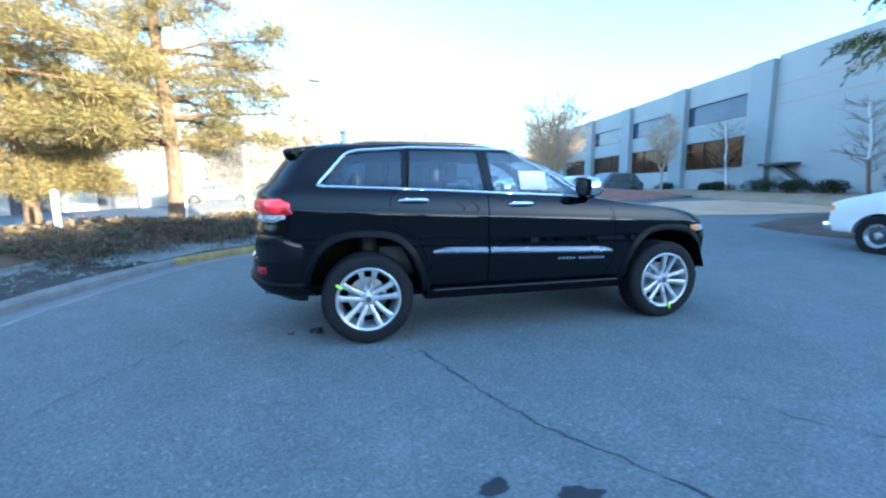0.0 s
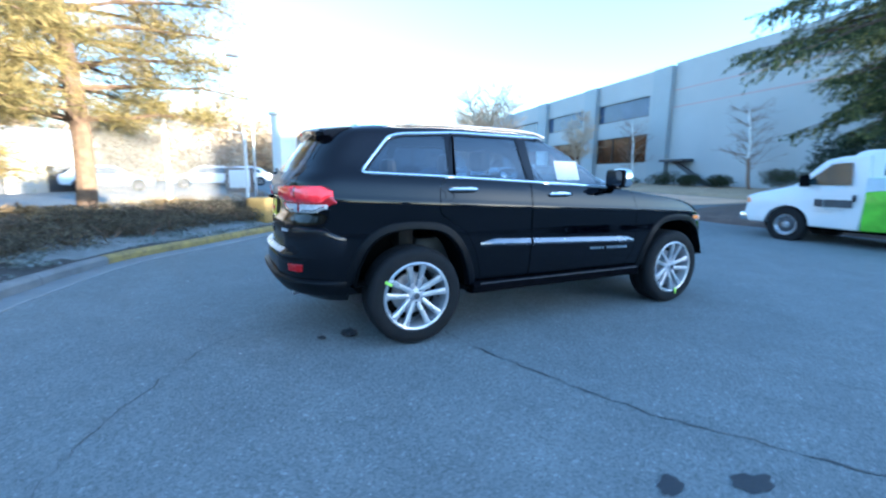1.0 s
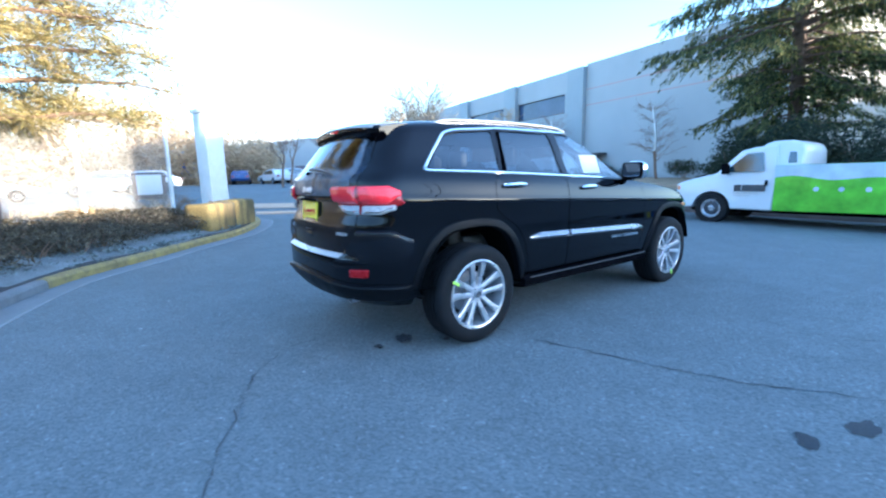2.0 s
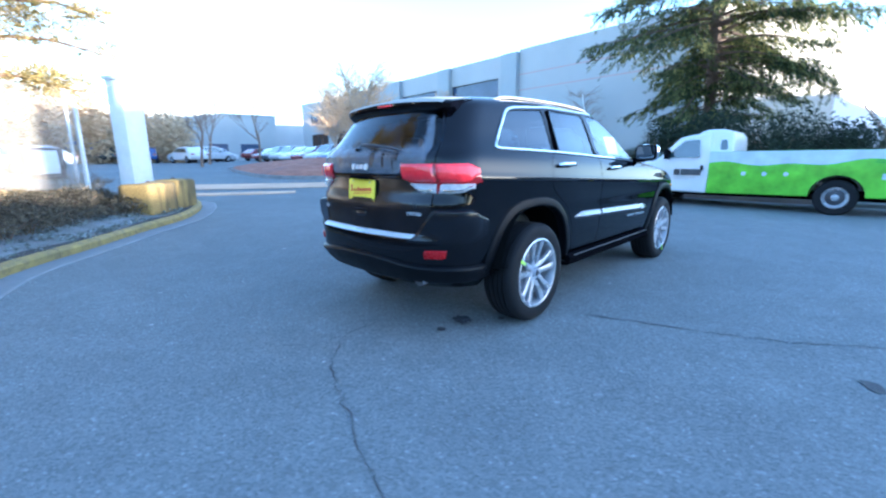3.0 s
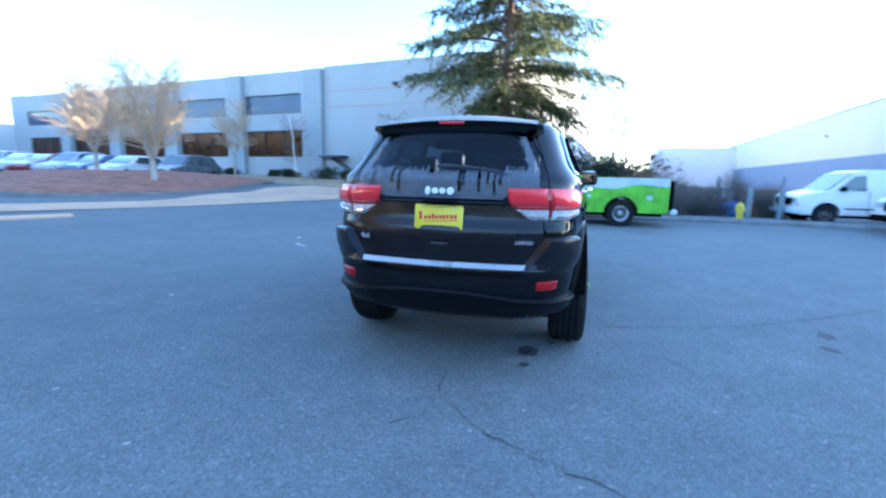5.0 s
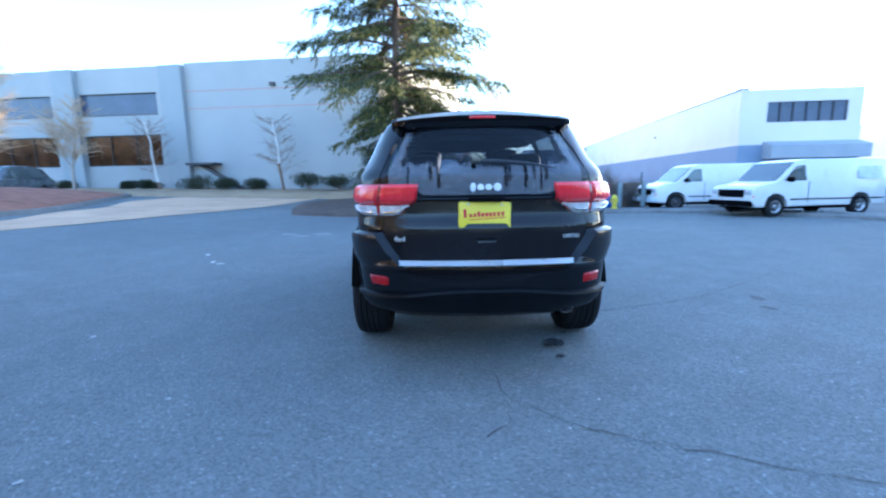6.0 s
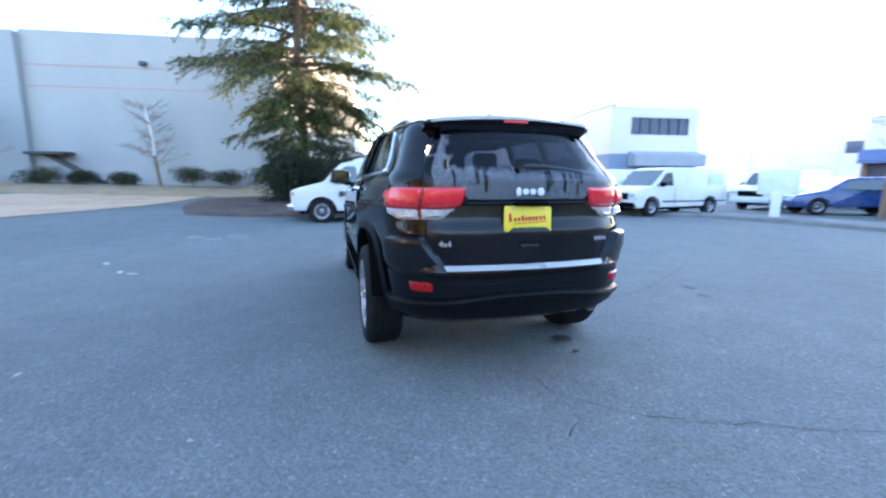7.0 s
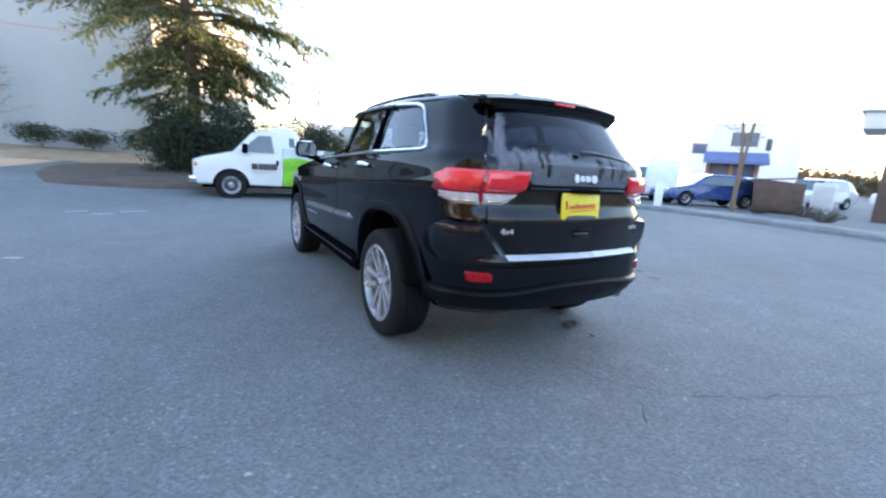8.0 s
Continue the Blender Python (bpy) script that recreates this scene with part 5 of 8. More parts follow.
def tailgate_details(car, tg, on_rear):
    # spoiler over the rear window
    spo = bmesh.new()
    rows = []
    for i in range(33):
        q = -1 + 2 * i / 32
        y = 0.59 * q
        a = abs(q)
        crown = 0.05 * a ** 2
        lift = 0.05 * smoothstep(0.84, 1.0, a)
        pull = 0.04 * smoothstep(0.9, 1.0, a)
        prof = [(-1.88 + crown, 1.722 - 0.05 * a ** 2), (-2.02 + crown, 1.700 - 0.045 * a ** 2), (-2.138 + crown + pull, 1.672 - 0.03 * a ** 2), (-2.156 + crown + pull, 1.655 - 0.03 * a ** 2), (-2.150 + crown + pull, 1.605 - 0.02 * a ** 2 + 0.3 * lift), (-2.115 + crown + pull, 1.552 + lift), (-2.05 + crown, 1.530 + lift), (-1.97 + crown, 1.575)]
        rows.append([spo.verts.new((x, y, z)) for x, z in prof])
    for a, b in zip(rows, rows[1:]):
        for k in range(7):
            spo.faces.new((a[k], a[k + 1], b[k + 1], b[k]))
    spo.faces.new(rows[0])
    spo.faces.new(rows[-1][::-1])
    film = bmesh.new()
    fr = []
    for row in rows[1:-1]:
        fr.append([film.verts.new(v.co + Vector((-0.002, 0, 0.002))) for v in row[:4]])
    for a, b in zip(fr, fr[1:]):
        for k in range(3):
            film.faces.new((a[k], a[k + 1], b[k + 1], b[k]))
    sp = part("roof_spoiler", spo, M["paint"], tg, "black roof spoiler")
    part("high_brake_lamp", boxm(-2.158, -2.14, -0.085, 0.085, 1.634, 1.652, 0.004), M["redlens2"], sp, "red high-level brake lamp")
    part("dew_film", film, M["spoilerfilm"], sp, "pale film on the spoiler top")
    fin = prismm(rounded([(-1.80, 1.695), (-1.70, 1.762), (-1.66, 1.762), (-1.58, 1.70)], 0.02), -0.02, 0.02, "y", 0.006)
    part("shark_fin_aerial", fin, M["paint"], car)
    # wiper
    blade = [on_rear(y, 1.340 - 0.045 * ((y - 0.04) / 0.46) ** 2, 0.024) for y in [0.035 - 0.46 * i / 10 for i in range(11)]]
    w = part("rear_wiper", tube(blade, [0.009, 0.014, 0.014, 0.012, 0.011, 0.010, 0.009, 0.008, 0.007, 0.005, 0.003], 8), M["wiper"], tg, "dark grey rear wiper")
    part("wiper_pivot", lathe(bmesh.new(), [(0.0, -0.025), (0.01, -0.022), (0.014, 0.0), (0.014, 0.03)], 16, "x"), M["plastic"], w, "", Matrix.Translation(on_rear(0.075, 1.325, 0.0)))
    # brow over the plate, the plate and its frame
    brow = [on_rear(0.40 - 0.80 * i / 16, 1.138, 0.006) for i in range(17)]
    part("plate_brow", tube(brow, 0.011, 8), M["paint"], tg)
    hood = boxm(-2.425, -2.37, -0.11, 0.11, 1.12, 1.14, 0.006)
    part("release_housing", hood, M["plastic"], tg)
    plate = thing("dealer_plate", "yellow dealer plate with red script on tailgate", "license plate")
    plate.matrix_basis = pose(-2.388, 0.012, 1.036, 1.5, 4.0, 0)
    poly = rounded([(-0.158, -0.078), (0.158, -0.078), (0.158, 0.078), (-0.158, 0.078)], 0.014)
    part("plate_sheet", prismm(poly, -0.004, 0.004, "x", 0.0015), M["yellow"], plate)
    slope = pose(0, 0, 0, -5, 0, 0)
    scr = bmesh.new()
    rnd = random.Random(3)
    # unreadable script as plain bars
    xs = [0.118, 0.085, 0.06, 0.035, 0.012, -0.012, -0.035, -0.058, -0.085, -0.11]
    for i, y in enumerate(xs):
        h = 0.05 if i == 0 else (0.03 if i == 3 else 0.02)
        box(scr, -0.0058, -0.0044, y - 0.0085, y + 0.0085, -0.008 - i * 0.0006, -0.008 + h)
    box(scr, -0.0058, -0.0044, -0.125, 0.095, -0.026, -0.021)
    part("red_script", scr, M["red"], plate, "red lettering drawn as bars", slope)
    for y, z in ((-0.1, 0.062), (0.1, 0.062)):
        part("plate_screw", lathe(bmesh.new(), [(0.0, -0.008), (0.006, -0.007), (0.006, -0.003)], 10, "x"), M["steel"], plate, "", pose(0, y, z))
    # plain bright bar for the maker's mark
    mk = bmesh.new()
    for y, wd, h in ((0.082, 0.034, 0.052), (0.036, 0.042, 0.037), (-0.012, 0.042, 0.037), (-0.064, 0.046, 0.048)):
        prism(mk, [(y + wd / 2 * math.cos(6.283 * k / 14), h / 2 * math.sin(6.283 * k / 14)) for k in range(14)], -0.004, 0.004, "x")
    part("maker_mark", mk, M["badge"], tg, "bright badge drawn as plain shapes", Matrix.Translation(on_rear(0.0, 1.203, 0.006)) @ pose(0, 0, 0, 0, 10, 0))
    def rear_frame(y, z, off):
        """Right, up and out of the tailgate skin at a place, as a matrix."""
        p = on_rear(y, z)
        right = (on_rear(y - 0.02, z) - on_rear(y + 0.02, z)).normalized()
        up = (on_rear(y, z + 0.02) - on_rear(y, z - 0.02)).normalized()
        out = right.cross(up).normalized()
        up = out.cross(right)
        p = p + out * off
        return Matrix(((right.x, up.x, out.x, p.x), (right.y, up.y, out.y, p.y), (right.z, up.z, out.z, p.z), (0, 0, 0, 1)))

    lettering("drive_badge", "4x4", 0.05, 0.003, M["badge"], tg, rear_frame(0.53, 0.892, 0.006), "bright 4x4 badge")
    lettering("trim_badge", "LIMITED", 0.031, 0.003, M["badge"], tg, rear_frame(-0.525, 0.897, 0.006), "bright LIMITED badge")
    # dew on the lower and outer glass, edge ragged; below it, painted sky sheen
    dew = bmesh.new()
    ny, nz = 170, 64
    z0, z1 = 1.158, 1.552
    grid = {}
    rag = random.Random(12)
    jag = [rag.random() ** 2 for _ in range(ny + 1)]
    side_jag = [rag.random() for _ in range(nz + 1)]
    runs = [(rag.uniform(-0.5, 0.5), rag.uniform(1.16, 1.26), rag.uniform(0.006, 0.013)) for _ in range(9)]
    for i in range(ny):
        for j in range(nz):
            y, z = -0.60 + 1.2 * (i + 0.5) / ny, z0 + (z1 - z0) * (j + 0.5) / nz
            half = 0.615 - (z - 1.30) * 0.48 if z > 1.33 else 0.60
            if abs(y) > half - 0.01 or (z < 1.225 and abs(y) > 0.385 + (z - 1.158) * 1.2):
                continue
            if any(abs(y - ry) < rw and z > rz for ry, rz, rw in runs) and z < 1.33:
                continue
            low = z < 1.305 + 0.035 * jag[i] + 0.03 * abs(y) + 0.012 * (1 + noise.noise(Vector((y * 9, 0, 1))))
            outer = abs(y) > half - 0.045 - 0.035 * side_jag[j] + 0.25 * max(0.0, z - 1.46)
            if not (low or outer):
                continue
            vs = []
            for a, c in ((i, j), (i + 1, j), (i + 1, j + 1), (i, j + 1)):
                if (a, c) not in grid:
                    grid[a, c] = dew.verts.new(on_rear(-0.60 + 1.2 * a / ny, z0 + (z1 - z0) * c / nz, 0.0015))
                vs.append(grid[a, c])
            dew.faces.new(vs)
    part("dew_film", dew, M["dew"], tg, "pale ragged film: dew on rear glass, painted sky sheen below")
    part("tailgate_pull", boxm(-2.418, -2.38, -0.07, 0.07, 0.893, 0.904, 0.004), M["flare"], tg)
    part("tailgate_pull", boxm(-2.412, -2.385, -0.06, 0.06, 0.845, 0.882, 0.008), M["dewhazepaint"], tg)


def mirror(car, s):
    bm = bmesh.new()
    prof = [(0.0, 0.02, 0.02), (0.02, 0.095, 0.07), (0.06, 0.115, 0.088), (0.10, 0.11, 0.085), (0.15, 0.085, 0.065), (0.185, 0.03, 0.025)]
    rings = []
    for dx, hw, hh in prof:
        ring = []
        for k in range(20):
            a = 2 * math.pi * k / 20
            c, n = math.cos(a), math.sin(a)
            ring.append(bm.verts.new((0.455 + dx, s * (1.02 + hw * abs(c) ** 0.6 * (1 if c > 0 else -1)), 1.305 + hh * abs(n) ** 0.6 * (1 if n > 0 else -1))))
        rings.append(ring)
    for a, b in zip(rings, rings[1:]):
        for k in range(20):
            bm.faces.new((a[k], a[(k + 1) % 20], b[(k + 1) % 20], b[k]))
    bm.faces.new(rings[0])
    bm.faces.new(rings[-1][::-1])
    m = part("door_mirror", bm, M["chrome"], car, "chrome-capped door mirror")
    part("mirror_rim", prismm(rounded([(s * 0.918, 1.232), (s * 1.125, 1.232), (s * 1.125, 1.382), (s * 0.918, 1.382)], 0.04), 0.448, 0.478, "x", 0.004), M["plastic"], m)
    part("mirror_glass", prismm(rounded([(s * 0.93, 1.243), (s * 1.113, 1.243), (s * 1.113, 1.37), (s * 0.93, 1.37)], 0.035), 0.440, 0.446, "x"), M["mirrorglass"], m, "darkened mirror glass")
    part("mirror_arm", boxm(0.50, 0.60, min(s * 0.83, s * 0.98), max(s * 0.83, s * 0.98), 1.205, 1.25, 0.012), M["plastic"], m)


def roof_rail(car, s):
    pts = []
    for i in range(15):
        t = i / 14
        x = -1.62 + 1.58 * t
        z = 1.722 - 0.028 * (x + 0.85) ** 2 + 0.032 * (min(1, min(t, 1 - t) / 0.1)) ** 0.5 - 0.028
        pts.append((x, s * (0.585 + 0.02 * math.sin(math.pi * t)), z))
    part("roof_rail", tube(pts, 0.0125, 10, flat=1.2), M["steel"], car, "bright roof rail")


def interior(car):
    part("cabin_floor", boxm(-2.0, 0.95, -0.74, 0.74, 0.40, 0.46), M["inner"], car)
    part("dashboard", boxm(0.35, 0.85, -0.72, 0.72, 0.75, 1.12, 0.06), M["inner"], car)
    for y in (-0.38, 0.38):
        seat = part("front_seat", boxm(-0.45, 0.1, y - 0.25, y + 0.25, 0.5, 0.78, 0.06), M["seat"], car, "dark leather seat")
        part("seat_back", boxm(-0.62, -0.44, y - 0.25, y + 0.25, 0.7, 1.33, 0.07), M["seat"], seat)
        part("headrest", boxm(-0.66, -0.55, y - 0.13, y + 0.13, 1.36, 1.55, 0.05), M["seat"], seat)
    bench = part("rear_seat", boxm(-1.35, -0.85, -0.62, 0.62, 0.5, 0.8, 0.06), M["seat"], car, "dark leather seat")
    part("seat_back", boxm(-1.5, -1.34, -0.62, 0.62, 0.7, 1.28, 0.07), M["seat"], bench)
    for y in (-0.4, 0.4):
        part("headrest", boxm(-1.56, -1.46, y - 0.13, y + 0.13, 1.29, 1.45, 0.05), M["seat"], bench)
    wheel = part("steering_wheel", lathe(bmesh.new(), [(0.19 + 0.014 * math.cos(a), 0.014 * math.sin(a)) for a in [2 * math.pi * k / 8 for k in range(8)]], 28, "x", True), M["plastic"], car, "", pose(0.27, 0.38, 1.05, 0, 25, 0))
    # price sheet on the right front window
    sheet = thing("window_sticker", "white printed price sheet on side window", "sticker")
    sheet.matrix_basis = pose(0.07, -0.808, 1.372, -21, 0, 0)
    part("paper_sheet", boxm(-0.13, 0.13, -0.001, 0.001, -0.09, 0.09), M["sheet"], sheet)
    bars = bmesh.new()
    for i in range(8):
        box(bars, -0.12, -0.06, -0.0025, -0.0012, -0.05 + i * 0.014, -0.042 + i * 0.014)
    box(bars, -0.05, 0.12, -0.0025, -0.0012, 0.045, 0.06)
    for i in range(4):
        box(bars, -0.045, 0.115, -0.0025, -0.0012, -0.07 + i * 0.024, -0.062 + i * 0.024)
    part("print_block", bars, M["grey_ink"], sheet)


def front_details(car):
    part("front_grille", boxm(2.18, 2.24, -0.5, 0.5, 0.78, 0.95, 0.03), M["chrome"], car, "chrome grille")
    part("front_valance", boxm(1.95, 2.2, -0.6, 0.6, 0.26, 0.40, 0.05), M["plastic"], car)
    # unreadable script on the right and left doors as plain bars
    for s in (1, -1):
        xs = [0.28 + 0.036 * i for i in range(5)] + [0.49 + 0.034 * i for i in range(8)]
        for x in xs:
            zc = 0.665 - 0.02 * x
            part("door_script", boxm(x, x + 0.022, min(s * 0.944, s * 0.9535), max(s * 0.944, s * 0.9535), zc - 0.011, zc + 0.011, 0.002, 1), M["chrome"], car, "bright lettering drawn as bars")


def wheel_master():
    """A twenty-inch twin-spoke wheel; its outer face looks to -y."""
    w = thing("road_wheel", "polished twin-spoke alloy wheel with black tyre", "wheel")
    prof = [(0.268, -0.118), (0.275, -0.130), (0.31, -0.136), (0.345, -0.132), (0.366, -0.122), (0.378, -0.106), (0.384, -0.09)]
    groove = []
    for k, y in enumerate((-0.062, -0.021, 0.021, 0.062)):
        groove += [(0.386, y - 0.007), (0.375, y - 0.006), (0.375, y + 0.006), (0.386, y + 0.007)]
    back = [(r, -y) for r, y in prof[::-1]]
    part("tyre", lathe(bmesh.new(), prof + groove + back + [(0.262, 0.10), (0.262, -0.10)], 72, "y", True), M["rubber"], w, "black road tyre")
    rim = part("rim", lathe(bmesh.new(), [(0.262, 0.10), (0.272, -0.112), (0.272, -0.126), (0.262, -0.131), (0.248, -0.126), (0.240, -0.10), (0.235, -0.06), (0.225, 0.0), (0.225, 0.09)], 72, "y"), M["alloy"], w, "polished alloy rim")
    part("brake_disc", lathe(bmesh.new(), [(0.06, -0.0), (0.165, -0.0), (0.165, 0.02), (0.06, 0.02)], 48, "y", True), M["steel"], w, "steel brake disc")
    part("backing", lathe(bmesh.new(), [(0.0, 0.05), (0.228, 0.05), (0.228, 0.06)], 40, "y"), M["inner"], w)
    part("brake_caliper", boxm(0.08, 0.16, -0.03, 0.04, -0.09, 0.09, 0.015), M["darkalloy"], w, "", pose(0, 0, 0, 0, 30, 0))
    for i in range(5):
        a = 2 * math.pi * i / 5 + math.pi / 2
        rot = Matrix.Rotation(-a, 4, "Y")
        for side in (-1, 1):
            bm = bmesh.new()
            rows = []
            for r, c, hw, y in ((0.040, 0.020, 0.020, -0.094), (0.085, 0.0285, 0.0195, -0.101), (0.14, 0.038, 0.0195, -0.108), (0.20, 0.051, 0.0225, -0.117), (0.235, 0.060, 0.028, -0.121), (0.255, 0.066, 0.036, -0.122)):
                cc = c * side
                rows.append([bm.verts.new(rot @ Vector((r, yy, t))) for yy, t in ((y + 0.03, cc - hw * 1.1), (y + 0.004, cc - hw), (y, cc - hw * 0.6), (y, cc + hw * 0.6), (y + 0.004, cc + hw), (y + 0.03, cc + hw * 1.1))])
            for p, q in zip(rows, rows[1:]):
                for k in range(6):
                    bm.faces.new((p[k], p[(k + 1) % 6], q[(k + 1) % 6], q[k]))
            bm.faces.new(rows[0])
            bm.faces.new(rows[-1][::-1])
            part("spoke", bm, M["alloy"], w)
        part("lug_nut", cyl(bmesh.new(), rot @ Vector((0.05, -0.112, 0.0)) * 1.0, rot @ Vector((0.05, -0.085, 0.0)), 0.009, 0.011, 6), M["chrome"], w, "", Matrix.Rotation(radians(36), 4, "Y"))
    part("hub", lathe(bmesh.new(), [(0.0, -0.118), (0.026, -0.118), (0.030, -0.112), (0.032, -0.10), (0.075, -0.092), (0.085, -0.07), (0.085, 0.0)], 36, "y"), M["alloy"], w)
    part("centre_cap", lathe(bmesh.new(), [(0.0, -0.121), (0.022, -0.120), (0.025, -0.117)], 24, "y"), M["darkgrey"], w, "dark centre cap")
    return w


def build_car():
    car = car_body()
    w = wheel_master()
    # the wheels belong to the car: each is a part with its own pieces
    spots = [(-1.4575, -0.82, 180 * 0), (1.4575, -0.82, 0), (-1.4575, 0.82, 180), (1.4575, 0.82, 180)]
    for i, (x, y, turn) in enumerate(spots):
        m = pose(x, y, 0.386, 0, (0, 14, 50, 20)[i], turn)
        ob = w if i == 0 else copy_thing(w, m)
        ob.matrix_basis = m
        ob.parent = car
        for key in ("category",):
            if key in ob:
                del ob[key]
        ob["label"] = "polished twin-spoke alloy wheel with black tyre"
    for x, dx, dz, turn in ((-1.4575, -0.235, 0.125, 30), (1.4575, 0.055, -0.258, 75)):
        part("wheel_tag", boxm(-0.032, 0.032, -0.004, 0.004, -0.011, 0.011, 0.003), M["tag"], car, "lime green paper tag on the wheel", pose(x + dx, -0.962, 0.386 + dz, 0, turn, 0))
    return car


car = build_car()

# ---- trees and shrubs ----


def limb_mesh(bm, pts, r0, r1, n=6):
    rings = []
    for i, p in enumerate(pts):
        a, b = pts[max(i - 1, 0)], pts[min(i + 1, len(pts) - 1)]
        d = (b - a).normalized()
        u = d.orthogonal().normalized()
        w = d.cross(u)
        r = r0 + (r1 - r0) * i / (len(pts) - 1)
        rings.append([bm.verts.new(p + u * r * math.cos(2 * math.pi * k / n) + w * r * math.sin(2 * math.pi * k / n)) for k in range(n)])
    for p, q in zip(rings, rings[1:]):
        for k in range(n):
            bm.faces.new((p[k], p[(k + 1) % n], q[(k + 1) % n], q[k]))
    bm.faces.new(rings[-1])


def blade(verts, faces, p, d, up, l, w):
    s = d.cross(up)
    s = s.normalized() if s.length > 1e-4 else d.orthogonal().normalized()
    n = len(verts)
    verts += [p, p + d * l * 0.45 + s * w, p + d * l, p + d * l * 0.5 - s * w]
    faces.append((n, n + 1, n + 2, n + 3))


def conifer(name, label, x, y, z, height, reach, low, seed, needles, bark, droop=0.35, density=1.0, shape=0.85):
    """A far spruce-like tree: whorls of drooping boughs set with hanging sprays."""
    rnd = random.Random(seed)
    t = thing(name, label, "tree", pose(x, y, z))
    bm = bmesh.new()
    verts, faces = [], []
    trunk = [Vector((0.05 * math.sin(k), 0.05 * math.cos(k * 1.7), height * k / 10 - 0.15)) for k in range(11)]
    limb_mesh(bm, trunk, 0.26, 0.02, 9)
    zz = low
    while zz < height - 0.3:
        f = (zz - low) / (height - low)
        base = rnd.uniform(0, 6.28)
        for k in range(5):
            a = base + 6.283 * k / 5 + rnd.uniform(-0.35, 0.35)
            L = reach * (1 - f) ** shape * rnd.uniform(0.65, 1.08) + 0.25
            d = Vector((math.cos(a), math.sin(a), 0))
            m = 7
            pts = [Vector((0, 0, zz)) + d * L * q + Vector((0, 0, L * (0.12 * q - droop * q * q + 0.16 * max(0, q - 0.75)))) for q in [i / m for i in range(m + 1)]]
            limb_mesh(bm, pts, 0.035 + 0.012 * L, 0.008, 5)
            count = int(L * 16 * density)
            for i in range(count):
                q = 0.12 + 0.88 * (i + rnd.random()) / count
                k2 = min(int(q * m), m - 1)
                p = pts[k2].lerp(pts[k2 + 1], q * m - k2)
                w = Vector((-d.y, d.x, 0)) * (1 if i % 2 else -1)
                spread = (0.25 + 0.75 * math.sin(math.pi * min(q * 1.1, 1.0))) * min(0.28 * L, 1.2)
                for j in range(4):
                    s = (j + rnd.random()) / 4
                    pp = p + w * spread * s + d * 0.3 * spread * s + Vector((0, 0, -0.22 * spread * s * s + rnd.uniform(-0.16, 0.1)))
                    dr = (w * rnd.uniform(0.3, 1.0) + d * rnd.uniform(0.2, 0.9) + Vector((0, 0, rnd.uniform(-0.7, 0.15)))).normalized()
                    blade(verts, faces, pp, dr, Vector((rnd.gauss(0, 0.5), rnd.gauss(0, 0.5), 1)), rnd.uniform(0.16, 0.36), rnd.uniform(0.025, 0.06))
        zz += rnd.uniform(0.26, 0.52) * (1.0 - 0.35 * f)
    part("trunk", bm, bark, t)
    part("crown", mesh_of("crown", verts, faces), needles, t)
    return t


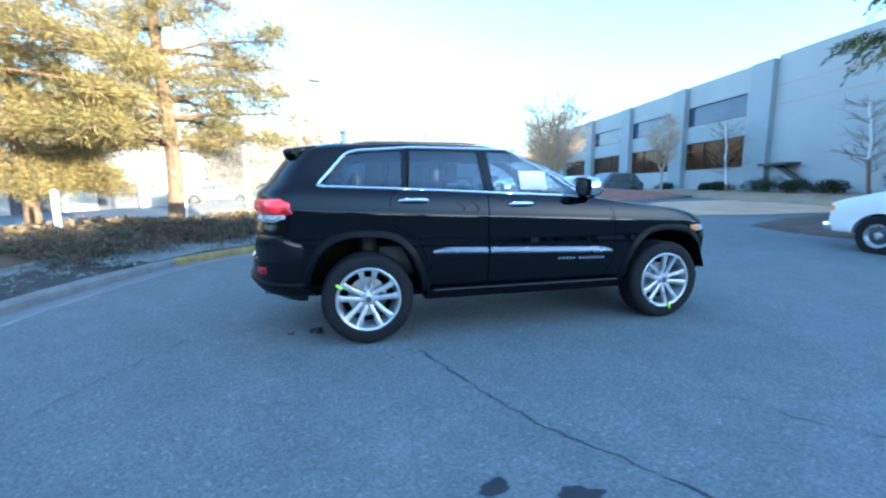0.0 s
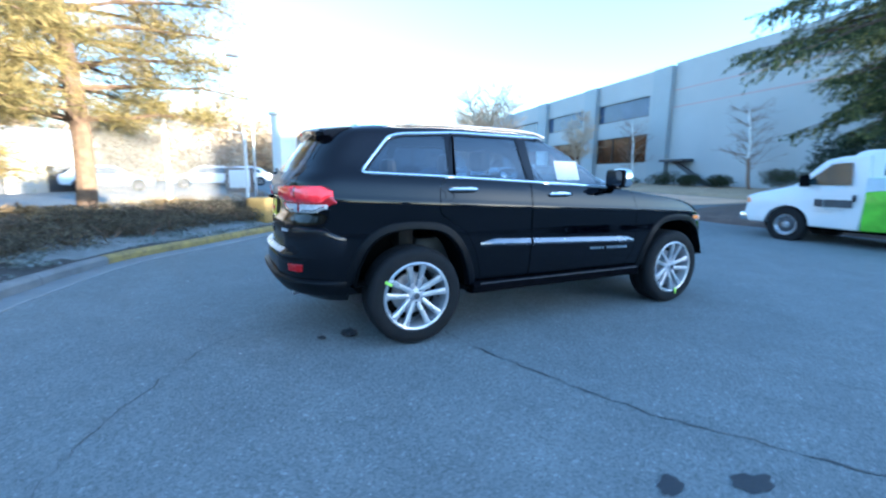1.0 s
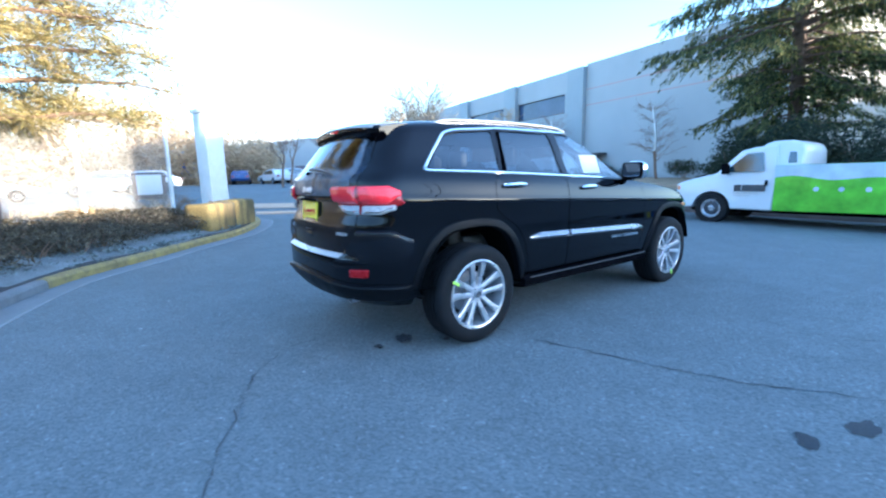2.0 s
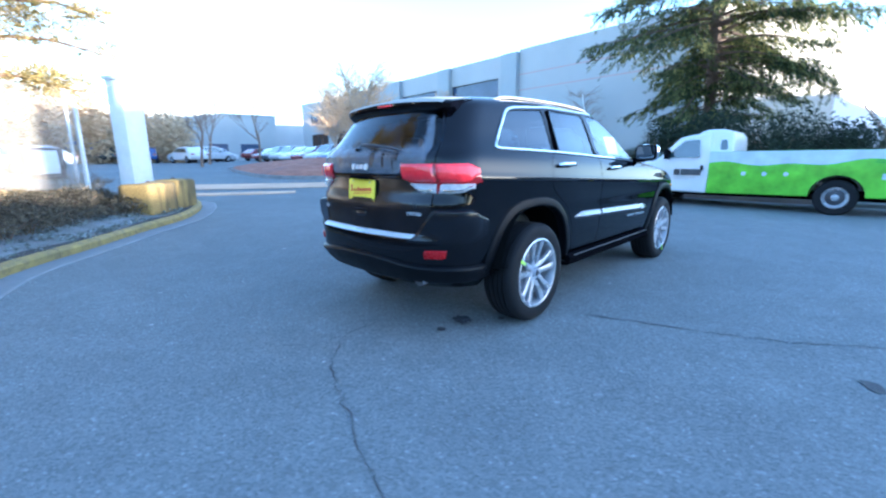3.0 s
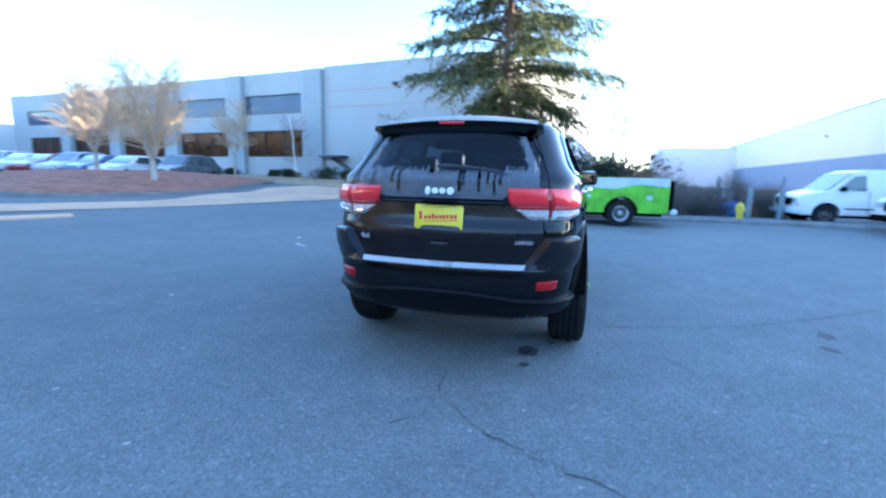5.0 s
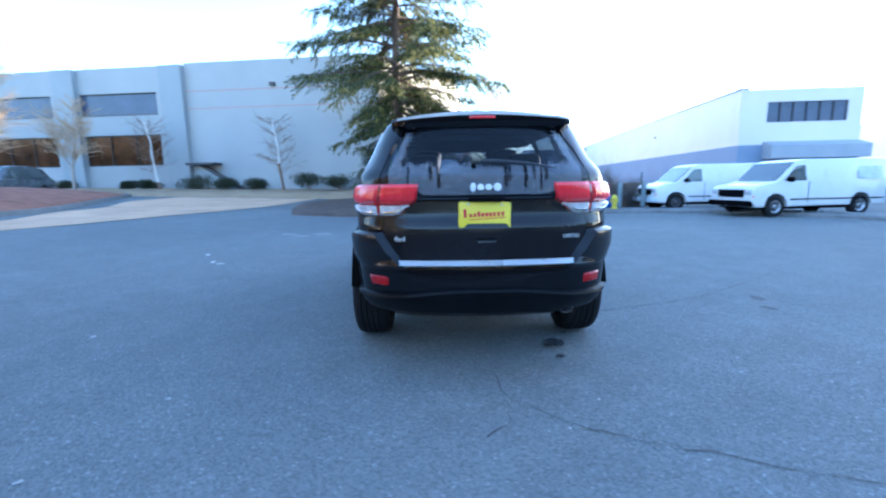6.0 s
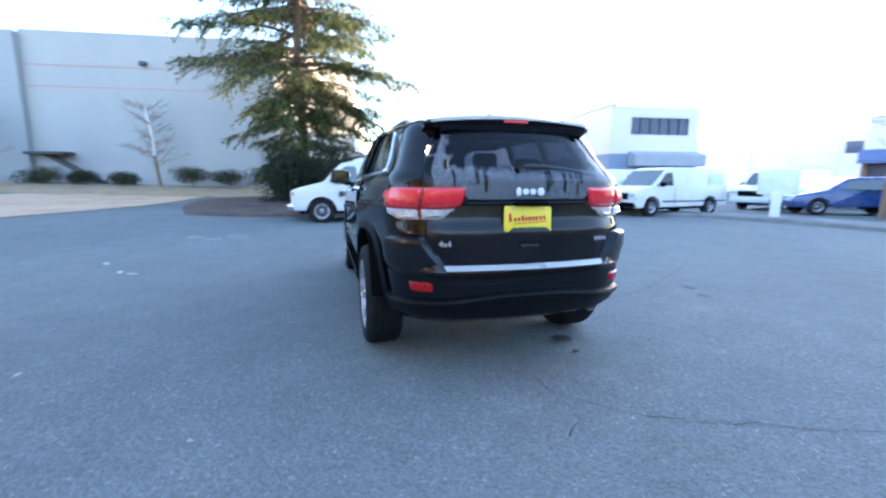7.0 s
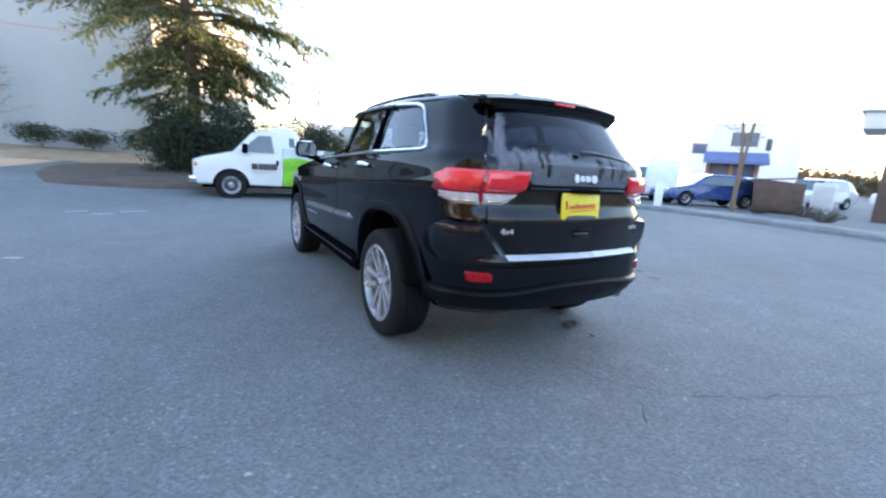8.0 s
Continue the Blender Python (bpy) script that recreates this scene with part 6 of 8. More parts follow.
def fir_tree(label, x, y, z, height, reach, low, seed):
    """An old fir: single boughs of uneven length round the trunk, each with hanging side sprays of needles, and gaps between."""
    rnd = random.Random(seed)
    t = thing("fir_tree", label, "tree", pose(x, y, z))
    bm = bmesh.new()
    trunk = [Vector((0.06 * math.sin(k * 0.8), 0.06 * math.cos(k * 1.3), height * k / 14 - 0.15)) for k in range(15)]
    limb_mesh(bm, trunk, 0.27, 0.03, 10)
    verts, faces = [], []
    count = 340
    for i in range(count):
        f = (i + rnd.random()) / count
        zz = low + (height - low) * f ** 1.05
        a = i * 2.399 + rnd.uniform(-0.5, 0.5)
        if noise.noise(Vector((math.cos(a) * 1.5, math.sin(a) * 1.5, zz * 0.55 + seed))) < -0.16:
            continue
        full = (0.3 + 0.7 * smoothstep(0.04, 0.42, f)) * min(1.0, 1.55 * (1 - f)) ** 0.85
        L = reach * full * rnd.uniform(0.45, 1.1) + 0.3
        d = Vector((math.cos(a), math.sin(a), 0))
        lift, droop = 0.08 + 0.3 * f + rnd.uniform(-0.25, 0.25), 0.42 - 0.14 * f + rnd.uniform(-0.12, 0.12)
        m = 8
        bend = rnd.uniform(-0.18, 0.18)
        side = Vector((-d.y, d.x, 0))
        pts = [Vector((0, 0, zz)) + d * L * q + side * bend * L * q * q + Vector((0, 0, L * (lift * q - droop * q * q + 0.35 * max(0.0, q - 0.72)))) for q in [k / m for k in range(m + 1)]]
        limb_mesh(bm, pts, 0.022 + 0.011 * L, 0.007, 5)
        n = int(L * 9) + 3
        for j in range(n):
            q = 0.16 + 0.84 * (j + rnd.random()) / n
            k2 = min(int(q * m), m - 1)
            p = pts[k2].lerp(pts[k2 + 1], q * m - k2)
            w = side * (1 if j % 2 else -1)
            tl = rnd.uniform(0.35, 1.0) * (0.25 + 0.19 * L) * (1.15 - 0.65 * abs(q - 0.55))
            td = (w * rnd.uniform(0.5, 1.0) + d * rnd.uniform(0.45, 0.9) + Vector((0, 0, rnd.uniform(-0.95, 0.1)))).normalized()
            nb = int(10 + tl * 30)
            for b in range(nb):
                r = (b + rnd.random()) / nb
                pp = p + td * tl * r + Vector((rnd.gauss(0, 0.035), rnd.gauss(0, 0.035), -0.20 * tl * r * r + rnd.uniform(-0.09, 0.03)))
                dr = (td * rnd.uniform(0.4, 1.0) + w * rnd.uniform(-0.5, 0.5) + Vector((0, 0, rnd.uniform(-1.1, 0.15)))).normalized()
                blade(verts, faces, pp, dr, Vector((rnd.gauss(0, 0.6), rnd.gauss(0, 0.6), 1)), rnd.uniform(0.1, 0.25), rnd.uniform(0.012, 0.026))
    part("trunk", bm, M["firbark"], t)
    part("crown", mesh_of("crown", verts, faces), M["fir"], t, "drooping dark green needle sprays, some toned yellow-green as if sunlit")
    return t


def pine_tree(x, y, z0, height, low, seed, reach, label):
    """The sunlit pine by the fence: long limbs that carry tufted plates of needles."""
    rnd = random.Random(seed)
    t = thing("pine_tree", label, "tree", pose(x, y, z0))
    bm = bmesh.new()
    trunk = [Vector((0.10 * math.sin(k * 0.7), 0.08 * math.cos(k * 0.9), height * k / 14 - 0.1)) for k in range(15)]
    limb_mesh(bm, trunk, 0.19, 0.04, 10)
    verts, faces = [], []

    def tuft(p, r, n):
        for _ in range(n):
            d = Vector((rnd.gauss(0, 1), rnd.gauss(0, 1), rnd.gauss(0.25, 0.7))).normalized()
            blade(verts, faces, p + d * r * rnd.uniform(0.05, 0.75), d, Vector((rnd.gauss(0, 1), rnd.gauss(0, 1), rnd.gauss(0, 1))), rnd.uniform(0.1, 0.21), rnd.uniform(0.005, 0.009))

    z = low
    i = 0
    while z < height - 0.2:
        # a thinner stretch between the lower plate and the upper crown
        n = 2 if 4.3 < z < 5.3 else 5
        for k in range(n):
            a = i * 2.4 + 6.283 * k / n + rnd.uniform(-0.4, 0.4)
            L = reach * rnd.uniform(1.9, 3.5) * (1.0 if z < 4.3 else (0.6 if z < 5.3 else (0.92 if z < 7.5 else 0.5)))
            if z < 4.2 and math.cos(a) < -0.3:
                L *= 1.45
            d = Vector((math.cos(a), math.sin(a), 0))
            pts = [Vector((0, 0, z)) + d * L * q + Vector((rnd.uniform(-0.08, 0.08), rnd.uniform(-0.08, 0.08), L * (0.22 * q - 0.22 * q * q) + rnd.uniform(-0.05, 0.05))) for q in [j / 6 for j in range(7)]]
            limb_mesh(bm, pts, 0.055, 0.012, 5)
            for j in range(int(L * 12)):
                q = rnd.uniform(0.25, 1.0)
                k2 = min(int(q * 6), 5)
                p = pts[k2].lerp(pts[k2 + 1], q * 6 - k2)
                w = Vector((-d.y, d.x, 0)) * rnd.uniform(-1, 1) * 0.75 * (1.1 - 0.5 * q)
                tuft(p + w + Vector((0, 0, rnd.uniform(-0.12, 0.25))), rnd.uniform(0.26, 0.44), 84)
        z += rnd.uniform(0.42, 0.6)
        i += 1
    part("trunk", bm, M["bark"], t)
    part("crown", mesh_of("crown", verts, faces), M["pine"], t, "yellow-green needle tufts in low sun")
    return t


def bare_tree(name, label, x, y, z, height, seed, bark, spread=0.5, levels=4, r=0.12, forks=3, haze=None, stems=1, first=0, stem=0.36, keep=0.5):
    rnd = random.Random(seed)
    t = thing(name, label, "tree", pose(x, y, z))
    trunk, twigs = bmesh.new(), bmesh.new()

    def grow(p, d, L, rad, lv):
        pts = [p]
        for k in range(4):
            d = (d + Vector((rnd.gauss(0, 0.09), rnd.gauss(0, 0.09), 0.05))).normalized()
            pts.append(pts[-1] + d * L / 4)
        limb_mesh(trunk if lv < 2 else twigs, pts, max(rad, 0.005), max(rad * 0.55, 0.0035), 7 if lv < 2 else 3)
        if lv >= levels:
            return
        for k in range(first if first and lv == 0 else forks + (1 if lv > 1 else 0)):
            q = rnd.uniform(0.7 if first and lv == 0 else 0.45, 1.0) if k else 1.0
            i = min(int(q * 4), 3)
            pp = pts[i].lerp(pts[i + 1], q * 4 - i)
            dd = (d + Vector((rnd.gauss(0, spread), rnd.gauss(0, spread), rnd.uniform(-0.05, 0.35)))).normalized()
            grow(pp, dd, L * rnd.uniform(0.5, 0.78) * (1.55 if first and lv == 0 else 1.0), rad * (keep if k == 0 else 0.5), lv + 1)

    for s in range(stems):
        lean = Vector((rnd.gauss(0, 0.12 * (stems > 1)), rnd.gauss(0, 0.12 * (stems > 1)), 1)).normalized()
        grow(Vector((0.15 * s, 0.1 * s, -0.1)), lean, height * stem, r, 0)
    part("trunk", trunk, bark, t)
    part("crown", twigs, haze or bark, t, "fine bare twigs")
    return t


def birch(label, x, y, z, height, seed, dark):
    """A slim leaning birch: dark lower bark, chalk-white upper trunk, thin dark twigs."""
    rnd = random.Random(seed)
    t = thing("birch_tree", label, "tree", pose(x, y, z))
    pts = [Vector((0.02 * rnd.gauss(0, 1), 0.11 * h + 0.05 * math.sin(h * 1.7) + 0.02 * rnd.gauss(0, 1), h)) for h in [height * 0.72 * k / 10 - 0.1 for k in range(11)]]
    cut = max(1, round(dark * 10))
    low, up, twigs = bmesh.new(), bmesh.new(), bmesh.new()
    limb_mesh(low, pts[:cut + 1], 0.085, 0.07, 8)
    limb_mesh(up, pts[cut:], 0.07, 0.04, 8)
    for k in range(60):
        q = rnd.uniform(2.0, 10.0)
        i = min(int(q), 9)
        p = pts[i].lerp(pts[i + 1], q - i)
        a, L = rnd.uniform(0, 6.283), rnd.uniform(0.5, 1.5) * (1.15 - 0.04 * q)
        d = Vector((math.cos(a), math.sin(a), rnd.uniform(0.1, 1.0))).normalized()
        mid, end = p + d * L * 0.5, p + d * L + Vector((0, 0, 0.12 * L))
        limb_mesh(twigs, [p, mid, end], 0.016, 0.006, 4)
        for _ in range(5):
            e = (d + Vector((rnd.gauss(0, 0.6), rnd.gauss(0, 0.6), rnd.gauss(0, 0.5)))).normalized()
            o = mid.lerp(end, rnd.random())
            limb_mesh(twigs, [o, o + e * rnd.uniform(0.2, 0.6)], 0.007, 0.004, 3)
    part("trunk_base", low, M["twig"], t, "dark rough lower bark")
    part("trunk", up, M["whitepost"], t, "chalk-white upper trunk")
    part("crown", twigs, M["twig"], t, "fine bare twigs")
    return t


def young_tree(label, x, y, z, height, seed, bark, twig, leaders, r, fork, laterals, reach):
    """A leafless tree: a short trunk, a few upright leaders and many fine side twigs that fork again."""
    rnd = random.Random(seed)
    t = thing("bare_tree", label, "tree", pose(x, y, z))
    wood, fine = bmesh.new(), bmesh.new()
    base = Vector((rnd.uniform(-0.1, 0.1), rnd.uniform(-0.1, 0.1), height * (0.26 if fork > 0.1 else 0.12)))
    limb_mesh(wood, [Vector((0, 0, -0.15)), base * 0.5, base], r, r * 0.8, 9)
    for k in range(leaders):
        a = 6.283 * k / leaders + rnd.uniform(-0.5, 0.5)
        out = Vector((math.cos(a), math.sin(a), 0)) * rnd.uniform(0.6, 1.2) * fork
        h = height * rnd.uniform(0.55, 0.74) if fork > 0.1 else height * (0.86 - 0.16 * k)
        pts = [base]
        for i in range(1, 8):
            q = i / 7
            pts.append(base + out * h * q ** 0.75 + Vector((rnd.gauss(0, 0.05), rnd.gauss(0, 0.05), h * q)))
        limb_mesh(wood, pts, r * 0.65, 0.012, 7)
        for _ in range(laterals):
            q = rnd.uniform(0.1, 1.0)
            i = min(int(q * 7), 6)
            p = pts[i].lerp(pts[i + 1], q * 7 - i)
            b = rnd.uniform(0, 6.283)
            d = (Vector((math.cos(b), math.sin(b), rnd.uniform(0.1, 0.9))) + out.normalized() * 0.4).normalized()
            l = reach * rnd.uniform(0.5, 1.5) * (1.1 - 0.6 * q)
            tip = p + d * l + Vector((0, 0, 0.12 * l))
            mid = p.lerp(tip, 0.5) + Vector((rnd.gauss(0, 0.04), rnd.gauss(0, 0.04), -0.03))
            limb_mesh(fine, [p, mid, tip], 0.015, 0.006, 3)
            for _ in range(7):
                w = rnd.uniform(0.25, 1.0)
                pp = p.lerp(tip, w)
                dd = (d + Vector((rnd.gauss(0, 0.6), rnd.gauss(0, 0.6), rnd.gauss(0.15, 0.45)))).normalized()
                ll = l * rnd.uniform(0.2, 0.5)
                limb_mesh(fine, [pp, pp + dd * ll * 0.5, pp + dd * ll + Vector((0, 0, 0.05 * ll))], 0.008, 0.004, 3)
    part("trunk", wood, bark, t)
    part("crown", fine, twig, t, "fine bare twigs")
    return t


def bush(name, label, x, y, z, rx, ry, rz, n, seed, material, category="bush", size=(0.05, 0.13), lumps=7, thin=0.35):
    rnd = random.Random(seed)
    cl = []
    for _ in range(lumps):
        a = rnd.uniform(0, 6.28)
        q = rnd.uniform(0.1, 0.6)
        cl.append(((q * rx * math.cos(a), q * ry * math.sin(a), rz * rnd.uniform(0.25, 0.62)), (rx * 0.5, ry * 0.5, rz * 0.38), n // lumps))
    t = thing(name, label, category, pose(x, y, z))
    ob = scatter_mesh("foliage", cl, material, t, size=size, seed=seed, stuff=False, thin=thin)
    st = bmesh.new()
    for k in range(6):
        a = rnd.uniform(0, 6.28)
        limb_mesh(st, [Vector((0.05 * math.cos(a), 0.05 * math.sin(a), -0.05)), Vector((rx * 0.25 * math.cos(a), ry * 0.25 * math.sin(a), rz * 0.35)), Vector((rx * 0.5 * math.cos(a), ry * 0.5 * math.sin(a), rz * 0.65))], 0.02, 0.006, 4)
    part("stem", st, M["twig"], t)
    return t


def twig_bush(name, label, x, y, z, rx, ry, h, n, seed, material, category="bush", lean=0.6):
    """A leafless bush: many thin forked stems from one base."""
    rnd = random.Random(seed)
    t = thing(name, label, category, pose(x, y, z))
    bm = bmesh.new()
    for k in range(n):
        a, q = rnd.uniform(0, 6.28), math.sqrt(rnd.random())
        foot = Vector((0.35 * q * rx * math.cos(a), 0.35 * q * ry * math.sin(a), -0.03))
        tip = Vector((q * rx * math.cos(a + rnd.uniform(-0.5, 0.5)), q * ry * math.sin(a + rnd.uniform(-0.5, 0.5)), h * rnd.uniform(0.55, 1.0) * (1 - 0.45 * q * q)))
        mid = foot.lerp(tip, 0.5) + Vector((rnd.gauss(0, 0.06), rnd.gauss(0, 0.06), 0.12 * h)) * lean
        limb_mesh(bm, [foot, foot.lerp(mid, 0.5), mid, tip], 0.008, 0.003, 3)
        for _ in range(6):
            q2 = rnd.uniform(0.35, 1.0)
            p = mid.lerp(tip, q2) if q2 > 0.5 else foot.lerp(mid, 0.3 + q2)
            d = (tip - foot).normalized() + Vector((rnd.gauss(0, 0.7), rnd.gauss(0, 0.7), rnd.gauss(0.1, 0.4)))
            l = h * rnd.uniform(0.12, 0.3)
            limb_mesh(bm, [p, p + d.normalized() * l * 0.5 + Vector((0, 0, 0.02)), p + d.normalized() * l], 0.0045, 0.002, 3)
    part("stem", bm, material, t)
    return t


def build_plants():
    rndb = random.Random(44)
    pine_tree(-5.6, 7.4, 0.45, 11.5, 1.95, 11, 1.0, "sunlit pine with yellow-green needles and mossy trunk")
    pine_tree(-9.3, 8.6, 0.3, 5.6, 1.0, 17, 0.85, "shorter sunlit pine beyond the fence")
    fir_tree("tall dark green fir with drooping boughs beside the truck", 16.4, 2.1, 0.4, 17.5, 4.9, 0.7, 4)
    # junipers and brown shrub behind the truck
    for i, (x, y, rx, ry, h) in enumerate(((13.3, 2.6, 1.3, 1.3, 2.7), (13.0, 1.0, 1.6, 1.6, 2.9), (12.8, -0.8, 1.5, 1.5, 2.8), (13.2, -2.4, 1.4, 1.4, 2.4))):
        bush("juniper_bush", "dense dark juniper bush behind the truck", x, y, 0.15, rx, ry, h, 12000, 20 + i, M["juniper"], size=(0.04, 0.1), lumps=16, thin=0.22)
    for i, (x, y, r, h) in enumerate(((14.6, -4.2, 1.3, 1.6), (18.5, -4.8, 1.8, 2.0), (16.4, -5.8, 1.2, 1.2))):
        twig_bush("brown_shrub", "tall reddish-brown leafless shrub", x, y, 0.1, r, r, h, 220, 31 + i, M["redbrush"])
    for i, (x, y, r, h) in enumerate(((12.3, -4.7, 0.9, 1.5), (12.9, -5.7, 0.8, 1.1), (13.4, -6.9, 0.9, 1.7), (12.6, -6.2, 0.7, 0.8), (13.3, -8.2, 0.9, 1.3), (12.1, -3.6, 0.7, 0.9))):
        twig_bush("brush_clump", "grey-brown tangled brush along the fence", x, y, 0.05, r, r, h, 150, 40 + i, M["greybrush"])
    # tan sunlit brush beyond the chain-link fence
    for i in range(9):
        q = i / 8
        x, y = -9.5 + 7.2 * q, 11.6 + 3.9 * q + rndb.uniform(-0.5, 0.5)
        twig_bush("tan_brush", "sunlit tan bare brush beyond the chain-link fence", x, y, rise(x, y), 0.9, 0.8, rndb.uniform(0.4, 0.8), 90, 400 + i, M["tanbrush"])
    # low dry shrubs on the bank
    line = spline(KERB, 0.2)
    rnd = random.Random(8)
    k = 0
    for i, (x, y) in enumerate(line):
        if not 2.5 < y < 8.4 or i % 3:
            continue
        a, b = Vector(line[i - 1]), Vector(line[i + 1])
        d = (b - a).normalized()
        n = Vector((-d.y, d.x))
        for o in (1.1, 1.6, 2.1):
            oo = o + rnd.uniform(-0.15, 0.15)
            px, py = x + n.x * oo, y + n.y * oo
            bush("dry_shrub", "low leafless brown shrub on the bank", px, py, rise(px, py) + bed_height(oo) - 0.03, 0.62, 0.62, rnd.uniform(0.26, 0.46), 1100, 100 + k, M["dryshrub"], size=(0.018, 0.05), lumps=7, thin=0.28)
            k += 1
    # dry grass on the sunlit part of the bank
    cl = []
    for i in range(260):
        j = rnd.randrange(8, len(line) - 12)
        x, y = line[j]
        a, b = Vector(line[j - 1]), Vector(line[j + 1])
        d = (b - a).normalized()
        n = Vector((-d.y, d.x))
        o = rnd.uniform(2.3, 4.4)
        px, py = x + n.x * o, y + n.y * o
        if y > 9 or y < 1.2:
            continue
        cl.append(((px, py, rise(px, py) + bed_height(o) + 0.06), (0.3, 0.3, 0.09), 26))
    scatter_mesh("dry_grass", cl, M["drygrass"], None, "tufts of pale dry grass on the bank", "grass", (0.05, 0.13), 9)
    cl = []
    for i in range(300):
        j = rnd.randrange(4, len(line) - 10)
        x, y = line[j]
        a, b = Vector(line[j - 1]), Vector(line[j + 1])
        d = (b - a).normalized()
        n = Vector((-d.y, d.x))
        o = rnd.uniform(0.22, 1.3)
        px, py = x + n.x * o, y + n.y * o
        cl.append(((px, py, rise(px, py) + bed_height(o) + 0.02), (0.16, 0.16, 0.03), 24))
    scatter_mesh("frosted_grass", cl, M["frostblade"], None, "short frosted grass along the kerb", "grass", (0.02, 0.05), 10)
    # shrubs along the warehouse wall
    for i, (x, y, rx, ry, h) in enumerate(((22.1, 15.3, 1.0, 1.3, 1.1), (21.9, 13.3, 0.8, 1.0, 0.8), (21.6, 11.3, 0.7, 1.0, 0.75), (21.2, 8.0, 0.8, 1.3, 1.05), (21.2, 6.2, 0.9, 1.1, 0.9), (22.8, 18.5, 0.7, 0.8, 0.8), (23.0, 20.0, 0.6, 0.9, 0.7), (23.6, 24.5, 0.8, 1.0, 0.8), (20.9, 4.2, 1.0, 1.3, 1.1))):
        bush("foundation_shrub", "rounded dark shrub against the warehouse wall", x, y, 1.0, rx, ry, h, 2600, 60 + i, M["hedge"], size=(0.03, 0.075), lumps=9)
    # bare trees
    birch("slim birch with white upper trunk by the wall", 21.2, 9.5, 1.0, 5.6, 3, 0.45)
    birch("slim white birch before the office windows", 21.9, 17.4, 1.2, 5.6, 33, 0.12)
    young_tree("young bare tree with twigs tinted as if sunlit", 9.0, 15.4, 0.5, 4.9, 5, M["palebark"], M["twiglight"], 4, 0.13, 0.42, 105, 1.25)
    young_tree("young bare tree with twigs tinted as if sunlit", 11.2, 21.5, 0.75, 5.6, 6, M["palebark"], M["twiglight"], 4, 0.12, 0.38, 105, 1.25)
    young_tree("young bare tree with tan twigs by the windows", 20.6, 21.5, 1.1, 5.0, 7, M["palebark"], M["twiglight"], 3, 0.1, 0.34, 80, 1.1)
    bare_tree("bare_tree", "leafless grey street tree", 6.0, 30.0, 0.9, 6.5, 8, M["twig"], 0.45, 5, 0.11, 3)
    bare_tree("bare_tree", "leafless grey street tree", 8.5, 36.0, 1.0, 6.5, 9, M["twig"], 0.45, 5, 0.11, 3)
    bare_tree("bare_tree", "leafless grey street tree", 14.5, 40.0, 1.1, 7.5, 12, M["twig"], 0.45, 5, 0.12, 3)
    bare_tree("bare_tree", "tall bare tree beyond the fir", 20.0, -3.4, 0.2, 7.4, 10, M["twig"], 0.32, 5, 0.07, 3, M["twiglight"], 3)
    young_tree("slender two-stemmed bare tree by the dumpster", 5.2, -16.9, 0.0, 11.5, 3, M["twig"], M["twig"], 2, 0.1, 0.06, 16, 0.6)
    # far conifers and a wooded slope beyond the yard
    for i, (x, y, h) in enumerate(((-22, 44, 13), (-17, 52, 11), (-4.0, 62, 12), (3, 75, 11), (-28, 36, 15), (-1, 66, 9))):
        conifer("distant_conifer", "distant dark pointed conifer", x, y, 0.5, h, h * 0.24, 1.0, 50 + i, M["farwood"], M["firbark"], 0.2, 0.25, 0.9)
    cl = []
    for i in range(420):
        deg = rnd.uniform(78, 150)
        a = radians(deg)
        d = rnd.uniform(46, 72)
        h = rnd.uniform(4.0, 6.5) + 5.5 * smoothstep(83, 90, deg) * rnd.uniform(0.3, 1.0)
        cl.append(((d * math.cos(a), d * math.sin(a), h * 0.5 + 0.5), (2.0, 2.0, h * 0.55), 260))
    scatter_mesh("wooded_slope", cl, M["tanwood"], None, "distant wooded slope, tan raised to stand in for sun glow", "woods", (0.16, 0.42), 12)
    # unseen trees added to darken what the car's tail reflects
    cl = []
    for i in range(190):
        a = radians(rnd.uniform(152, 262))
        d = rnd.uniform(24, 38)
        h = rnd.uniform(4.5, 8.0)
        cl.append(((d * math.cos(a), d * math.sin(a), h * 0.48), (2.0, 2.0, h * 0.52), 160))
    scatter_mesh("unseen_tree_belt", cl, M["hedge"], None, "unseen dark trees added behind the camera for reflections", "woods", (0.15, 0.4), 14)
    cl = []
    for i in range(120):
        a = radians(rnd.uniform(-86, -66))
        d = rnd.uniform(75, 120)
        h = rnd.uniform(2, 5)
        cl.append(((d * math.cos(a), d * math.sin(a), h * 0.5), (3, 3, h * 0.5), 70))
    for i in range(60):
        a = radians(rnd.uniform(-13, 2))
        d = rnd.uniform(60, 100)
        h = rnd.uniform(3, 6)
        cl.append(((d * math.cos(a), d * math.sin(a), h * 0.5), (3, 3, h * 0.5), 70))
    scatter_mesh("distant_trees", cl, M["farwood"], None, "low distant trees on the skyline", "woods", (0.3, 0.7), 13)


M["frostblade"] = island_foliage("frosted_grass_blades", (0.1, 0.115, 0.09), (0.19, 0.21, 0.19), (0.34, 0.37, 0.38), trans=0.1)
build_plants()

# ---- vehicles ----


